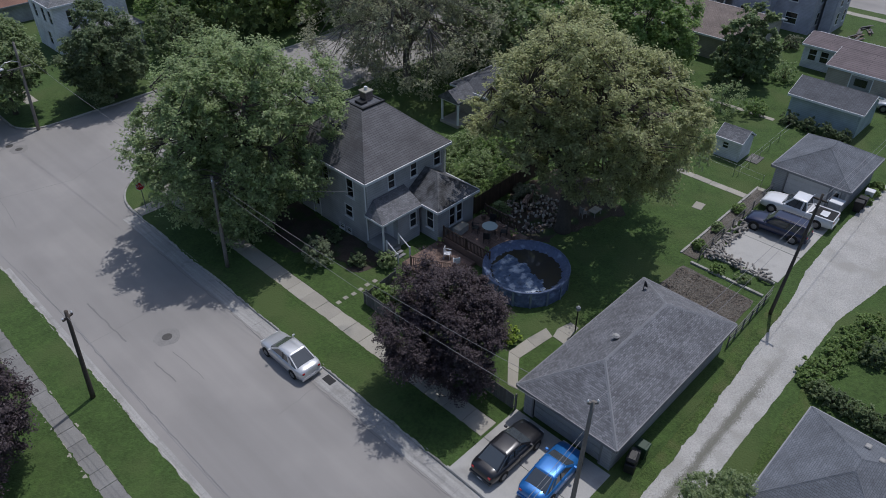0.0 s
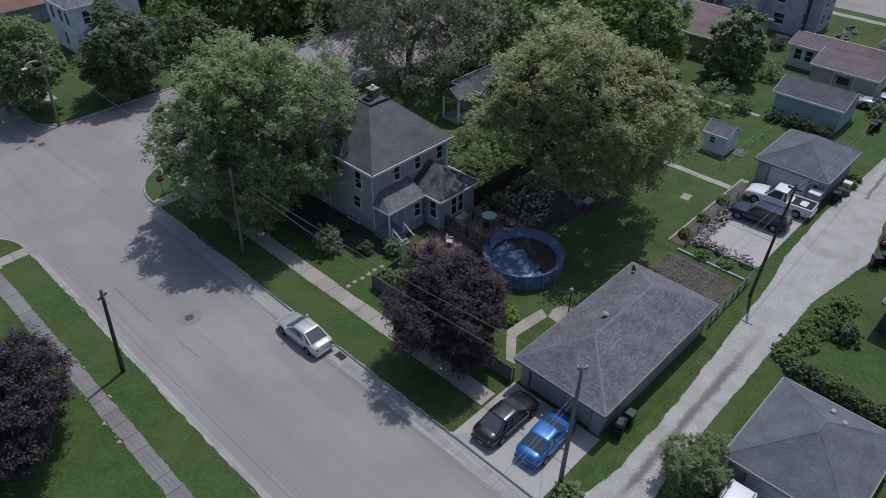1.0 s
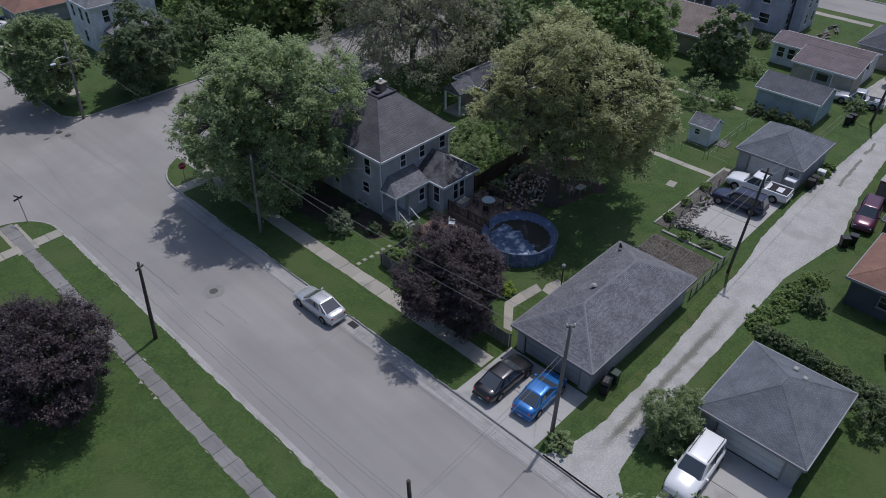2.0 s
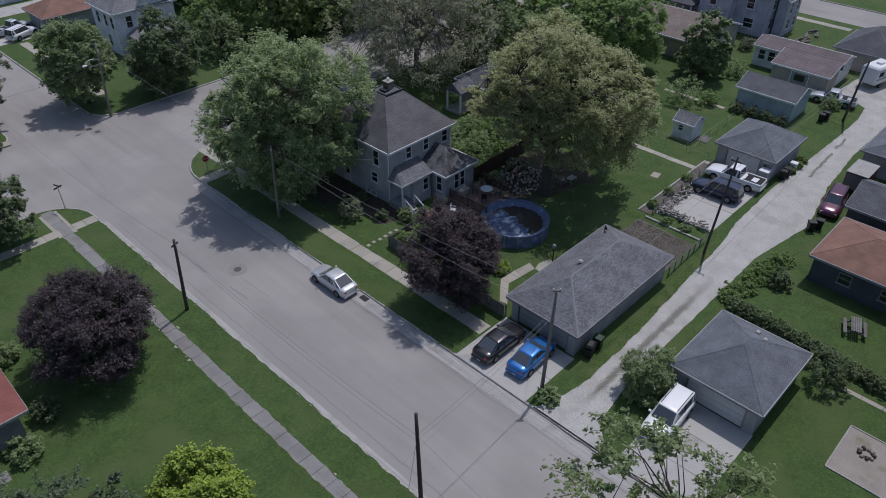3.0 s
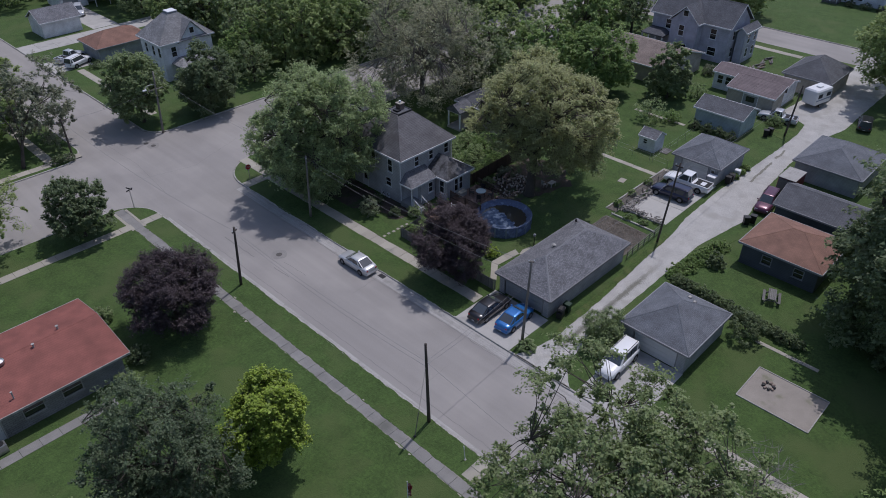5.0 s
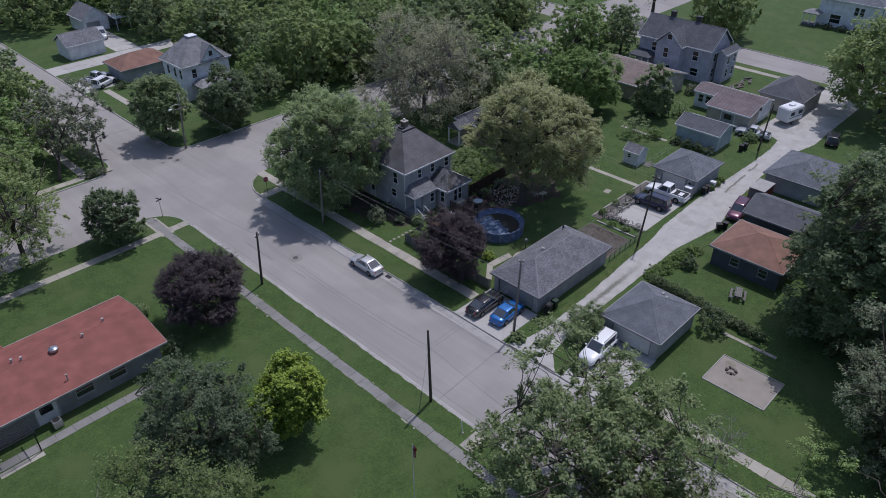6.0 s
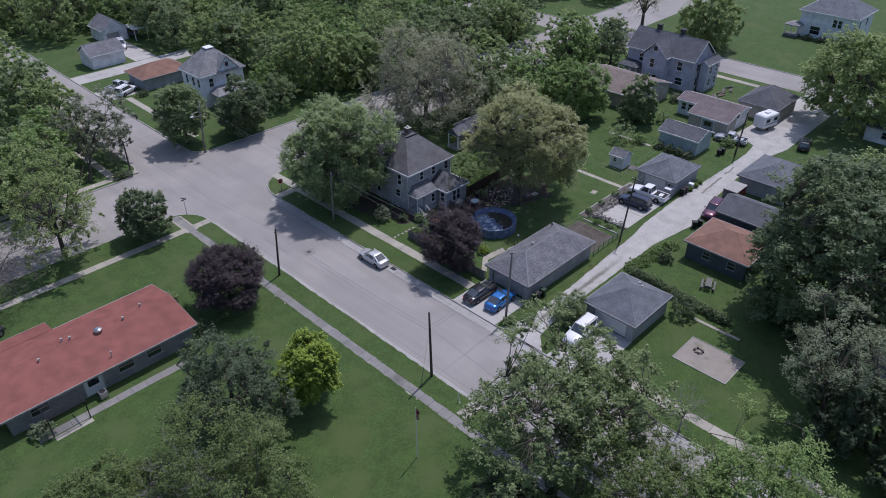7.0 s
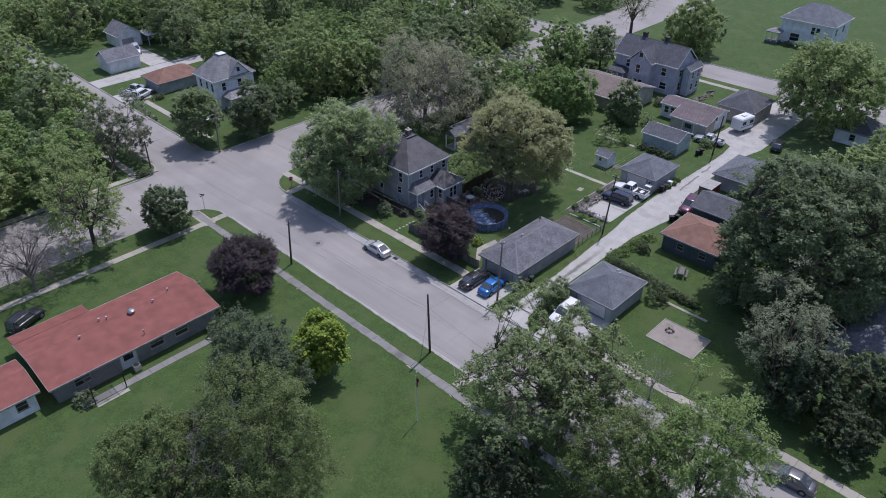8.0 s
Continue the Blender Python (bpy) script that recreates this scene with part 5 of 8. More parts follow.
def camper(at):
    t = thing("camper_trailer", "white camping trailer parked at the alley end", "trailer", at)
    W = paint("camper_white", (0.72, 0.73, 0.74), 0.4, 0.0, 0.2)
    bm = boxed((-2.0, 1.8, -1.1, 1.1, 0.55, 2.75), bevel=0.14)
    part("body", bm, W, t)
    part("roof", boxed((-1.8, 1.6, -0.95, 0.95, 2.73, 2.8), bevel=0.03), W, t)
    part("vent", boxed((-0.6, 0.3, -0.35, 0.35, 2.79, 3.0), bevel=0.05), W, t)
    part("stripe", boxed((-1.9, 1.7, 1.095, 1.112, 1.2, 1.4)), surface("blue_grey_stripe", (0.25, 0.3, 0.38), 0.5), t)
    part("window", boxed((-2.015, -1.99, -0.6, 0.6, 1.55, 2.2)), PANE, t)
    part("window", boxed((-1.6, -0.6, 1.09, 1.115, 1.6, 2.2)), PANE, t)
    part("window", boxed((0.4, 1.4, 1.09, 1.115, 1.6, 2.2)), PANE, t)
    part("drawbar", piped([(-1.9, -0.5, 0.5), (-3.0, 0, 0.5), (-1.9, 0.5, 0.5)], 0.05), BLACKIRON, t)
    part("gas_bottle", piped([(-2.35, 0, 0.5), (-2.35, 0, 1.0)], 0.17, 12), TRIM, t)
    for y in (-0.98, 0.98):
        wheel(t, 0.3, y, 0.34, 0.2)
    return t


camper(pose(77.3, -25.2, 0.14, 0, 0, 168))


def cargo_trailer(at):
    t = thing("cargo_trailer", "dark red cargo trailer with a pale roof", "trailer", at)
    part("body", boxed((-1.6, 1.6, -1.0, 1.0, 0.5, 2.2), bevel=0.05), paint("dark_red_paint", (0.16, 0.018, 0.018), 0.4, 0.0, 0.3), t)
    part("roof", boxed((-1.64, 1.64, -1.04, 1.04, 2.19, 2.27), bevel=0.03), GUTTER, t, "pale sheet roof")
    part("ramp", boxed((-1.66, -1.604, -0.9, 0.9, 0.55, 2.1)), GREYWOOD, t)
    for y in (-0.92, 0.92):
        wheel(t, 0.0, y, 0.32, 0.2)
    part("drawbar", piped([(1.6, 0, 0.5), (2.7, 0, 0.5)], 0.05), BLACKIRON, t)
    return t


cargo_trailer(pose(50.0, -32.9, 0.14, 0, 0, 0))


# ---- poles, lamps, cables ----
def pole(name, label, x, y, top, h, r, mat, arms=(), category="utility pole"):
    t = thing(name, label, category, pose(x, y, 0.1), "poles along the streets")
    tx, ty = top[0] - x, top[1] - y
    bm = bmesh.new()
    n = 6
    tube(bm, [(tx * k / n, ty * k / n, -0.15 + (h + 0.15) * k / n) for k in range(n + 1)], [r * (1 - 0.35 * k / n) for k in range(n + 1)], 10)
    part("shaft", bm, mat, t, smooth=True)
    for z, dx, dy, l in arms:
        k = z / h
        a = part("crossarm", boxed((-l / 2, l / 2, -0.05, 0.05, -0.06, 0.06), bevel=0.01), mat, t, "", pose(tx * k, ty * k, z, 0, 0, math.degrees(math.atan2(dy, dx))))
        for s in (-0.9, 0.9):
            part("insulator", piped([(s * l / 2, 0, 0.06), (s * l / 2, 0, 0.14), (s * l / 2, 0, 0.2)], [0.03, 0.055, 0.03], 8), TRIM, a)
    return t


pole("utility_pole", "dark bare utility pole on the verge", -5.72, -1.7, (-5.3, -1.75), 6.65, 0.15, POLEWOOD, arms=[(6.2, 1, 0.4, 0.7)])
pole("utility_pole", "dark bare utility pole on the verge", -5.15, -27.6, (-5.25, -27.5), 8.25, 0.15, POLEWOOD)
pole("utility_pole", "grey utility pole beside the maple", 6.8, 3.5, (7.0, 3.3), 7.7, 0.15, PALEPOLE, arms=[(7.4, 0.6, 1, 0.6)])
p5 = pole("utility_pole", "weathered utility pole with a short crossarm by the driveway", 7.15, -27.0, (7.9, -26.8), 8.5, 0.14, PALEPOLE, arms=[(8.4, 0.7, -0.7, 0.5)])
pole("utility_pole", "leaning dark utility pole beside the alley", 29.6, -27.35, (30.8, -27.6), 9.2, 0.125, POLEWOOD, arms=[(8.8, 0, 1, 0.9)])
pole("utility_pole", "dark utility pole by the alley end", 64.2, -26.4, (64.2, -26.9), 7.4, 0.15, POLEWOOD)
pole("utility_pole", "short dark utility pole at the far corner", -6.05, 36.9, (-6.2, 36.4), 5.8, 0.14, POLEWOOD, arms=[(5.4, 0.9, 0.3, 2.0)])
lamp = pole("street_lamp", "leaning wooden lamp post with a curved arm", 5.85, 35.65, (6.4, 35.6), 8.6, 0.16, PALEPOLE, category="street lamp")
part("arm", piped([(0.3, -0.55, 6.9), (-0.3, -0.75, 7.25), (-1.0, -0.95, 7.3), (-1.5, -1.1, 7.05)], 0.035, 6), STEEL, lamp)
part("lamp_head", boxed((-1.85, -1.3, -1.28, -1.02, 6.78, 6.98), bevel=0.06), TRIM, lamp, "white lamp head")
part("crossarm", boxed((-0.9, 1.2, -0.6, -0.52, 6.35, 6.45)), PALEPOLE, lamp)


def cable(a, b, sag=0.5, r=0.011):
    n = 12
    pts = [Vector(a).lerp(Vector(b), i / n) - Vector((0, 0, sag * 4 * (i / n) * (1 - i / n))) for i in range(n + 1)]
    solid("overhead_cable", piped(pts, r, 4), CABLE, "thin dark overhead cable between poles", "cable", group="overhead cables")


for a, b, s in [((-6.2, 36.4, 5.5), (-5.35, -2.1, 6.4), 0.9), ((-5.35, -2.1, 6.4), (-5.25, -27.5, 6.6), 0.5), ((-5.3, -2.0, 6.0), (-5.25, -27.5, 6.1), 0.6), ((-5.25, -27.5, 6.6), (7.8, -26.8, 7.0), 0.3), ((-5.25, -27.5, 6.2), (7.8, -26.8, 6.4), 0.35),
                ((7.0, 3.3, 7.5), (7.8, -26.8, 8.4), 0.7), ((7.0, 3.3, 7.2), (7.8, -26.8, 6.8), 0.8), ((7.0, 3.3, 7.4), (15.5, -2.1, 5.2), 0.3), ((7.85, -26.8, 8.5), (30.8, -27.6, 8.9), 0.5), ((7.85, -26.8, 6.7), (30.8, -27.5, 7.8), 0.6), ((30.8, -27.6, 8.9), (64.2, -26.8, 7.2), 0.7), ((30.8, -27.6, 8.2), (64.2, -26.8, 6.6), 0.8), ((7.0, 3.3, 7.5), (6.4, 35.6, 8.2), 0.8), ((-6.2, 36.4, 5.5), (5.9, 35.0, 6.4), 0.3), ((7.8, -26.8, 7.4), (11.4, -23.6, 3.6), 0.2), ((-5.25, -27.5, 6.6), (-8, -70, 7), 0.8)]:
    cable(a, b, s)


t = thing("guy_wire", "steel guy wire with a pale guard anchored beside the pavement", "guy wire", pose(-7.0, -27.9, 0.1), "guy wires of the poles")
part("wire", piped([(0, 0, 0), (1.76, 0.4, 6.2)], 0.012, 5), STEEL, t)
part("guard", piped([(0.02, 0.0, 0.05), (0.6, 0.14, 2.1)], 0.035, 6), PALEPOLE, t)
part("anchor", boxed((-0.09, 0.09, -0.09, 0.09, -0.05, 0.1), bevel=0.02), BLACKIRON, t)
t = thing("marker_post", "slim pale marker post on the verge", "marker post", pose(-5.9, -32.2, 0.1))
part("post", piped([(0, 0, -0.1), (0.1, 0.25, 1.25)], 0.035, 6), TRIM, t)
part("collar", boxed((-0.09, 0.09, -0.09, 0.09, 0, 0.06), bevel=0.01), GUTTER, t)


# ---- signs and small street things ----
def stop_sign(x, y, rz):
    t = thing("stop_sign", "red octagonal stop sign on a steel post", "road sign", pose(x, y, 0.1, 0, 0, rz))
    part("post", boxed((-0.03, 0.03, -0.02, 0.02, -0.2, 2.3)), STEEL, t)
    bm = bmesh.new()
    for r, z0, z1 in ((0.38, 0.021, 0.026),):
        prism(bm, [(r * math.cos(radians(22.5 + 45 * i)), r * math.sin(radians(22.5 + 45 * i))) for i in range(8)], z0, z1)
    part("border", bm, TRIM, t, "", pose(0, 0, 2.1, 90))
    bm = bmesh.new()
    prism(bm, [(0.35 * math.cos(radians(22.5 + 45 * i)), 0.35 * math.sin(radians(22.5 + 45 * i))) for i in range(8)], 0.027, 0.031)
    part("face", bm, surface("sign_red", (0.45, 0.02, 0.025), 0.5, 0.08), t, "", pose(0, 0, 2.1, 90))
    bm = bmesh.new()
    prism(bm, [(0.36 * math.cos(radians(22.5 + 45 * i)), 0.36 * math.sin(radians(22.5 + 45 * i))) for i in range(8)], -0.024, -0.021)
    part("back", bm, STEEL, t, "", pose(0, 0, 2.1, 90))
    cu = bpy.data.curves.new("lettering", "FONT")
    cu.body, cu.size, cu.align_x, cu.align_y = "STOP", 0.27, "CENTER", "CENTER"
    ob = new("lettering", cu)
    bpy.context.view_layer.update()
    me = bpy.data.meshes.new_from_object(ob)
    bpy.data.objects.remove(ob)
    me.materials.append(TRIM)
    part("lettering", me, TRIM, t, "", pose(0, -0.034, 2.1, 90))
    return t


stop_sign(6.45, 15.1, -10)
t = thing("street_sign", "slim dark street sign post on the corner lawn", "road sign", pose(-6.3, 19.6, 0.1, 0, 0, 20))
part("post", boxed((-0.03, 0.03, -0.03, 0.03, -0.2, 2.5)), STEEL, t)
part("blade", boxed((-0.45, 0.45, -0.01, 0.01, 2.35, 2.5)), BLACKIRON, t)
part("blade", boxed((-0.01, 0.01, -0.45, 0.45, 2.52, 2.67)), BLACKIRON, t)
t = thing("flagpole", "thin white flagpole with a hanging flag on the lawn", "flagpole", pose(-13.4, -34.1, 0.1))
part("pole", piped([(0, 0, -0.2), (0, 0, 3), (0, 0, 6.2)], [0.04, 0.035, 0.025], 8), TRIM, t)
part("ball", piped([(0, 0, 6.2), (0, 0, 6.25), (0, 0, 6.3)], [0.03, 0.06, 0.03], 8), STEEL, t)
bm = bmesh.new()
rows = [[bm.verts.new((0.03 + 0.30 * j / 4 + 0.05 * math.sin(i * 1.7 + j), 0.07 * math.sin(j * 2.1 + i), 6.0 - 1.25 * i / 8 - 0.2 * j / 4)) for j in range(5)] for i in range(9)]
for i in range(8):
    for j in range(4):
        bm.faces.new((rows[i][j], rows[i + 1][j], rows[i + 1][j + 1], rows[i][j + 1]))
bmesh.ops.solidify(bm, geom=bm.faces[:], thickness=0.01)
fl = part("flag", bm, surface("flag_cloth", (0.30, 0.06, 0.07), 0.9, 0.5, 3.0, 5.0, 0.1, stain_or_light=(0.55, 0.55, 0.56), stain_or_light_scale=5.0, spread=0.5, local=True), t)


def manhole(x, y, r, label):
    t = thing("manhole_cover", label, "manhole cover", pose(x, y, 0.0))
    bm = bmesh.new()
    prism(bm, [(r * (1 + 0.08 * math.sin(i * 2.3)) * math.cos(i * math.tau / 20), r * (1 + 0.08 * math.sin(i * 1.7)) * math.sin(i * math.tau / 20)) for i in range(20)], -0.02, 0.006)
    part("patch", bm, surface("worn_manhole_patch", (0.245, 0.235, 0.225), 0.9, 0.2, 1.5, 12, 0.4), t, "worn asphalt patch")
    bm = bmesh.new()
    prism(bm, [(0.33 * math.cos(i * math.tau / 20), 0.33 * math.sin(i * math.tau / 20)) for i in range(20)], 0.0, 0.013)
    part("lid", bm, surface("cast_iron_lid", (0.11, 0.105, 0.10), 0.7, 0.2, 3, 20, 0.2, metal=0.5), t)


manhole(0.0, 0.0, 0.85, "round iron manhole in a darker patch")
manhole(3.0, 33.0, 0.8, "round iron manhole in the crossing")
manhole(2.6, 34.3, 0.4, "small iron cover in the crossing")

# cracks and sealed seams in the street
def crack(pts, w, label):
    bm = bmesh.new()
    path = []
    for (ax, ay), (bx, by) in zip(pts, pts[1:]):
        n = max(2, int(math.hypot(bx - ax, by - ay) / 0.4))
        path += [(ax + (bx - ax) * i / n, ay + (by - ay) * i / n) for i in range(n)]
    path.append(pts[-1])
    rows = []
    for i, (x, y) in enumerate(path):
        a, b = path[max(0, i - 1)], path[min(len(path) - 1, i + 1)]
        d = Vector((b[0] - a[0], b[1] - a[1])).normalized()
        o = 0.12 * noise.noise((x * 1.3, y * 1.3, 5))
        q = w * (0.5 + 0.5 * abs(noise.noise((x * 2, y * 2, 1))))
        rows.append([bm.verts.new((x - d.y * (o + s * q), y + d.x * (o + s * q), 0.006)) for s in (-1, 1)])
    for a, b in zip(rows, rows[1:]):
        bm.faces.new((a[0], a[1], b[1], b[0]))
    for f in bm.faces:
        if f.normal.z < 0:
            f.normal_flip()
    solid("road_crack", bm, PATCH, label, "road crack", group="cracks in the street", kind="structure")


for pts, w in [([(-3.9, 14), (-3.85, 2), (-3.8, -12), (-3.75, -30), (-3.7, -60)], 0.04), ([(-2.2, 7), (-2.1, 1.5)], 0.09), ([(-1.7, -1.5), (-1.6, -4)], 0.06), ([(-0.4, -1.5), (-0.3, -5)], 0.03), ([(4.2, 10), (4.2, -3), (4.2, -20), (4.2, -40)], 0.035), ([(1.2, -10.6), (5.2, -10.4)], 0.02), ([(-4.2, -24.5), (0.5, -24.2)], 0.016), ([(-4.1, 3.0), (0.5, 3.2)], 0.02), ([(-4, 26), (4, 24), (12, 27)], 0.03), ([(-2, 20), (-1, 30), (-1.5, 45)], 0.03), ([(0, -33), (5.2, -33.6)], 0.03)]:
    crack(pts, w, "thin dark sealed crack in the street")
t = thing("storm_drain", "dark iron storm drain grate at the kerb", "drain", pose(5.05, -10.6, 0.0))
part("frame", boxed((-0.28, 0.24, -0.4, 0.4, -0.02, 0.018)), BLACKIRON, t)
for i in range(6):
    part("bar", boxed((-0.22, 0.18, -0.36 + i * 0.13, -0.3 + i * 0.13, 0.016, 0.028)), BLACKIRON, t)
PALELEAF = foliage("pale_willow_leaves", (0.28, 0.31, 0.21), warm=(0.34, 0.35, 0.25))
RUSSET = foliage("sparse_olive_grey_leaves", (0.40, 0.415, 0.275), warm=(0.43, 0.45, 0.30))

tree("maple_tree", "broad street maple with light green leaves", 11.6, 7.8, 14.7, 7.5, 8.3, 1.2, MAPLE, clumps=480, per=340, size=0.182, trunk=0.38, fine=True, seed=3, rough=0.42, lobes=24, cr=0.18, limbs=14)
tree("oak_tree", "large spreading oak with yellowish young leaves", 27.8, -11.3, 15.9, 8.8, 9.4, 4.6, OAK, clumps=580, per=250, size=0.175, lobes=30, tilt=(-2.8, 3.0), trunk=0.55, fine=True, seed=5, lean=(2.3, 0.7), cr=0.17, rough=0.38, limbs=18, core=0.1, shoot=22)
tree("purple_maple", "dense purple-leaved maple beside the pavement", 10.2, -15.6, 7.8, 4.1, 4.1, 1.3, PURPLE, clumps=320, per=340, size=0.10, trunk=0.18, fine=True, seed=7, cr=0.25)
tree("purple_maple", "round purple-leaved maple on the open lawn", -13.0, -2.7, 7.5, 4.5, 4.5, 1.5, PURPLE, clumps=310, per=330, size=0.108, trunk=0.22, fine=True, seed=8, cr=0.25)
tree("lime_maple", "rounded bright yellow-green maple on the lawn", -15.8, -21.8, 7.5, 3.2, 3.2, 1.9, LIME, clumps=230, per=270, size=0.155, trunk=0.18, fine=True, seed=9, cr=0.26)
tree("cedar_tree", "ragged blue-green cedar beside the house", -23.3, -20.6, 12.6, 5.6, 5.6, 1.0, NEEDLE, clumps=260, per=190, size=0.155, trunk=0.25, fine=True, seed=10, rough=0.5, cr=0.2)
tree("ash_tree", "wide loose-crowned street tree with glossy leaves", -6.1, -46.5, 13.5, 9.1, 9.1, 2.6, STREETASH, clumps=370, per=130, size=0.21, trunk=0.34, fine=True, seed=11, rough=0.5, lean=(0.9, 1.9), cr=0.15, limbs=18, shoot=18)
tree("ash_tree", "big dense dark green tree behind the yards", 31.6, -53.4, 19.0, 10.5, 10.5, 0.8, DEEP, clumps=440, per=220, size=0.28, trunk=0.5, seed=12, cr=0.22)
tree("locust_tree", "thin grey-green tree with visible branches", 15.9, -58.0, 14.7, 5.7, 5.7, 2.6, SAGE, clumps=170, per=110, size=0.16, trunk=0.27, fine=True, seed=13, rough=0.45, cr=0.19, limbs=12, shoot=14)
tree("street_tree", "small round street tree by the corner", -12.7, 17.9, 7.0, 3.5, 3.5, 0.8, DEEP, clumps=140, per=260, size=0.17, trunk=0.15, seed=14, cr=0.25)
tree("linden_tree", "dense round linden by the corner lamp", 5.6, 40.6, 10.1, 4.6, 4.6, 1.4, MID, clumps=170, per=300, size=0.19, trunk=0.22, seed=15, cr=0.25)
tree("linden_tree", "dense dark round linden at the corner", 14.4, 37.0, 9.8, 4.6, 4.6, 0.6, DEEP, clumps=170, per=300, size=0.19, trunk=0.22, seed=16, cr=0.25)
tree("ash_tree", "tall grey-brown tree just coming into leaf", 38.5, 17.8, 16.6, 10.2, 10.2, 1.2, RUSSET, PALEBARK, clumps=440, per=96, size=0.21, trunk=0.42, seed=17, rough=0.4, limbs=20, cr=0.17, fine=True, shoot=12)
tree("maple_tree", "bright fresh green tree behind the yards", 59.2, 1.2, 9.8, 5.6, 5.6, 0.3, FRESH, clumps=190, per=240, size=0.23, trunk=0.3, seed=18, cr=0.24)
tree("maple_tree", "upright mid green tree beside the bungalow", 64.6, -8.2, 7.8, 3.4, 3.4, 0.0, MID, clumps=100, per=286, size=0.24, trunk=0.2, seed=19, cr=0.25)
tree("locust_tree", "leafing tree in the back yards by the kerb", -8.4, -54.6, 12.0, 6.4, 6.4, 2.0, OLIVE, clumps=150, per=240, size=0.155, trunk=0.2, fine=True, seed=20, rough=0.4, cr=0.22)
tree("locust_tree", "yellow-green leafing tree beside the street", -5.4, -59.9, 16.0, 5.9, 5.9, 4.0, FRESH, clumps=150, per=240, size=0.155, trunk=0.2, fine=True, seed=21, rough=0.4, cr=0.22)
tree("dead_tree", "bare dead tree with pale branches", 5.8, -49.3, 5.5, 2.6, 2.6, 0.8, None, GREYBARK, clumps=60, per=0, trunk=0.09, seed=22, rough=0.4, limbs=9)
tree("holly_tree", "low dark tree beside the lawn", -14.0, -45.2, 5.5, 4.2, 4.2, 0.2, SHADY, clumps=120, per=170, size=0.20, trunk=0.15, fine=True, seed=23, cr=0.25)
tree("locust_tree", "broad green tree on the wide lawn", -37.2, -30.3, 16.4, 5.6, 5.6, 4.0, OLIVE, clumps=210, per=320, size=0.128, trunk=0.28, fine=True, seed=24, rough=0.35, cr=0.22)
tree("locust_tree", "broad green tree with dead grey branches", -31.2, -34.8, 18.2, 6.3, 6.3, 5.0, OLIVE, clumps=240, per=320, size=0.128, trunk=0.26, fine=True, seed=25, rough=0.35, cr=0.22)
tree("dead_tree", "grey dead branches standing among leaves", -33.9, -34.6, 18.2, 3.8, 3.8, 6.0, None, GREYBARK, clumps=140, per=0, trunk=0.11, seed=26, rough=0.4, limbs=10)
tree("street_tree", "pale blossoming tree leaning over the pavement", -11.6, 38.6, 11.4, 6.0, 6.0, 1.2, PALELEAF, clumps=120, per=195, size=0.20, trunk=0.24, seed=27, rough=0.4, cr=0.22, lean=(4.6, 5.2))
tree("ash_tree", "tall loose tree with pale green leaves by the street", -22.4, 20.9, 14.6, 6.8, 6.8, 1.8, HAZEL, BARK, clumps=220, per=90, size=0.2, trunk=0.3, fine=True, seed=28, rough=0.45, limbs=16, cr=0.22)
tree("dead_tree", "bare grey twiggy tree by the street", -32.0, 16.6, 10.5, 6.5, 6.5, 1.2, None, PALEBARK, clumps=420, per=0, trunk=0.22, seed=61, rough=0.4, limbs=18)
tree("ash_tree", "light green thin-leaved tree by the cross street", -19.5, 37.5, 11.0, 6.5, 6.5, 1.6, FRESH, clumps=130, per=210, size=0.22, trunk=0.25, seed=29, rough=0.4, cr=0.22)
tree("willow_tree", "tall drooping pale green tree beyond the houses", 111.0, 3.5, 12.6, 7.0, 7.0, 0.5, HAZEL, clumps=180, per=220, size=0.25, trunk=0.35, seed=30, cr=0.22)
tree("maple_tree", "large spreading tree at the alley end", 88.6, -35.2, 15.6, 9.8, 9.8, 2.0, HAZEL, clumps=260, per=170, size=0.31, trunk=0.45, seed=31, cr=0.22)
tree("street_tree", "small round green tree beside the far street", 96.2, 24.5 - 6.0, 6.0, 2.6, 2.6, 0.6, DEEP, clumps=80, per=240, size=0.24, trunk=0.15, seed=32)
tree("locust_tree", "grey-green tree behind the grey house", 40.5, -61.5, 10.0, 5.5, 5.5, 0.5, SAGE, clumps=120, per=200, size=0.26, trunk=0.28, seed=52, rough=0.35, cr=0.24)
tree("ash_tree", "dense dark tree beyond the sand pit", 51.5, -58.0, 13.0, 8.0, 8.0, 0.5, SHADY, clumps=130, per=220, size=0.3, trunk=0.35, seed=53, cr=0.24)
tree("dead_tree", "tall street tree with sparse brownish leaves by the far crossing", 110.0, 19.0, 14.0, 6.0, 6.0, 4.0, RUSSET, BARK, clumps=160, per=20, size=0.2, trunk=0.4, seed=33, rough=0.4, limbs=12)

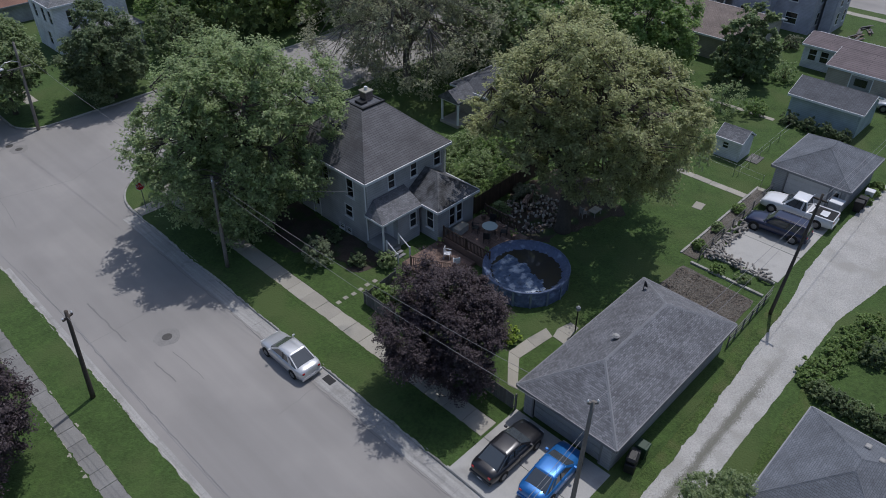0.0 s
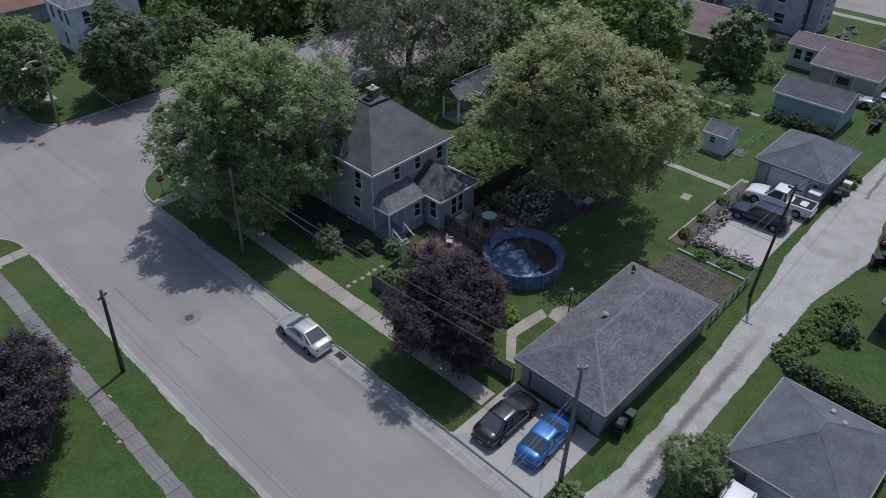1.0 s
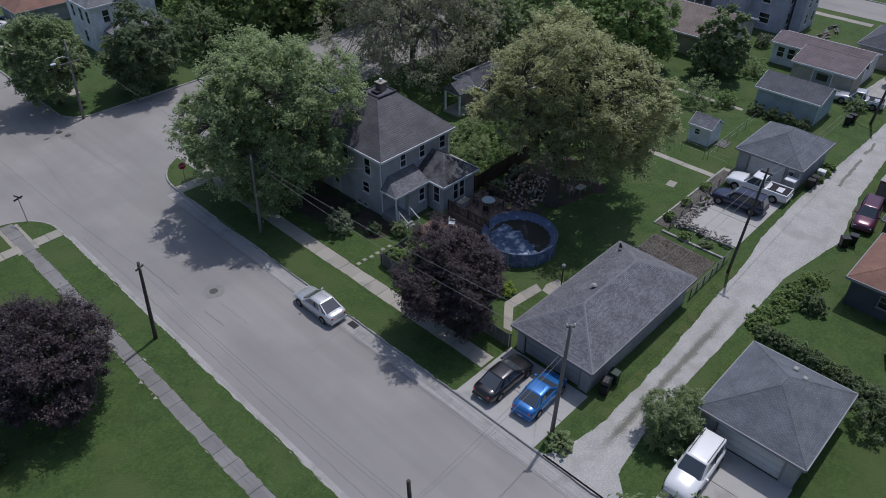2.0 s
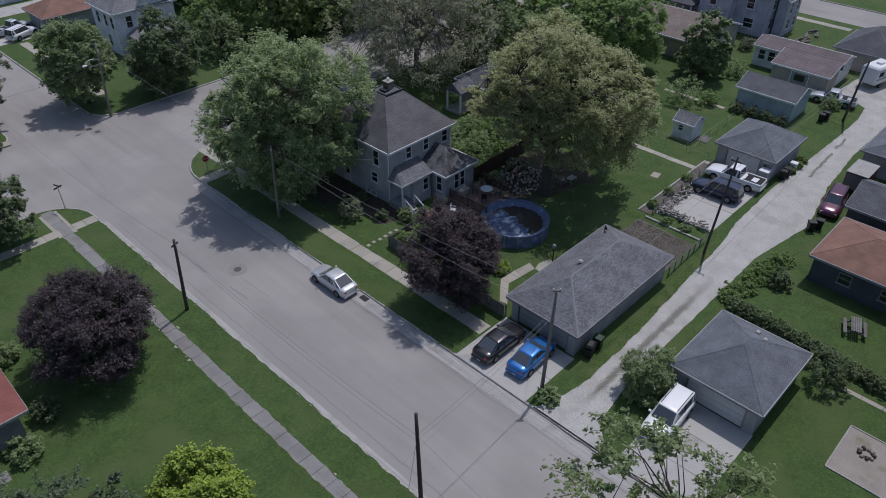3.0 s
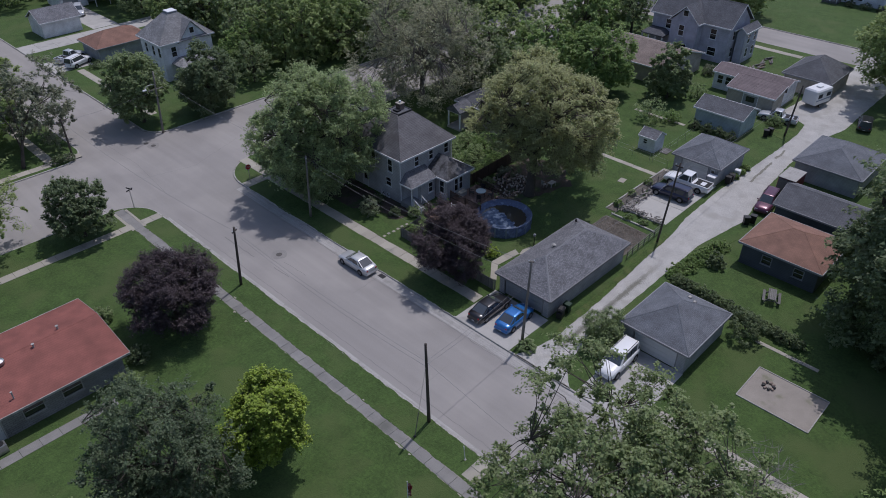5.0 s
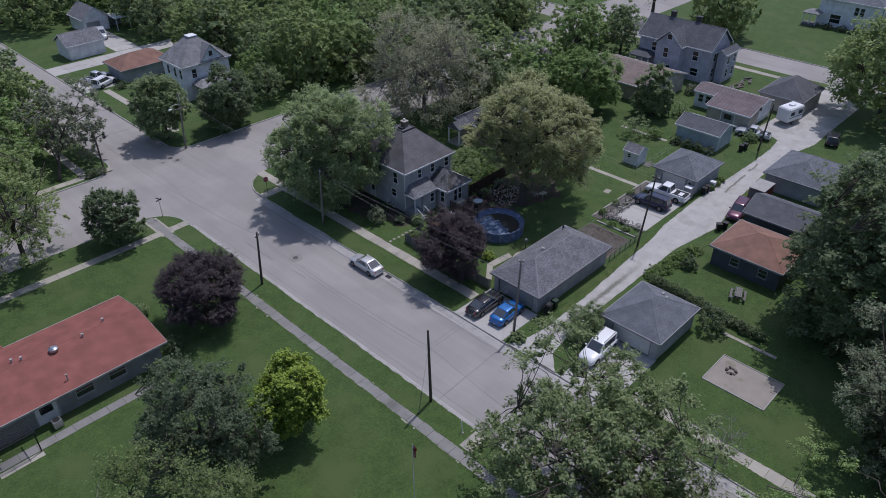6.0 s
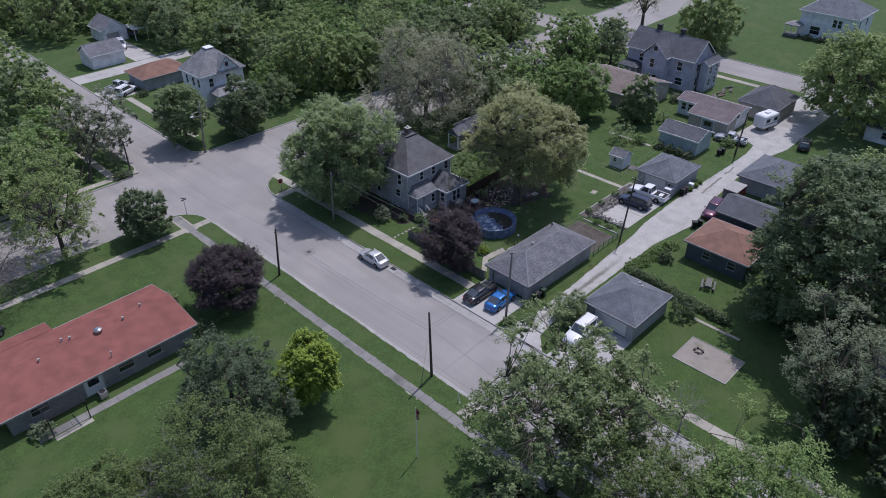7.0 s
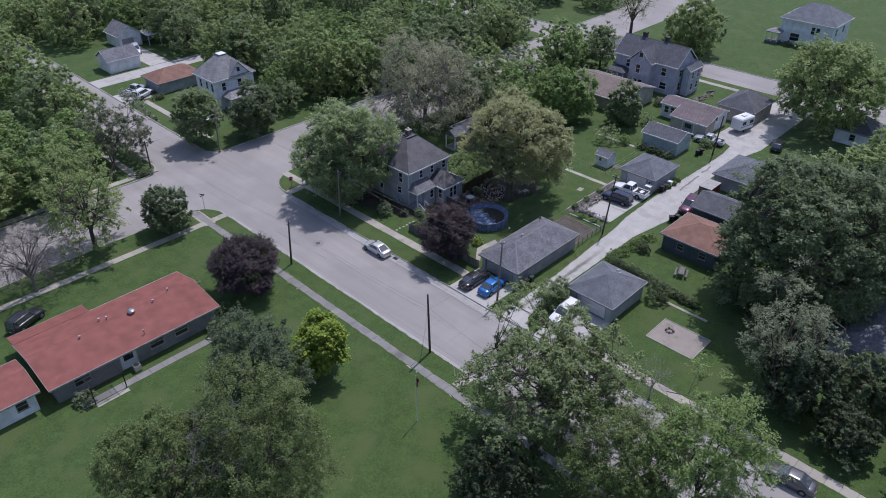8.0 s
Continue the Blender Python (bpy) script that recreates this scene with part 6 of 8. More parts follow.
# trees of the blocks beyond: a few kinds, each copied over its block
GROVE = "trees of the far blocks"
kinds = [
    tree("broadleaf_tree", "broad mid green tree in the far blocks", 34.0, 46.0, 12.5, 6.3, 6.3, 1.0, HAZEL, twigs=3, clumps=120, per=80, size=0.36, trunk=0.3, seed=41, group=GROVE, cr=0.19, shoot=12),
    tree("broadleaf_tree", "dense fresh green tree in the far blocks", 44.0, 43.5, 11.5, 6.0, 6.0, 0.8, FRESH, twigs=3, clumps=120, per=80, size=0.36, trunk=0.3, seed=42, group=GROVE, cr=0.19, shoot=12),
    tree("broadleaf_tree", "tall mid green tree in the far blocks", 53.0, 47.0, 13.0, 6.6, 6.6, 1.0, HAZEL, twigs=3, clumps=120, per=80, size=0.36, lobes=22, trunk=0.3, seed=43, group=GROVE, cr=0.19, shoot=12),
    tree("broadleaf_tree", "thin mid green tree in the far blocks", 62.0, 42.0, 12.0, 6.4, 6.4, 1.2, MID, twigs=2, clumps=120, per=80, size=0.35, trunk=0.3, seed=44, group=GROVE, cr=0.19, shoot=12, rough=0.35),
]
rng = random.Random(77)
HOUSES = [(8, 35, 41, 63), (8, 29, 40, 110), (-7, 6, 36, 140), (98, 108, -60, 60), (62, 82, -9, 14)]


def beyond(x, y):
    """Parts of the far blocks that lie behind or outside the streets in sight."""
    return x < -41 or (x < -25 and y > 44) or (x < -16 and y > 92) or y < -62 or x > 152 or (x > 118 and y > 63)


def grove(x0, x1, y0, y1, step, keep=0.9, s0=0.7, s1=1.15):
    y = y0
    while y <= y1:
        x = x0
        while x <= x1:
            px, py = x + rng.uniform(-0.35, 0.35) * step, y + rng.uniform(-0.35, 0.35) * step
            if rng.random() < keep and not beyond(px, py) and not any(a < px < b and c < py < d for a, b, c, d in HOUSES):
                k = rng.choice(kinds)
                o = copy_thing(k, pose(px, py, 0.12, 0, 0, rng.uniform(0, 360)))
                s = rng.uniform(s0, s1)
                o.scale = (s, s, s * rng.uniform(0.85, 1.1))
            x += step
        y += step


grove(30, 95, 53, 120, 11.5, 0.78, 0.6, 1.05)
grove(68, 94, 41, 50, 10)
grove(29, 60, 98, 150, 12)
grove(8, 30, 100, 160, 11)
grove(-70, -12, 52, 150, 12.0, 0.8, 0.6, 1.05)
grove(-70, -30, 38, 46, 10, 0.8)
for px, py, k, sc in ((-8.6, 57, 0, 0.85), (-8.9, 66.5, 3, 1.0), (-8.4, 76, 1, 1.0), (-9.0, 86, 2, 1.05), (-8.6, 97, 0, 1.1), (-13.5, 49, 1, 0.85), (12.5, 113, 0, 1.0), (19.5, 120, 3, 1.05), (26.0, 113.5, 1, 0.9), (9.0, 123, 2, 1.0), (30.5, 103, 0, 0.9), (29.5, 88, 3, 0.85), (28.5, 70, 2, 0.8), (27.8, 48.0, 1, 0.68), (32.0, 54.0, 3, 0.8), (35.8, 62.5, 0, 0.85), (25.0, 42.0, 3, 0.55), (33.0, 72.0, 1, 0.85)):
    o = copy_thing(kinds[k], pose(px, py, 0.12, 0, 0, 47 * py))
    o.scale = (sc, sc, sc)
grove(48, 94, 11, 18, 6.8, 0.97, 0.75, 1.0)
grove(24, 92, 39.5, 40, 8.5, 0.95, 0.75, 1.0)
grove(-62, -18, 39.0, 40, 8.5, 0.9, 0.7, 0.95)
grove(-56, -30, 17.5, 18, 9.0, 0.9, 0.55, 0.75)
tree("maple_tree", "dark rounded tree by the grey house corner", 14.6, -60.6, 7.5, 3.8, 3.8, 0.4, SHADY, clumps=90, per=220, size=0.22, trunk=0.16, seed=72, cr=0.25)
tree("holly_tree", "low dark bushy tree in the front yard", 12.4, -66.5, 5.0, 3.0, 3.0, 0.2, SHADY, clumps=80, per=180, size=0.2, trunk=0.13, seed=73, cr=0.26)
tree("maple_tree", "leafy dark tree at the grey house corner", 20.8, -66.2, 7.0, 4.0, 4.0, 0.5, DEEP, clumps=110, per=160, size=0.22, trunk=0.17, seed=74, cr=0.22)
tree("maple_tree", "low dark tree beside the grey house", 22.5, -72.0, 8.0, 4.6, 4.6, 0.5, SHADY, clumps=110, per=150, size=0.24, trunk=0.18, seed=75, cr=0.22)
tree("maple_tree", "dark leafy tree before the grey house", 14.5, -74.0, 7.5, 4.2, 4.2, 0.6, SHADY, clumps=90, per=200, size=0.24, trunk=0.18, seed=71, cr=0.25)
grove(112, 175, 42, 90, 12, 0.6)
grove(108, 170, -70, -38, 13, 0.6)
grove(52, 96, -72, -48, 10.5, 0.9)
grove(38, 48, -76, -68, 9, 0.9)
grove(-62, -44, 8, 14, 9, 0.7, 0.5, 0.8)


# ---- shrubs and hedges ----
def shrub(name, label, x, y, r, h, leaf, seed, clumps=24, per=120, size=0.15, category="shrub", group=""):
    rng2 = np.random.default_rng(seed)
    t = thing(name, label, category, pose(x, y, 0.1), group)
    c, lc, ln, sz, base, tips = crown_points(rng2, r, r, h / 2, h / 2, clumps * 2, per * 4 // 5, size * 0.66, flat=1.0, rough=0.3, cr=0.25, shoot=12)
    lc[:, 2] = np.maximum(lc[:, 2], 0.03)
    part("foliage", leaf_mesh("foliage", lc, ln, sz, leaf, seed), leaf, t)
    bm = bmesh.new()
    for p in c[:10]:
        tube(bm, [(p[0] * 0.1, p[1] * 0.1, -0.05), (p[0] * 0.5, p[1] * 0.5, p[2] * 0.6), tuple(p)], [0.03, 0.02, 0.008], 4, False)
    part("stem", bm, BARK, t)
    return t


for i, (lab, x, y, r, h, leaf) in enumerate([
    ("small rounded shrub tree beside the pavement", 11.7, -0.9, 1.25, 2.3, SAGE), ("clipped round shrub by the porch steps", 15.0, -4.9, 0.8, 1.3, MAPLE), ("dark shrub against the house wall", 13.6, -3.2, 0.7, 1.0, DEEP), ("low shrub along the house wall", 14.3, 0.4, 0.7, 0.9, DEEP),
    ("bushy shrubs behind the grey fence", 12.2, -7.6, 0.9, 1.3, FRESH), ("leafy shrub behind the fence", 13.2, -8.2, 0.9, 1.2, MAPLE), ("leafy shrub by the gate", 14.3, -7.4, 0.7, 1.0, FRESH), ("yellow-green shrub beside the yard walk", 15.3, -16.2, 0.85, 1.0, LIME),
    ("spreading shrub at the garage back", 21.6, -41.0, 1.9, 2.8, DEEP), ("arching plant at the foot of the pole", 6.75, -27.9, 0.95, 0.9, MAPLE),
    ("rounded shrub at the corner of the ranch house", -17.9, -4.8, 1.15, 1.7, DEEP), ("rounded shrub along the ranch house wall", -20.0, -7.1, 1.2, 1.5, MAPLE), ("shrub by the ranch house gable", -17.7, 2.6, 1.1, 1.6, MAPLE), ("clipped shrub by the ranch house patio", -35.8, -7.4, 1.2, 1.5, SAGE),
    ("overgrown shrub in the side yard", 27.6, 1.0, 1.7, 2.2, MAPLE), ("overgrown shrub beside the fence", 30.4, -0.4, 1.7, 2.0, MAPLE), ("leafy shrub in the side yard", 33.2, 0.6, 1.8, 2.3, FRESH), ("leafy shrub near the neighbouring porch", 30.2, 3.4, 1.6, 1.8, MAPLE), ("shrub beside the shaded fence", 33.6, -3.2, 1.5, 1.7, MAPLE), ("shrub in the shaded yard corner", 36.6, -2.0, 1.8, 2.4, DEEP),
    ("tall weeds along the shaded fence", 26.6, -3.3, 0.9, 0.8, HAZEL), ("tall weeds along the shaded fence", 28.2, -3.5, 1.0, 0.9, FRESH), ("tall weeds along the shaded fence", 29.9, -3.6, 1.0, 0.8, HAZEL), ("tall weeds along the shaded fence", 31.6, -2.6, 1.2, 1.2, FRESH), ("bushy growth in the side yard", 28.8, -1.4, 1.3, 1.5, MAPLE), ("bushy growth in the side yard", 32.4, 2.9, 1.5, 2.0, MAPLE), ("bushy growth in the side yard", 34.2, -1.0, 1.4, 1.8, FRESH),
    ("spreading shrub on the back lawn", 55.8, -10.4, 2.6, 3.4, MAPLE), ("flowering shrub beside the outbuilding", 57.6, -13.0, 1.3, 1.6, FRESH), ("dark shrub along the aqua wall", 57.9, -16.4, 0.9, 1.3, DEEP), ("dark shrub along the aqua wall", 57.9, -18.2, 0.9, 1.3, DEEP), ("dark shrub along the aqua wall", 57.9, -20.0, 0.9, 1.3, DEEP), ("dark shrub along the aqua wall", 57.9, -21.6, 0.9, 1.2, DEEP),
    ("low hosta row by the garage wall", 48.5, -27.0, 0.6, 0.7, FRESH), ("low hosta row by the garage wall", 50.0, -27.0, 0.6, 0.7, FRESH), ("low hosta row by the garage wall", 51.4, -26.9, 0.6, 0.7, FRESH),
    ("shrub at the foot of the corner pole", -6.6, 35.9 + 0.8, 0.9, 1.0, SAGE), ("low shrub at the far corner", -7.9, 36.9, 1.0, 1.0, DEEP), ("shrub in front of the rust-roofed house", 10.3, 66.0, 1.3, 1.2, DEEP), ("shrub by the alley bins", 66.5, -24.0, 1.3, 1.6, MAPLE), ("garden shrub beside the low house", 67.8, -11.5, 1.6, 2.2, MAPLE), ("blossoming shrub behind the bungalow", 77.6, -8.2, 1.3, 1.7, PALELEAF),
    ("low shrub by the rock heap", 26.0, -6.4, 0.8, 1.2, MAPLE), ("leafy shrub in the flower strip", 33.0, -20.2, 0.6, 0.7, FRESH), ("leafy shrub in the flower strip", 36.2, -20.15, 0.6, 0.7, MAPLE), ("leafy shrub in the flower strip", 39.8, -20.1, 0.6, 0.7, FRESH), ("leafy shrub between garden and pad", 31.4, -22.6, 0.6, 0.6, FRESH), ("leafy shrub between garden and pad", 31.6, -24.4, 0.6, 0.6, MAPLE),
    ("dark bush on the lawn beyond the hedge", 29.8, -34.0, 1.1, 1.5, DEEP),
    ("dark shrub before the large white house", 131.2, -11.0, 1.3, 1.3, SHADY), ("dark shrub before the large white house", 131.4, -14.0, 1.3, 1.2, DEEP), ("dark shrub before the large white house", 131.6, -17.2, 1.4, 1.3, SHADY), ("dark shrub before the large white house", 132.4, -20.0, 1.3, 1.4, DEEP),
]):
    shrub("shrub", lab, x, y, r, h, leaf, 200 + i)
shrub("shrub", "tall dense spiky green shrub at the garage corner", 11.9, -32.2, 1.95, 3.5, MID, 290, clumps=70, per=230, size=0.12)
hedge_pts = [(24.6 - 0.075 * i + 0.1 * math.sin(i * 2.1), -32.6 - i * 0.78) for i in range(17)]
for i, (x, y) in enumerate(hedge_pts):
    shrub("hedge_plant", "low clipped hedge plant between two yards", x, y, 0.72 + 0.08 * math.sin(i * 1.9), 1.05 + 0.12 * math.sin(i * 2.7), (DEEP if i % 3 else MID), 300 + i, clumps=26, per=110, size=0.12, group="hedge between the yards")
for i in range(9):
    x, y = 25.3 + i * 1.0, -31.8 - 0.1 * i + 0.25 * math.sin(i * 2.3)
    shrub("hedge_plant", "sprawling light green hedge plant by the alley", x, y, 0.95 + 0.2 * math.sin(i * 1.7), 0.85 + 0.2 * math.sin(i * 2.9), FRESH, 330 + i, clumps=24, per=120, size=0.13, group="hedge between the yards")


# ---- main house details ----
PORCHFLOOR = surface("grey_porch_boards", (0.27, 0.27, 0.27), 0.8, 0.15)
t = thing("porch", "covered corner porch with a white post and shingle roof", "porch", pose(15.5, -4.05, 0.1))
bm = bmesh.new()
v = [bm.verts.new(c) for c in ((0, 0, 3.0), (3.98, 0, 3.0), (3.98, 1.95, 3.95), (0.9, 1.95, 3.95), (0, 1.95, 3.0), (0, 0, 2.86), (3.98, 0, 2.86), (3.98, 1.95, 2.86), (0, 1.95, 2.86))]
for f in ((0, 1, 2, 3), (0, 3, 4), (5, 8, 7, 6), (0, 5, 6, 1), (1, 6, 7, 2), (0, 4, 8, 5), (2, 7, 8, 4, 3)):
    bm.faces.new([v[i] for i in f])
r = part("roof", bm, SHINGLE, t)
part("fascia", boxed((-0.03, 3.98, -0.03, -0.003, 2.83, 3.0), (-0.03, -0.003, 0, 1.95, 2.83, 3.0)), TRIM, r, "white fascia")
part("post", boxed((0.12, 0.24, 0.12, 0.24, 0.6, 2.86)), TRIM, t, "white porch post")
part("floor", boxed((0.05, 1.75, 0.05, 1.98, 0.0, 0.6)), PORCHFLOOR, t)
part("wall", cut_wall(2.22, 2.86, 0.16, [(1.25, 1.85, 1.2, 2.4)]), SIDING_BLUE, t, "", pose(1.76, 0.3, 0))
window(t, pose(1.76, 0.3, 0), 1.25, 1.85, 1.2, 2.4, TRIM)
part("wall", cut_wall(1.5, 2.86, 0.16, [(0.25, 1.15, 0.6, 2.65)]), SIDING_BLUE, t, "", pose(1.76, 1.98, 0, 0, 0, -90))
part("door", boxed((1.80, 1.85, 0.85, 1.71, 0.605, 2.64)), WHITEDOOR, t)
st = thing("porch_steps", "grey wooden porch steps with white handrails", "steps", pose(16.4, -4.05, 0.1))
for k in range(4):
    part("tread", boxed((-0.55, 0.55, -0.28 * (k + 1), -0.28 * k, 0.36 - 0.15 * k, 0.41 - 0.15 * k)), PORCHFLOOR, st)
    part("riser", boxed((-0.55, 0.55, -0.28 * k - 0.03, -0.28 * k - 0.001, max(0, 0.36 - 0.15 * k - 0.13), 0.36 - 0.15 * k - 0.002)), GREYWOOD, st)
for s in (-0.6, 0.6):
    part("handrail", piped([(s, 0.0, 1.5), (s, -1.2, 0.85)], 0.045, 6), TRIM, st, "white handrail")
    part("newel", boxed((s - 0.05, s + 0.05, -1.25, -1.15, 0, 0.95)), TRIM, st)
    part("newel", boxed((s - 0.05, s + 0.05, -0.05, 0.04, 0.6, 1.55)), TRIM, st)
ch = thing("chimney", "brick chimney with a pale cap on the flat roof top", "chimney", pose(20.25, 2.6, 9.15))
part("shaft", boxed((-0.35, 0.35, -0.35, 0.35, 0, 0.75)), coursed("red_brown_brick", (0.19, 0.145, 0.13), 0.075, 0.22, 0.25, mortar=1.5), ch)
part("cap", boxed((-0.42, 0.42, -0.42, 0.42, 0.75, 0.85), bevel=0.02), SLAB, ch)
part("flue", piped([(0, 0, 0.85), (0, 0, 1.1)], 0.13, 10), TRIM, ch)
rd = part("roof_deck", boxed((-0.95, 0.95, -0.95, 0.95, 0.0, 0.03)), SHINGLE_DARK, house, "dark flat roof top with raised edges", pose(0.1, 0.35, 9.1))
for sp in ((-1.1, 1.1, -1.1, -0.93), (-1.1, 1.1, 0.93, 1.1), (-1.1, -0.93, -0.93, 0.93), (0.93, 1.1, -0.93, 0.93)):
    part("kerb_flashing", boxed((*sp, -0.04, 0.09)), BLACKIRON, rd)
part("hatch", boxed((-0.7, -0.1, -0.5, 0.3, 0.03, 0.22), bevel=0.02), BLACKIRON, rd)
for x, y, z0, z1 in ((-4.17, -4.22, 0, 5.6), (4.17, -4.22, 0, 5.6)):
    part("downpipe", piped([(x, y, z0), (x, y, z1)], 0.05, 6), TRIM, house)
t = thing("roof_vent", "small white roof vent on the garage", "roof vent", pose(16.6, -23.0, 3.98))
part("pipe", piped([(0, 0, -0.25), (0, 0, 0.18)], 0.12, 10), STEEL, t)
part("hood", piped([(0, 0, 0.1), (0, 0, 0.2)], [0.22, 0.12], 10), GUTTER, t)
t = thing("satellite_dish", "dark satellite dish on the garage roof end", "satellite dish", pose(22.6, -21.3, 2.85))
part("mast", piped([(0, 0, -0.2), (0, 0, 0.55)], 0.03, 6), BLACKIRON, t)
part("dish", piped([(0, 0, 0.5), (0.05, -0.04, 0.51), (0.11, -0.09, 0.53)], [0.05, 0.17, 0.23], 14), BLACKIRON, t)
for x, y, z in ((18.5, -37.0, 3.7), (19.3, -36.2, 3.35)):
    t = thing("roof_vent", "small pale roof vent on the slate roof", "roof vent", pose(x, y, z))
    part("box", boxed((-0.17, 0.17, -0.14, 0.14, -0.12, 0.16), bevel=0.04), GUTTER, t)
for x, y, k in ((-24.3, -0.9, 0), (-27.0, -1.0, 1), (-30.2, 0.3, 0), (-29.5, -0.1, 0), (-22.0, 0.0, 0), (-33.0, -1.2, 0), (-27.5, -4.9, 2)):
    zz = 3.6 - abs(y + 0.5) * 0.17
    t = thing("roof_vent", ("round turbine vent on the red roof" if k == 1 else "small pale vent pipe on the red roof"), "roof vent", pose(x, y, zz))
    if k == 1:
        part("turbine", piped([(0, 0, -0.1), (0, 0, 0.12), (0, 0, 0.35), (0, 0, 0.5)], [0.25, 0.42, 0.42, 0.2], 14), STEEL, t)
    else:
        part("pipe", piped([(0, 0, -0.2), (0, 0, 0.32 if k == 0 else 0.7)], 0.08 if k == 0 else 0.06, 8), GUTTER, t)
        part("cap", piped([(0, 0, 0.3 if k == 0 else 0.68), (0, 0, 0.36 if k == 0 else 0.74)], 0.13 if k == 0 else 0.09, 10), GUTTER, t)
for cx_, cy_ in ((87.5, 2.4), (87.6, -2.6)):
    t = thing("chimney", "short dark brick chimney on the lavender house", "chimney", pose(cx_, cy_, 8.6))
    part("shaft", boxed((-0.4, 0.4, -0.4, 0.4, 0, 1.5)), coursed("sooty_brick", (0.07, 0.06, 0.06), 0.075, 0.22, 0.2), t)
    part("cap", boxed((-0.48, 0.48, -0.48, 0.48, 1.5, 1.62), bevel=0.02), BLACKIRON, t)
random.seed(31)
for k in range(7):
    t = thing("lumber_stack", "loose stack of weathered boards behind the house", "lumber", pose(83.5 + 1.25 * k, -12.6 + 0.5 * math.sin(k * 2.2), 0.12, 0, 0, 25 * math.sin(k * 1.7)), "stacks of boards in the yard")
    for i in range(6):
        part("board", boxed((-0.9, 0.9, -0.09, 0.09, 0, 0.045)), GREYWOOD if i % 3 else REDWOOD, t, "", pose(random.uniform(-0.2, 0.2), random.uniform(-0.25, 0.25), 0.06 * i, 0, 0, random.uniform(-12, 12)))
# the north eave of the ranch house steps out at its west end
t = thing("ranch_wing", "red-roofed step of the ranch house with brick walls", "house wing", pose(-34.2, 4.0, 0.1))
bm = bmesh.new()
pr = [[bm.verts.new((x, y, z)) for y, z in ((-0.02, 2.64), (2.45, 2.14), (2.45, 2.0), (-0.02, 2.5))] for x in (-4.25, 4.25)]
bm.faces.new(pr[0])
bm.faces.new(pr[1][::-1])
for i in range(4):
    bm.faces.new((pr[0][i], pr[1][i], pr[1][(i + 1) % 4], pr[0][(i + 1) % 4]))
rf = part("roof", bm, SHINGLE_RED, t)
part("fascia", boxed((-4.28, 4.28, 2.453, 2.49, 1.97, 2.15)), GUTTER, rf)
part("bargeboard", boxed((4.253, 4.285, 0.1, 2.45, 2.0, 2.12)), GUTTER, rf)
part("wall", cut_wall(7.6, 1.98, 0.18, [(2.6, 4.0, 0.9, 1.7)]), BLOCK, t, "", pose(3.8, 1.9, 0, 0, 0, 180))
part("end_wall", boxed((3.62, 3.8, -0.5, 1.71, 0, 2.1)), BLOCK, t)
part("end_wall", boxed((-3.8, -3.62, -0.5, 1.71, 0, 2.1)), BLOCK, t)
window(t, pose(3.8, 1.9, 0, 0, 0, 180), 2.6, 4.0, 0.9, 1.7, TRIM)


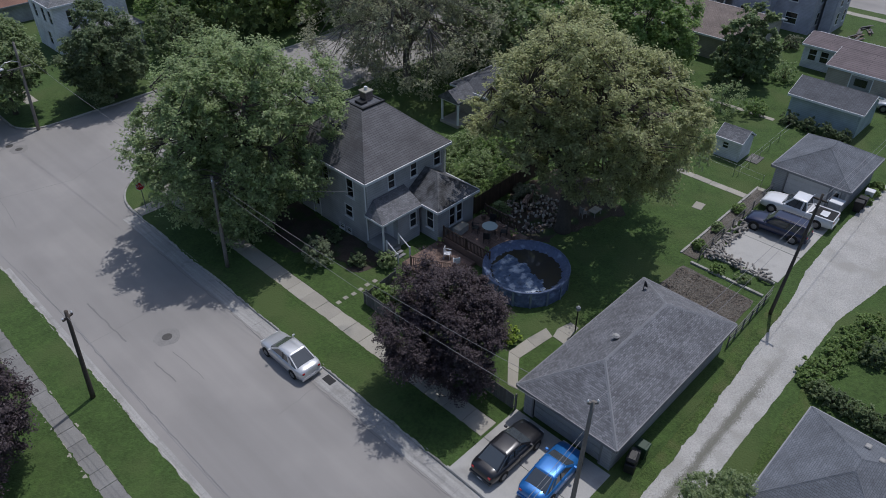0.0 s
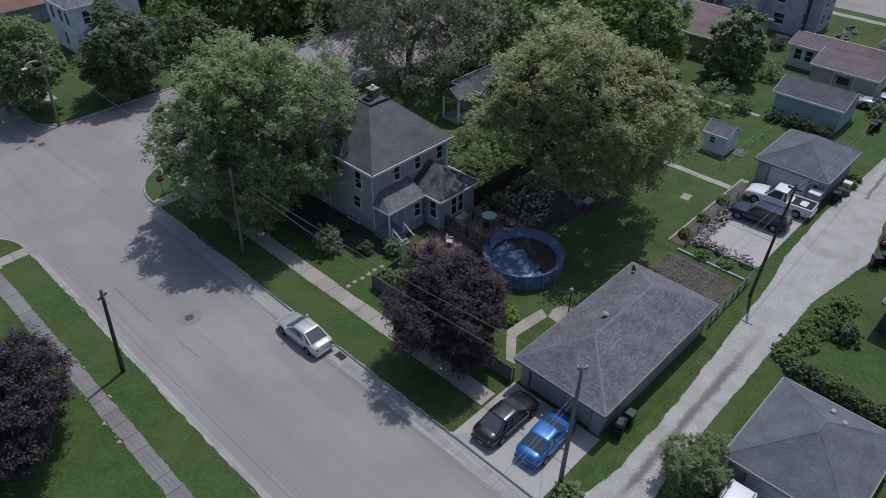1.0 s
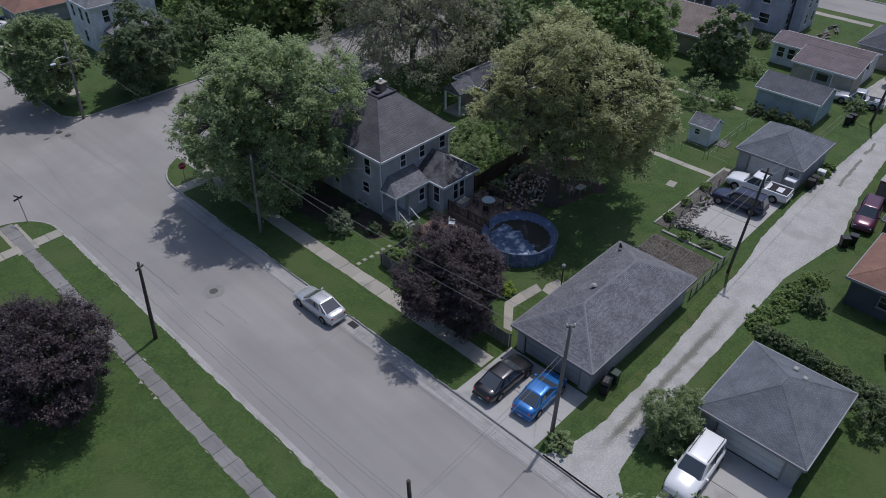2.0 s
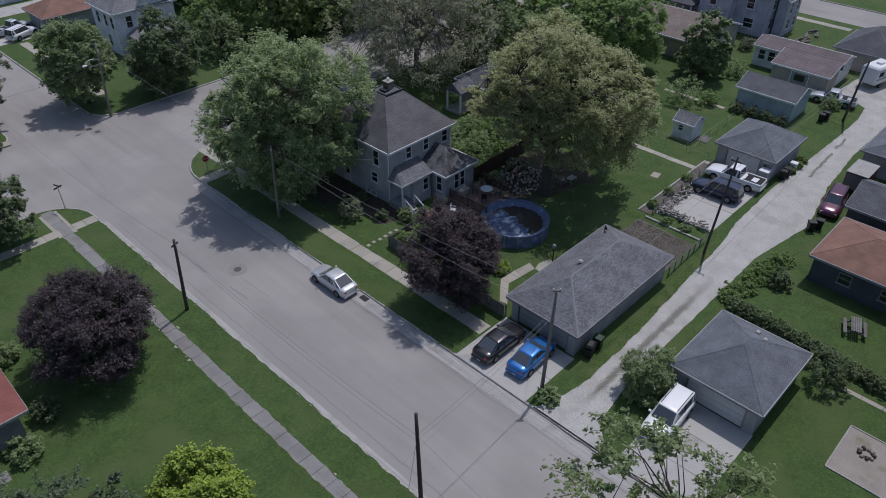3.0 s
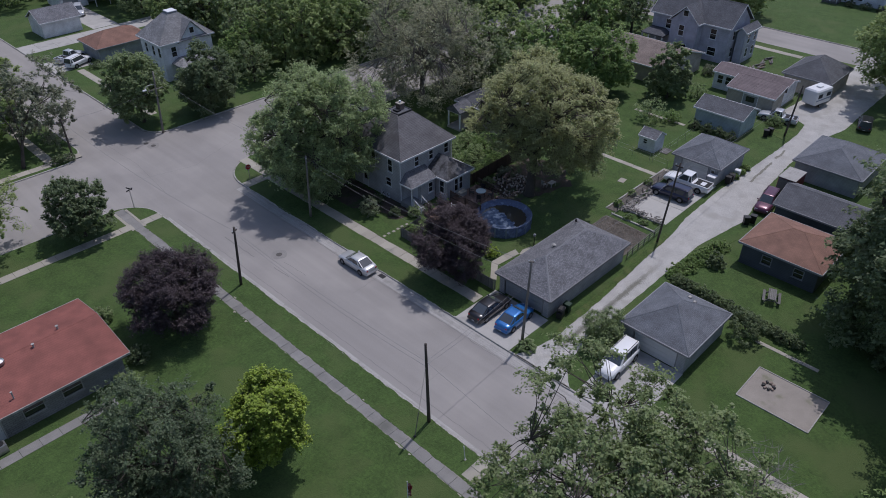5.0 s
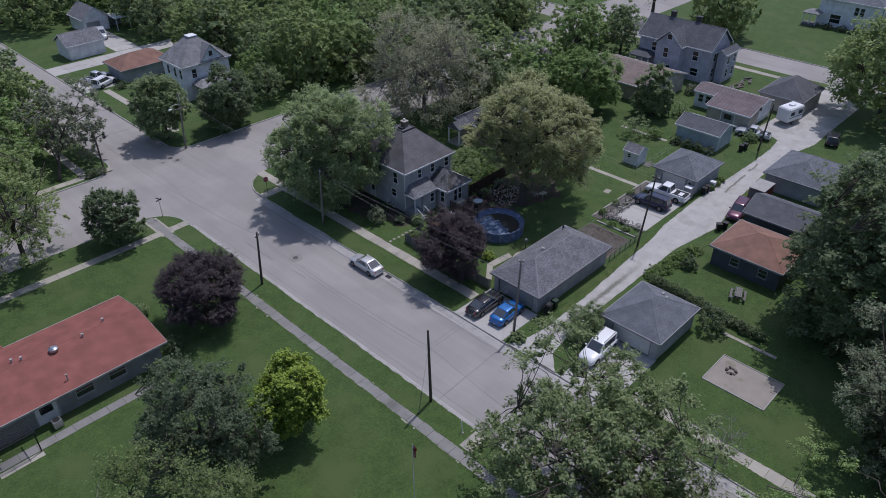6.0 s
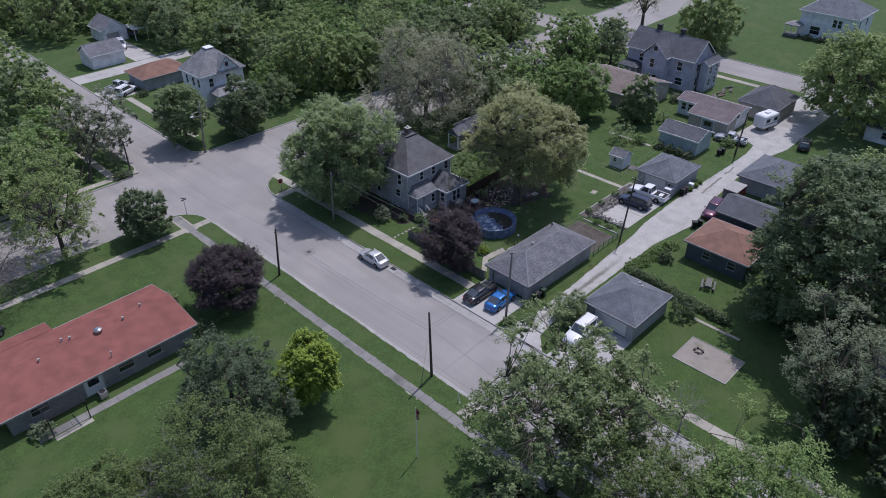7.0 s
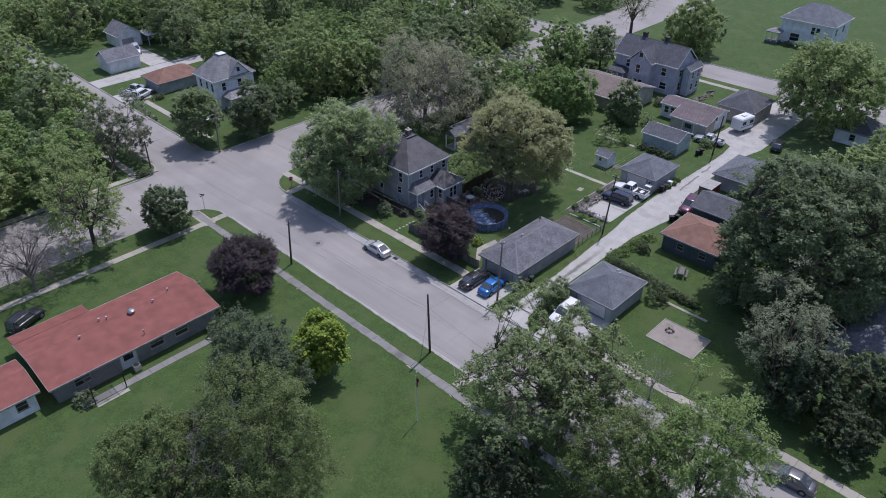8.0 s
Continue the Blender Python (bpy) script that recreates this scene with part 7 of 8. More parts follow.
# ---- back yard ----
def pool(x, y, R, h):
    t = thing("swimming_pool", "round above-ground pool with a blue liner and dark water", "swimming pool", pose(x, y, 0.1))
    blue = surface("blue_pool_sheet", (0.10, 0.13, 0.215), 0.45, 0.3, 1.4, 5, 0.3, stain_or_light=(0.24, 0.30, 0.42), stain_or_light_scale=1.6, spread=0.55)
    n = 48
    bm = bmesh.new()
    prof = [(R, 0.0), (R + 0.02, h), (R - 0.04, h + 0.02), (R - 0.05, h - 0.03)]
    rows = [[bm.verts.new((r * math.cos(i * math.tau / n), r * math.sin(i * math.tau / n), z)) for r, z in prof] for i in range(n)]
    for i in range(n):
        for k in range(3):
            bm.faces.new((rows[i][k], rows[(i + 1) % n][k], rows[(i + 1) % n][k + 1], rows[i][k + 1]))
    part("wall", bm, blue, t, smooth=True)
    bm = bmesh.new()
    rows = []
    for i in range(n * 2):
        a = i * math.tau / (n * 2)
        w = 0.05 * math.sin(i * 2.9) + 0.04 * math.sin(i * 1.3)
        rows.append([bm.verts.new(((R + d) * math.cos(a), (R + d) * math.sin(a), z)) for d, z in ((0.06, h - 0.16 + w), (0.05, h + 0.03), (-0.1, h + 0.04 + w * 0.3), (-0.35 + w, h - 0.16), (-0.6 + w * 1.5, h - 0.45))])
    for i in range(n * 2):
        for k in range(4):
            bm.faces.new((rows[i][k], rows[(i + 1) % (n * 2)][k], rows[(i + 1) % (n * 2)][k + 1], rows[i][k + 1]))
    part("liner", bm, blue, t, "crumpled blue liner over the rim", smooth=True)
    m, nt, N, L, p = graph("still_dark_water")
    no = N.new("ShaderNodeTexNoise")
    no.inputs["Scale"].default_value = 0.5
    cr = N.new("ShaderNodeMix")
    cr.data_type = "RGBA"
    cr.inputs[6].default_value, cr.inputs[7].default_value = (0.035, 0.045, 0.06, 1), (0.07, 0.055, 0.03, 1)
    L.new(N.new("ShaderNodeTexCoord").outputs["Object"], no.inputs["Vector"])
    L.new(no.outputs["Fac"], cr.inputs[0])
    L.new(cr.outputs[2], p.inputs["Base Color"])
    p.inputs["Roughness"].default_value = 0.06
    bm = bmesh.new()
    prism(bm, [((R - 0.4) * math.cos(i * math.tau / 40), (R - 0.4) * math.sin(i * math.tau / 40)) for i in range(40)], h - 0.6, h - 0.38)
    part("water", bm, m, t)
    # crumpled sheet added over part of the water in place of its sky reflection
    bm = bmesh.new()
    k = 26
    grid = {}
    for i in range(k):
        for j in range(k):
            px, py = -2.6 + 3.2 * i / (k - 1) + 0.15 * noise.noise((i * 0.4, j * 0.4, 2)), -2.3 + 4.4 * j / (k - 1)
            if math.hypot(px, py) < R - 0.5 and px - 0.35 * py < 0.4 + 0.5 * noise.noise((j * 0.35, 1, 7)):
                grid[i, j] = bm.verts.new((px, py, h - 0.36 + 0.10 * abs(noise.noise((px * 1.8, py * 1.8, 4))) + 0.05 * noise.noise((px * 5, py * 5, 8))))
    for (i, j) in list(grid):
        q = [grid.get(c) for c in ((i, j), (i + 1, j), (i + 1, j + 1), (i, j + 1))]
        if all(q):
            bm.faces.new(q)
    # the pale blotches are the bright reflection, put into the sheet's colour
    part("cover_sheet", bm, surface("painted_sky_reflection", (0.10, 0.14, 0.22), 0.15, 0.5, 1.1, 3.0, 0.2, stain_or_light=(0.60, 0.65, 0.70), stain_or_light_scale=1.1, spread=0.5), t, "pale blue sheet added on the water as its sky reflection", smooth=True)
    for i in range(16):
        a = i * math.tau / 16
        part("upright", boxed((-0.03, 0.03, -0.07, 0.07, 0, h)), paint("pale_blue_upright", (0.2, 0.24, 0.32), 0.4), t, "", pose((R + 0.04) * math.cos(a), (R + 0.04) * math.sin(a), 0, 0, 0, math.degrees(a)))
    for i in range(16):
        a, b = i * math.tau / 16, (i + 1) * math.tau / 16
        part("top_rail", piped([((R + 0.03) * math.cos(q), (R + 0.03) * math.sin(q), h + 0.05) for q in (a, (a + b) / 2, b)], 0.05, 6), blue, t)
    return t


pool(20.9, -13.15, 3.05, 1.25)


def deck(name, label, x0, x1, y0, y1, h, mat):
    t = thing(name, label, "deck", pose(0, 0, 0.1))
    n = int((x1 - x0) / 0.15)
    bm = boxed((-0.068, 0.068, y0, y1, h - 0.04, h))
    first = None
    for i in range(n):
        at = pose(x0 + 0.075 + i * 0.15, 0, random.uniform(-0.004, 0.004))
        if first is None:
            first = part("board", bm, mat, t, at=at)
        else:
            part("board", first.data, mat, t, at=at)
    part("rim", boxed((x0, x1, y0 - 0.04, y0 - 0.002, 0, h - 0.02), (x0 - 0.04, x0 - 0.002, y0, y1, 0, h - 0.02)), mat, t)
    return t


def railing(name, label, a, b, z, h, mat, gap=0.14):
    a, b = Vector((*a, 0)), Vector((*b, 0))
    L, ang = (b - a).length, math.degrees(math.atan2(b.y - a.y, b.x - a.x))
    t = thing(name, label, "railing", pose(a.x, a.y, z, 0, 0, ang))
    part("top_rail", boxed((0, L, -0.05, 0.05, h - 0.05, h)), mat, t)
    part("bottom_rail", boxed((0, L, -0.03, 0.03, 0.08, 0.14)), mat, t)
    for i in range(max(2, int(L / 1.6) + 1)):
        x = L * i / max(1, int(L / 1.6))
        part("post", boxed((x - 0.05, x + 0.05, -0.052, 0.052, -0.3, h + 0.08)), mat, t)
    bm = boxed((-0.02, 0.02, -0.02, 0.02, 0.14, h - 0.05))
    first = None
    for i in range(int(L / gap)):
        at = pose((i + 0.5) * gap, 0, 0)
        if first is None:
            first = part("baluster", bm, mat, t, at=at)
        else:
            part("baluster", first.data, mat, t, at=at)


deck("deck", "weathered red-brown wooden deck beside the pool", 19.8, 24.4, -10.6, -5.95, 0.75, REDWOOD)
deck("low_deck", "low red-brown wooden deck below the porch", 15.9, 19.7, -9.4, -5.6, 0.32, REDWOOD)
railing("deck_railing", "dark wooden deck railing", (19.85, -6.0), (19.85, -10.6), 0.85, 0.95, DARKWOOD)
railing("deck_railing", "dark wooden deck railing", (24.35, -6.2), (24.35, -9.4), 0.85, 0.95, DARKWOOD)
railing("deck_railing", "red-brown railing of the low deck", (16.0, -6.4), (17.6, -9.3), 0.42, 0.9, REDWOOD)


def chair(at, label, mat):
    t = thing("garden_chair", label, "chair", at, "chairs on the deck")
    part("seat", boxed((-0.24, 0.24, -0.24, 0.24, 0.40, 0.44), bevel=0.01), mat, t)
    part("backrest", boxed((-0.24, 0.24, 0.22, 0.26, 0.44, 0.95), bevel=0.01), mat, t)
    for x in (-0.22, 0.22):
        for y in (-0.22, 0.22):
            part("leg", boxed((x - 0.02, x + 0.02, y - 0.02, y + 0.02, 0, 0.4)), mat, t)
        part("armrest", boxed((x - 0.03, x + 0.03, -0.24, 0.22, 0.62, 0.65)), mat, t)
    return t


t = thing("glass_table", "pale glass-topped garden table on the deck", "table", pose(22.6, -8.2, 0.85))
part("tabletop", piped([(0, 0, 0.70), (0, 0, 0.73)], 0.6, 20), surface("frosted_glass", (0.30, 0.38, 0.38), 0.15, 0.1), t)
for i in range(4):
    a = i * math.pi / 2 + 0.4
    part("leg", piped([(0.45 * math.cos(a), 0.45 * math.sin(a), 0), (0.4 * math.cos(a), 0.4 * math.sin(a), 0.7)], 0.025, 6), BLACKIRON, t)
for i in range(4):
    a = i * 90 + 30
    chair(pose(22.6 + 1.1 * math.cos(radians(a)), -8.2 + 1.1 * math.sin(radians(a)), 0.85, 0, 0, a - 90), "dark metal garden chair by the glass table", BLACKIRON)
chair(pose(18.6, -7.6, 0.42, 0, 0, 30), "white plastic garden chair on the low deck", TRIM)
chair(pose(18.3, -8.8, 0.42, 0, 0, 140), "white plastic garden chair on the low deck", TRIM)
chair(pose(30.4, -11.4, 0.12, 0, 0, 70), "pale plastic garden chair on the shaded lawn", GUTTER)
t = thing("garden_table", "pale low garden table on the shaded lawn", "table", pose(31.3, -11.9, 0.12))
part("tabletop", boxed((-0.5, 0.5, -0.35, 0.35, 0.45, 0.5), bevel=0.01), GUTTER, t)
for x in (-0.42, 0.42):
    for y in (-0.28, 0.28):
        part("leg", boxed((x - 0.025, x + 0.025, y - 0.025, y + 0.025, 0, 0.45)), GUTTER, t)


def rocks(name, label, spots, size, mats, group):
    base = []
    for k in range(4):
        bm = bmesh.new()
        bmesh.ops.create_icosphere(bm, subdivisions=1, radius=1.0)
        for v in bm.verts:
            v.co *= 0.75 + 0.5 * noise.noise(v.co * 1.3 + Vector((k * 7, 0, 0)))
        me = bpy.data.meshes.new("stone")
        bm.to_mesh(me)
        bm.free()
        me.materials.append(mats[k % len(mats)])
        base.append(me)
    t = thing(name, label, "stone heap")
    for i, (x, y, z) in enumerate(spots):
        s = size * random.uniform(0.6, 1.3)
        o = part("stone", base[i % 4], mats[0], t, at=pose(x, y, z, random.uniform(0, 360), random.uniform(0, 360), random.uniform(0, 360)))
        o.scale = (s, s * random.uniform(0.7, 1.2), s * random.uniform(0.6, 0.9))


ROCK = surface("pale_limestone_rock", (0.42, 0.39, 0.35), 0.95, 0.3, 1.5, 8, 0.5, local=True)
ROCK2 = surface("brown_rock", (0.28, 0.22, 0.19), 0.95, 0.3, 1.5, 8, 0.5, local=True)
random.seed(5)
spots = []
for i in range(295):
    a, r = random.uniform(0, math.tau), 2.0 * math.sqrt(random.random())
    spots.append((27.7 + 1.6 * r * math.cos(a), -8.0 + 1.25 * r * math.sin(a), 0.15 + 0.5 * (1 - r / 2.0)))
rocks("rock_garden", "heap of pale rocks around a bench in the yard", spots, 0.17, [ROCK, ROCK2], "")
shrub("hosta_plant", "broad-leaved pale hosta behind the bench", 29.6, -6.1, 1.3, 0.9, PALELEAF, 411, clumps=26, per=60, size=0.3)
for px, py, pz, pr in ((23.8, -6.5, 0.85, 0.2), (23.4, -9.9, 0.85, 0.24), (20.4, -9.9, 0.85, 0.18), (19.2, -6.2, 0.42, 0.2)):
    t = thing("flower_pot", "clay flower pot with a leafy plant on the deck", "flower pot", pose(px, py, pz), "pots on the deck")
    part("pot", piped([(0, 0, 0), (0, 0, 0.3), (0, 0, 0.34)], [pr * 0.75, pr, pr * 1.08], 12), REDWOOD, t)
    rng3 = np.random.default_rng(int(px * 100))
    c, lc, ln, sz, base, tips = crown_points(rng3, pr * 1.4, pr * 1.4, 0.25, 0.55, 8, 40, 0.09)
    part("plant", leaf_mesh("plant", lc, ln, sz, FRESH, 5), FRESH, t)
t = thing("storage_box", "grey plastic storage box on the deck", "storage box", pose(21.2, -6.5, 0.85, 0, 0, 4))
part("box", boxed((-0.6, 0.6, -0.3, 0.3, 0, 0.5), bevel=0.02), GUTTER, t)
part("lid", boxed((-0.63, 0.63, -0.33, 0.33, 0.5, 0.57), bevel=0.02), SLAB, t)
t = thing("bench", "red-brown wooden garden bench on the rock heap", "bench", pose(28.4, -7.2, 0.45, 0, 0, 200))
for i in range(4):
    part("slat", boxed((-0.7, 0.7, -0.25 + i * 0.13, -0.14 + i * 0.13, 0.42, 0.45)), REDWOOD, t)
for i in range(3):
    part("back_slat", boxed((-0.7, 0.7, 0.27, 0.30, 0.55 + i * 0.15, 0.66 + i * 0.15)), REDWOOD, t)
for x in (-0.62, 0.62):
    part("leg", boxed((x - 0.04, x + 0.04, -0.22, -0.14, -0.3, 0.42)), REDWOOD, t)
    part("leg", boxed((x - 0.04, x + 0.04, 0.20, 0.27, -0.3, 0.98)), REDWOOD, t)


def board_fence(label, a, b, h, mat, w=0.14, gap=0.012, step_z=0.1, open_=False):
    a, b = Vector((*a, 0)), Vector((*b, 0))
    L, ang = (b - a).length, math.degrees(math.atan2(b.y - a.y, b.x - a.x))
    t = thing("fence", label, "fence", pose(a.x, a.y, step_z, 0, 0, ang))
    n = int(L / (w + gap))
    bm = boxed((-w / 2, w / 2, -0.012, 0.012, 0.04, h))
    first = None
    for i in range(n):
        at = pose((i + 0.5) * (w + gap), random.uniform(-0.004, 0.004), random.uniform(-0.02, 0.02), 0, random.uniform(-0.6, 0.6), 0)
        if first is None:
            first = part("board", bm, mat, t, at=at)
        else:
            part("board", first.data, mat, t, at=at)
    for z in (0.25, h - 0.25):
        part("rail", boxed((0, L, 0.013, 0.06, z - 0.04, z + 0.04)), mat, t)
    k = max(1, round(L / 2.4))
    for i in range(k + 1):
        x = L * i / k
        part("post", boxed((x - 0.05, x + 0.05, 0.061, 0.15, -0.2, h + 0.05)), mat, t)
    return t


board_fence("grey board fence beside the pavement lawn", (11.15, -7.0), (11.05, -20.3), 1.25, GREYWOOD)
board_fence("dark board fence behind the yard", (24.6, -4.9), (34.5, -4.6), 1.6, DARKWOOD)
board_fence("grey board gate beside the shrubs", (11.2, -6.95), (14.4, -6.6), 1.0, GREYWOOD)


def wire_fence(label, pts, h, step=2.2, rails=2, mat=GREYWOOD):
    t = thing("wire_fence", label, "fence")
    for (ax, ay), (bx, by) in zip(pts, pts[1:]):
        L = math.hypot(bx - ax, by - ay)
        n = max(1, round(L / step))
        for i in range(n):
            x, y = ax + (bx - ax) * i / n, ay + (by - ay) * i / n
            part("post", piped([(x, y, -0.1), (x + random.uniform(-0.05, 0.05), y + random.uniform(-0.05, 0.05), h + 0.1)], 0.05 if mat is GREYWOOD else 0.025, 6), mat, t)
        for k in range(rails):
            z = 0.12 + h * (k + 1) / rails
            part("rail", piped([(ax, ay, z), (bx, by, z)], 0.03 if mat is GREYWOOD else 0.008, 4), mat, t)
    return t


random.seed(9)
wire_fence("post and rail fence along the alley side garden", [(24.6, -26.75), (31.3, -26.6)], 1.0, 1.1, 3)
wire_fence("grey rail fence beside the flower strip", [(31.8, -20.9), (44.4, -20.75)], 1.0, 1.8, 3)
wire_fence("thin wire fence of the back lawn", [(45.2, -17.4), (56.0, -17.2)], 1.1, 2.4, 2, STEEL)
wire_fence("thin wire fence beside the garage", [(44.9, -19.6), (45.2, -12.0), (45.4, -4.0)], 1.1, 2.4, 2, STEEL)

# edging, firewood and beds beside the parking pad
t = thing("bed_edging", "low concrete edging of the flower strip", "edging", kind="structure")
for i in range(9):
    part("block", boxed((31.6 + i * 1.42, 32.96 + i * 1.42, -19.62, -19.45, 0.05, 0.22)), KERB, t)
for i in range(4):
    part("block", boxed((30.9, 31.1, -26.2 + i * 1.4, -24.86 + i * 1.4, 0.05, 0.26)), KERB, t)
for i in range(4):
    part("block", boxed((32.75, 32.95, -26.2 + i * 1.2, -25.06 + i * 1.2, 0.05, 0.26)), KERB, t)
patchy("flower_strip", [(31.6, -20.8), (44.2, -20.7), (44.2, -19.65), (31.6, -19.65)], SOIL, "weedy soil of a narrow flower strip", "flower bed", 0.05, 0.16, 0.05)
LOG = surface("split_firewood", (0.29, 0.27, 0.25), 0.95, 0.35, 2, 10, 0.4, local=True, per_piece=0.25)
t = thing("firewood_pile", "loose pile of pale split firewood beside the pad", "firewood")
bm = bmesh.new()
tube(bm, [(-0.28, 0, 0), (0.28, 0, 0)], [0.085, 0.075], 6)
first = None
for i in range(130):
    k = random.random()
    x, y = 32.4 + 6.0 * k, -21.25 + random.uniform(-0.45, 0.3)
    if i % 3 == 0:
        x, y = 33.0 + random.uniform(-0.4, 0.5), -21.5 - 4.6 * random.random()
    at = pose(x, y, 0.2 + random.uniform(0, 0.38), random.uniform(-20, 20), random.uniform(-20, 20), random.uniform(0, 360))
    if first is None:
        first = part("log", bm, LOG, t, at=at)
    else:
        part("log", first.data, LOG, t, at=at)


def wheelie_bin(x, y, rz, mat, label):
    t = thing("wheelie_bin", label, "refuse bin", pose(x, y, 0.12, 0, 0, rz), "refuse bins along the alley")
    bm = bmesh.new()
    loft(bm, [[(sx * 0.22, sy * 0.26, 0.05) for sx, sy in ((-1, -1), (1, -1), (1, 1), (-1, 1))], [(sx * 0.29, sy * 0.34, 0.95) for sx, sy in ((-1, -1), (1, -1), (1, 1), (-1, 1))]])
    part("tub", bm, mat, t)
    part("lid", boxed((-0.32, 0.31, -0.36, 0.36, 0.95, 1.03), bevel=0.03), mat, t)
    part("handle", piped([(0.33, -0.25, 0.92), (0.37, 0, 0.92), (0.33, 0.25, 0.92)], 0.02, 5), mat, t)
    for y2 in (-0.24, 0.24):
        part("wheel", piped([(0.22, y2 - 0.03, 0.1), (0.22, y2 + 0.03, 0.1)], 0.1, 10), RUBBER, t)


BINGREEN = surface("dark_green_plastic", (0.02, 0.05, 0.03), 0.5, 0.1)
for x, y, rz, m_, l_ in ((46.6, -26.9, 10, BLACKIRON, "black wheeled refuse bin beside the garage"), (47.4, -26.95, 0, BLACKIRON, "black wheeled refuse bin beside the garage"), (62.2, -24.6, 20, BLACKIRON, "black wheeled refuse bin by the alley"), (63.1, -24.8, -10, BLACKIRON, "black wheeled refuse bin by the alley"), (39.5, -32.6, 40, BLACKIRON, "black wheeled refuse bin beside the bungalow"), (40.3, -33.0, 10, BLACKIRON, "black wheeled refuse bin beside the bungalow"), (13.4, -27.35, 5, BINGREEN, "dark green refuse bin against the garage"), (48.9, -26.95, 5, TRIM, "white box bin beside the garage")):
    wheelie_bin(x, y, rz, m_, l_)
t = thing("barbecue", "black covered barbecue beside the garage wall", "barbecue", pose(12.3, -27.4, 0.12, 0, 0, 15))
part("cart", boxed((-0.5, 0.5, -0.28, 0.28, 0.1, 0.8), bevel=0.05), BLACKIRON, t)
part("hood", boxed((-0.42, 0.42, -0.3, 0.3, 0.8, 1.15), bevel=0.12), BLACKIRON, t)
part("shelf", boxed((0.5, 0.85, -0.25, 0.25, 0.72, 0.76)), GREYWOOD, t)
t = thing("storage_box", "grey metal cabinet against the garage front", "cabinet", pose(44.4, -25.8, 0.14))
part("body", boxed((-0.5, 0.35, -0.45, 0.45, 0, 1.5), bevel=0.03), GREYDOOR, t)
part("lid", boxed((-0.54, 0.39, -0.49, 0.49, 1.5, 1.56)), TRIM, t)


def picnic_table(x, y, rz):
    t = thing("picnic_table", "grey wooden picnic table on the lawn", "picnic table", pose(x, y, 0.12, 0, 0, rz))
    for i in range(5):
        part("plank", boxed((-0.9, 0.9, -0.36 + i * 0.15, -0.23 + i * 0.15, 0.72, 0.76)), GREYWOOD, t)
    for s in (-0.7, 0.7):
        part("bench_plank", boxed((-0.9, 0.9, s - 0.12, s + 0.12, 0.42, 0.46)), GREYWOOD, t)
    for x2 in (-0.65, 0.65):
        part("leg", piped([(x2, -0.65, 0), (x2, -0.2, 0.72)], 0.05, 4), GREYWOOD, t)
        part("leg", piped([(x2, 0.65, 0), (x2, 0.2, 0.72)], 0.05, 4), GREYWOOD, t)
        part("brace", boxed((x2 - 0.03, x2 + 0.03, -0.8, 0.8, 0.36, 0.42)), GREYWOOD, t)


picnic_table(28.4, -40.4, 20)
t = thing("yard_lamp", "short black garden lamp post with a grey lantern", "garden lamp", pose(19.0, -18.9, 0.12))
part("post", piped([(0, 0, 0), (0, 0, 1.8)], 0.05, 8), BLACKIRON, t)
part("globe", piped([(0, 0, 1.8), (0, 0, 1.9), (0, 0, 2.1), (0, 0, 2.2)], [0.08, 0.14, 0.15, 0.06], 12), GREYDOOR, t)
t = thing("fire_ring", "ring of dark stones with ash in the sand pit", "fire ring", pose(17.2, -45.2, 0.15))
for i in range(9):
    a = i * 0.7
    part("stone", boxed((-0.15, 0.15, -0.11, 0.11, 0, 0.16), bevel=0.05), BLACKIRON if i % 2 else ROCK2, t, "", pose(0.42 * math.cos(a), 0.42 * math.sin(a), 0, 0, 0, math.degrees(a)))
t = thing("pit_edging", "pale timber edging round the sand pit", "edging")
for s in ((14.42, 14.5, -49.54, -43.66), (18.85, 18.93, -49.54, -43.66)):
    part("beam", boxed((*s, 0.05, 0.2)), KERB, t)
for s in ((14.5, 18.85, -49.57, -49.49), (14.5, 18.85, -43.71, -43.63)):
    part("beam", boxed((*s, 0.05, 0.2)), KERB, t)
for i in range(6):
    t_ = solid("stepping_stone", boxed((-0.17, 0.17, -0.16, 0.16, 0.0, 0.05), bevel=0.02), SLAB, "square pale stepping stone in the lawn", "stepping stone", pose(9.95 + i * 0.66, -5.5 + 0.05 * math.sin(i * 2.0), 0.11, 0, 0, 12 * math.sin(i * 3.1)), group="stepping stones")

# ranch house patio and pergola
t = thing("pergola", "dark steel pergola frame over a small patio", "pergola", pose(-33.6, -7.3, 0.12))
for x in (-1.7, 1.7):
    part("post", boxed((x - 0.05, x + 0.05, -1.15, -1.05, 0, 2.3)), BLACKIRON, t)
    part("beam", boxed((x - 0.04, x + 0.04, -1.3, 0.9, 2.3, 2.38)), BLACKIRON, t)
part("beam", boxed((-1.8, 1.8, -1.14, -1.06, 2.2, 2.299)), BLACKIRON, t)
for i in range(9):
    part("slat", boxed((-1.75, 1.75, -1.2 + i * 0.25, -1.14 + i * 0.25, 2.385, 2.43)), BLACKIRON, t)
t = thing("air_conditioner", "grey air-conditioning unit by the wall", "air conditioner", pose(-29.8, -6.6, 0.16))
part("case", boxed((-0.4, 0.4, -0.35, 0.35, 0, 0.8), bevel=0.03), STEEL, t)
part("grille", piped([(0, 0, 0.8), (0, 0, 0.83)], 0.3, 14), BLACKIRON, t)
t = thing("shed_ramp", "pale wooden ramp before the shed", "ramp", pose(49.0, -16.7, 0.12))
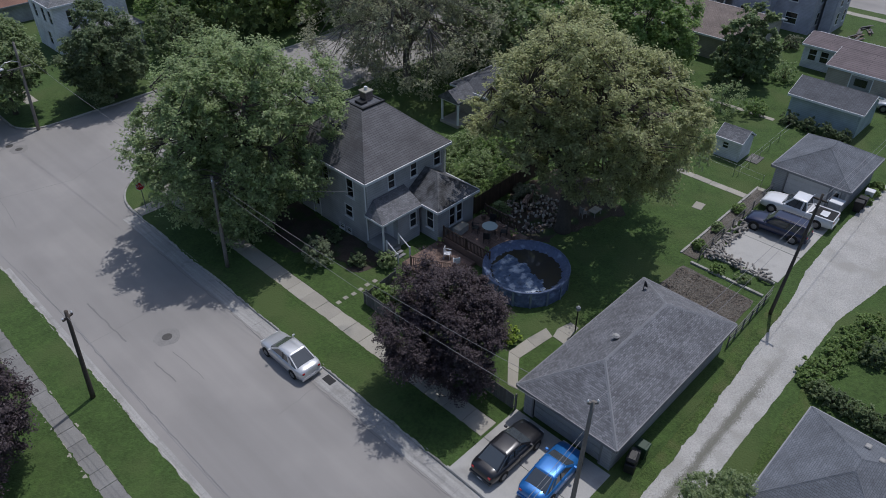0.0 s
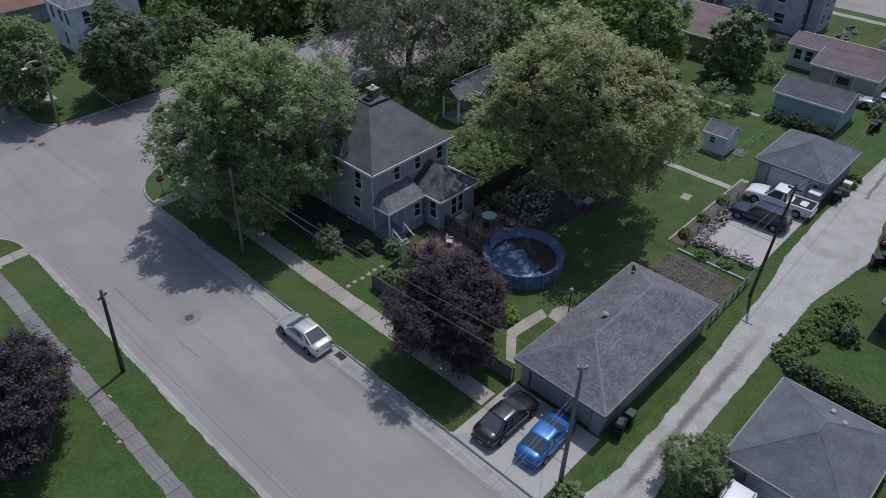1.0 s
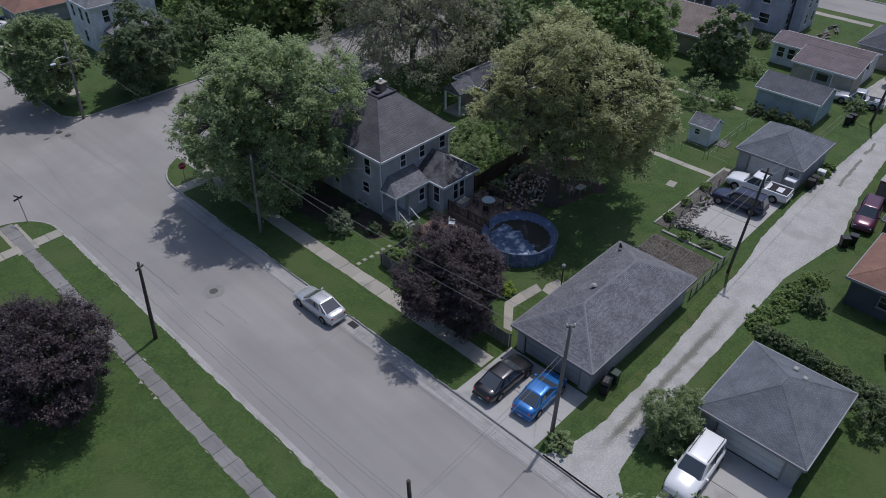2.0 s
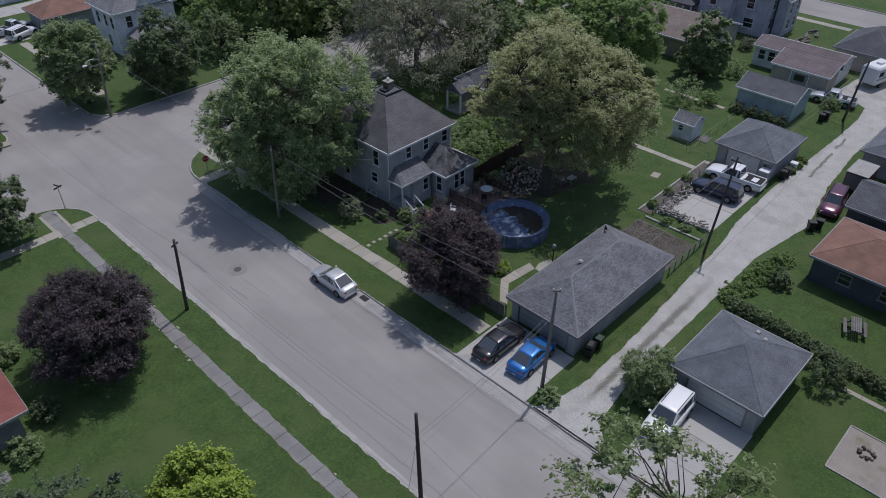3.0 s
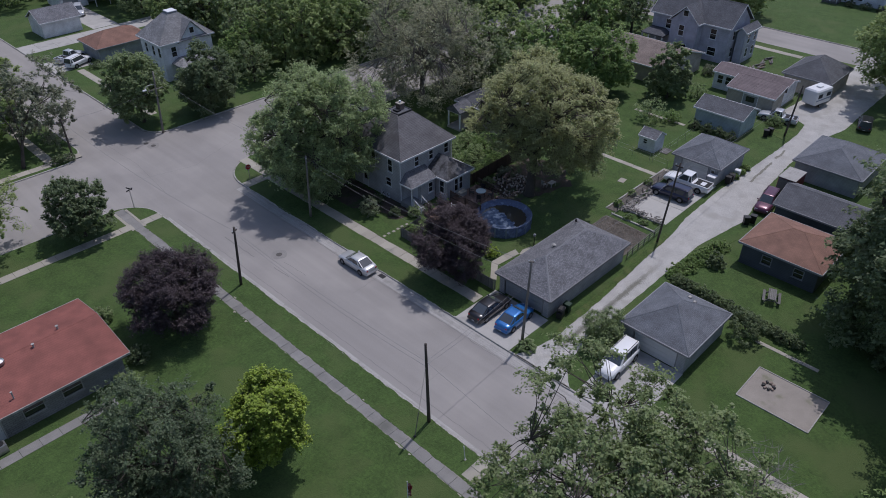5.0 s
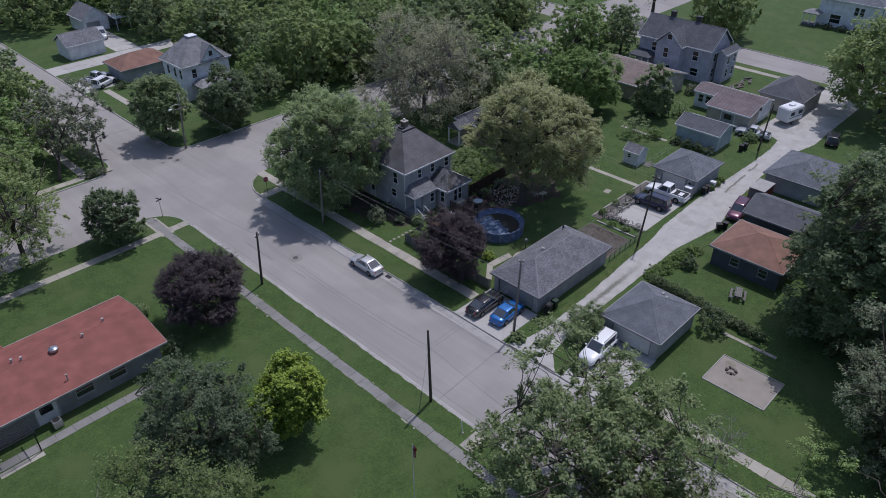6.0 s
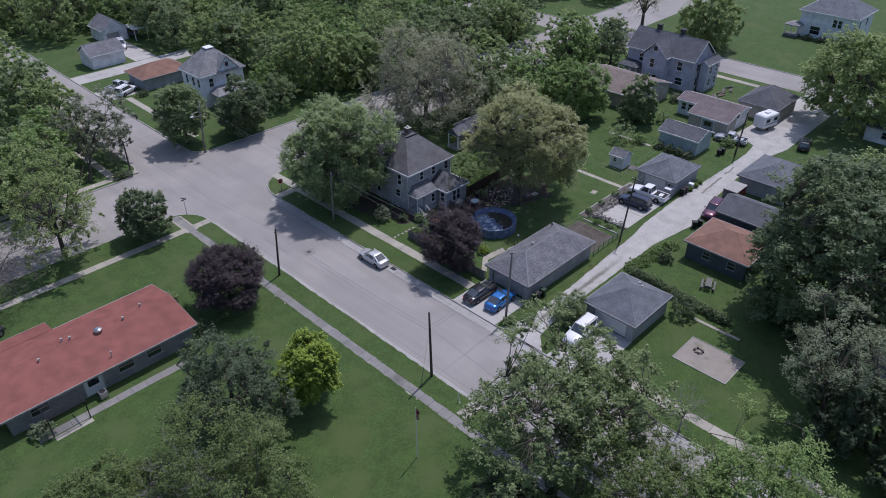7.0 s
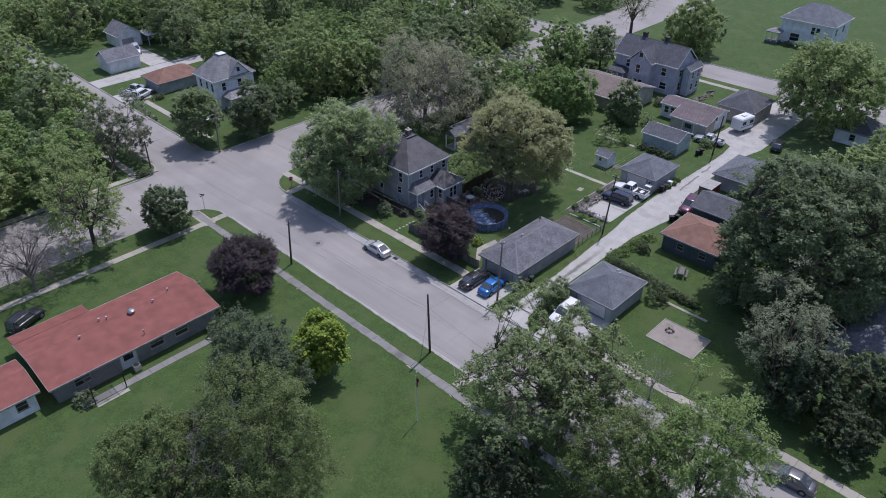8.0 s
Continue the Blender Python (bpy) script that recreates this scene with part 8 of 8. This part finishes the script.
for i in range(6):
    part("plank", boxed((-0.8 + i * 0.27, -0.55 + i * 0.27, -1.0, 0.15, 0.0, 0.06)), GREYWOOD, t)
solid("concrete_plate", boxed((-0.55, 0.55, -0.4, 0.4, 0, 0.06), bevel=0.02), SLAB, "square pale concrete lid in the lawn", "ground cover", pose(38.4, -17.3, 0.1, 0, 0, 8))


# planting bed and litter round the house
MULCH = surface("dark_mulch", (0.075, 0.06, 0.05), 1.0, 0.35, 1.2, 9, 0.8, stain_or_light=(0.05, 0.075, 0.03), stain_or_light_scale=0.8, spread=0.5, dist=0.08)
patchy("planting_bed", [(13.0, -4.2), (15.6, -4.3), (15.7, -2.0), (15.7, 7.0), (11.0, 7.4), (11.2, 1.6), (12.8, -0.4)], MULCH, "dark mulched planting bed along the house", "planting bed", 0.05, 0.132, 0.5, 0.6)
# bare littered soil under the oak; the mulch colour also paints the lawn's shade
patchy("shaded_yard_soil", [(24.6, -11.2), (33.0, -13.6), (37.0, -9.5), (34.8, -5.0), (24.7, -5.2)], MULCH, "dark patch under the oak, bare soil and lawn shade in one colour", "bare soil", 0.05, 0.130, 0.9, 0.7)


# ---- pieces of the pavements ----
later_walks()
t = thing("yard_walk", "pale concrete yard walk with two bends beside the garage", "path", kind="structure")
for quad in (((12.3, -18.75), (12.4, -19.45), (13.45, -18.65), (13.4, -17.85)), ((13.42, -17.83), (13.47, -18.63), (14.5, -17.85), (14.5, -17.0)), ((14.52, -17.0), (14.52, -17.85), (16.0, -18.0), (16.2, -17.1)), ((16.22, -17.1), (16.02, -18.0), (17.55, -18.15), (17.9, -17.35)), ((17.58, -18.17), (17.5, -19.1), (18.35, -19.0), (18.35, -17.95)), ((18.37, -17.95), (18.37, -19.0), (19.4, -18.9), (19.5, -18.2))):
    bm = bmesh.new()
    prism(bm, quad, 0.06, 0.15)
    part("slab", bm, SLAB, t)
slabs("lawn_walk", "narrow pale concrete walk across the back lawn", SLAB, 42.1, 42.85, -19.4, -11.5, 1.5)
slabs("lawn_walk_elbow", "short concrete walk beside the garage corner", SLAB, 42.9, 44.7, -20.2, -19.4, 0.9, "x")
slabs("lawn_walk_far", "narrow pale walk on the far back lawn", SLAB, 57.5, 58.1, -15.0, -7.0, 1.6)
slabs("lawn_walk_south", "narrow pale walk beyond the hedge", SLAB, 21.68, 22.12, -47.5, -41.9, 1.4)
slabs("ranch_patio", "pale concrete strip along the ranch house", OLDSLAB, -36.5, -21.4, -8.25, -7.25, 1.5, "x", z=0.15)
slabs("ranch_patio_square", "pale concrete square under the pergola", SLAB, -35.3, -31.8, -9.0, -8.35, 1.2, "x", z=0.15)
slabs("far_drive", "pale concrete driveway beyond the crossing", PALESLAB, 4.3, 10.5, 68.0, 74.2, 2.0, "x", z=0.142)
slabs("far_walk", "pale concrete walk beside the far lawn", SLAB, 7.2, 8.4, 42.0, 67.0, 1.6)
slabs("far_garage_drive", "pale concrete drive to the far garage", PALESLAB, 4.3, 30.0, 80.5, 85.5, 2.8, "x", z=0.142)
slabs("west_walk_north", "pale concrete pavement at the far corner", SLAB, -9.2, -8.0, 38.0, 70.0, 1.6)
slabs("west_walk_cross", "pale concrete pavement along the cross street", SLAB, -50.0, -5.0, 36.6, 37.8, 1.6, "x")
slabs("far_street_walk", "pale pavement along the far street", SLAB, 95.0, 96.3, -16.0, 20.0, 1.8)
slabs("far_garage_apron", "pale concrete apron before the far garage", PALESLAB, 18.4, 23.2, 85.7, 101.4, 2.6, "y", z=0.142)
# broken pale edges of the old pavement, and grass that creeps over edges
def ragged(name, label, category, mat, x, side, ya, yb, reach, z, seed, scale=1.0):
    """A thin strip along x whose one edge is straight and whose other edge wanders, here and there down to nothing."""
    bm = bmesh.new()
    rows = []
    for i in range(int((yb - ya) / 0.14) + 1):
        y = ya + 0.14 * i
        w = noise.noise((y * 0.23 * scale, seed, 1)) + 0.7 * noise.noise((y * 1.1 * scale, seed, 4)) + 0.6 * noise.noise((y * 4.0, seed, 8))
        w = reach * max(0.02, 0.38 + 0.75 * w)
        rows.append([bm.verts.new((x + side * w, y, z)), bm.verts.new((x - side * 0.3, y, 0.116)), bm.verts.new((x + side * (w + 0.01), y, z - 0.04))])
    for a, b in zip(rows, rows[1:]):
        bm.faces.new((a[0], a[1], b[1], b[0]))
        bm.faces.new((a[2], a[0], b[0], b[2]))
    solid(name, bm, mat, label, category, kind="structure")


for k, (x, side) in enumerate(((-8.44, 1), (-7.34, -1))):
    ragged("pavement_edge", "broken pale edge of the old pavement", "pavement", SLAB, x, side, -63.5, 20.0, 0.08, 0.163, 40 + k)
for k, (x, side, ya, yb, reach) in enumerate(((-8.47, 1, -63.0, 15.2, 0.17), (-7.31, -1, -63.0, 15.2, 0.15), (8.22, 1, -20.0, 14.0, 0.12), (9.63, -1, -20.0, 14.5, 0.12), (5.58, -1, -20.2, 14.0, 0.2), (-4.98, 1, -110.0, 15.0, 0.2), (7.37, 1, -75.0, -40.3, 0.16), (8.73, -1, -75.0, -40.3, 0.16), (5.58, -1, -80.0, -39.6, 0.2))):
    ragged("grass_edge", "grass creeping over a pavement or kerb edge", "grass", LAWN, x, side, ya, yb, reach, 0.17 if abs(x) > 7 else 0.142, k)

# clods on the vegetable bed
rng4 = np.random.default_rng(8)


def scatter(name, label, category, mat, x0, x1, y0, y1, n, size, z, lift, seed):
    """Small leaves or crumbs lying about, thicker in some places."""
    p = np.stack((rng4.uniform(x0, x1, n), rng4.uniform(y0, y1, n), np.full(n, z)), 1)
    keep = np.array([noise.noise((a * 0.55, b * 0.55, seed)) + 0.25 > rng4.uniform(-0.35, 0.75) for a, b, _ in p])
    p = p[keep]
    p[:, 2] += rng4.uniform(0, lift, len(p))
    nn = np.array((0, 0, 1.0)) + rng4.normal(scale=0.5, size=p.shape)
    nn /= np.linalg.norm(nn, axis=1, keepdims=True)
    ob = part(name, leaf_mesh(name, p, nn, size * rng4.uniform(0.5, 1.4, len(p)), mat, seed), mat, None)
    tagged(ob, label, category, kind="stuff")


CLOD = surface("crumbly_soil_clods", (0.165, 0.138, 0.114), 1.0, 0.4, 3.0, 12, 0.6)
scatter("soil_clods", "crumbly clods and straw on the vegetable bed", "soil", CLOD, 24.9, 30.0, -26.0, -20.5, 6500, 0.075, 0.152, 0.05, 3)
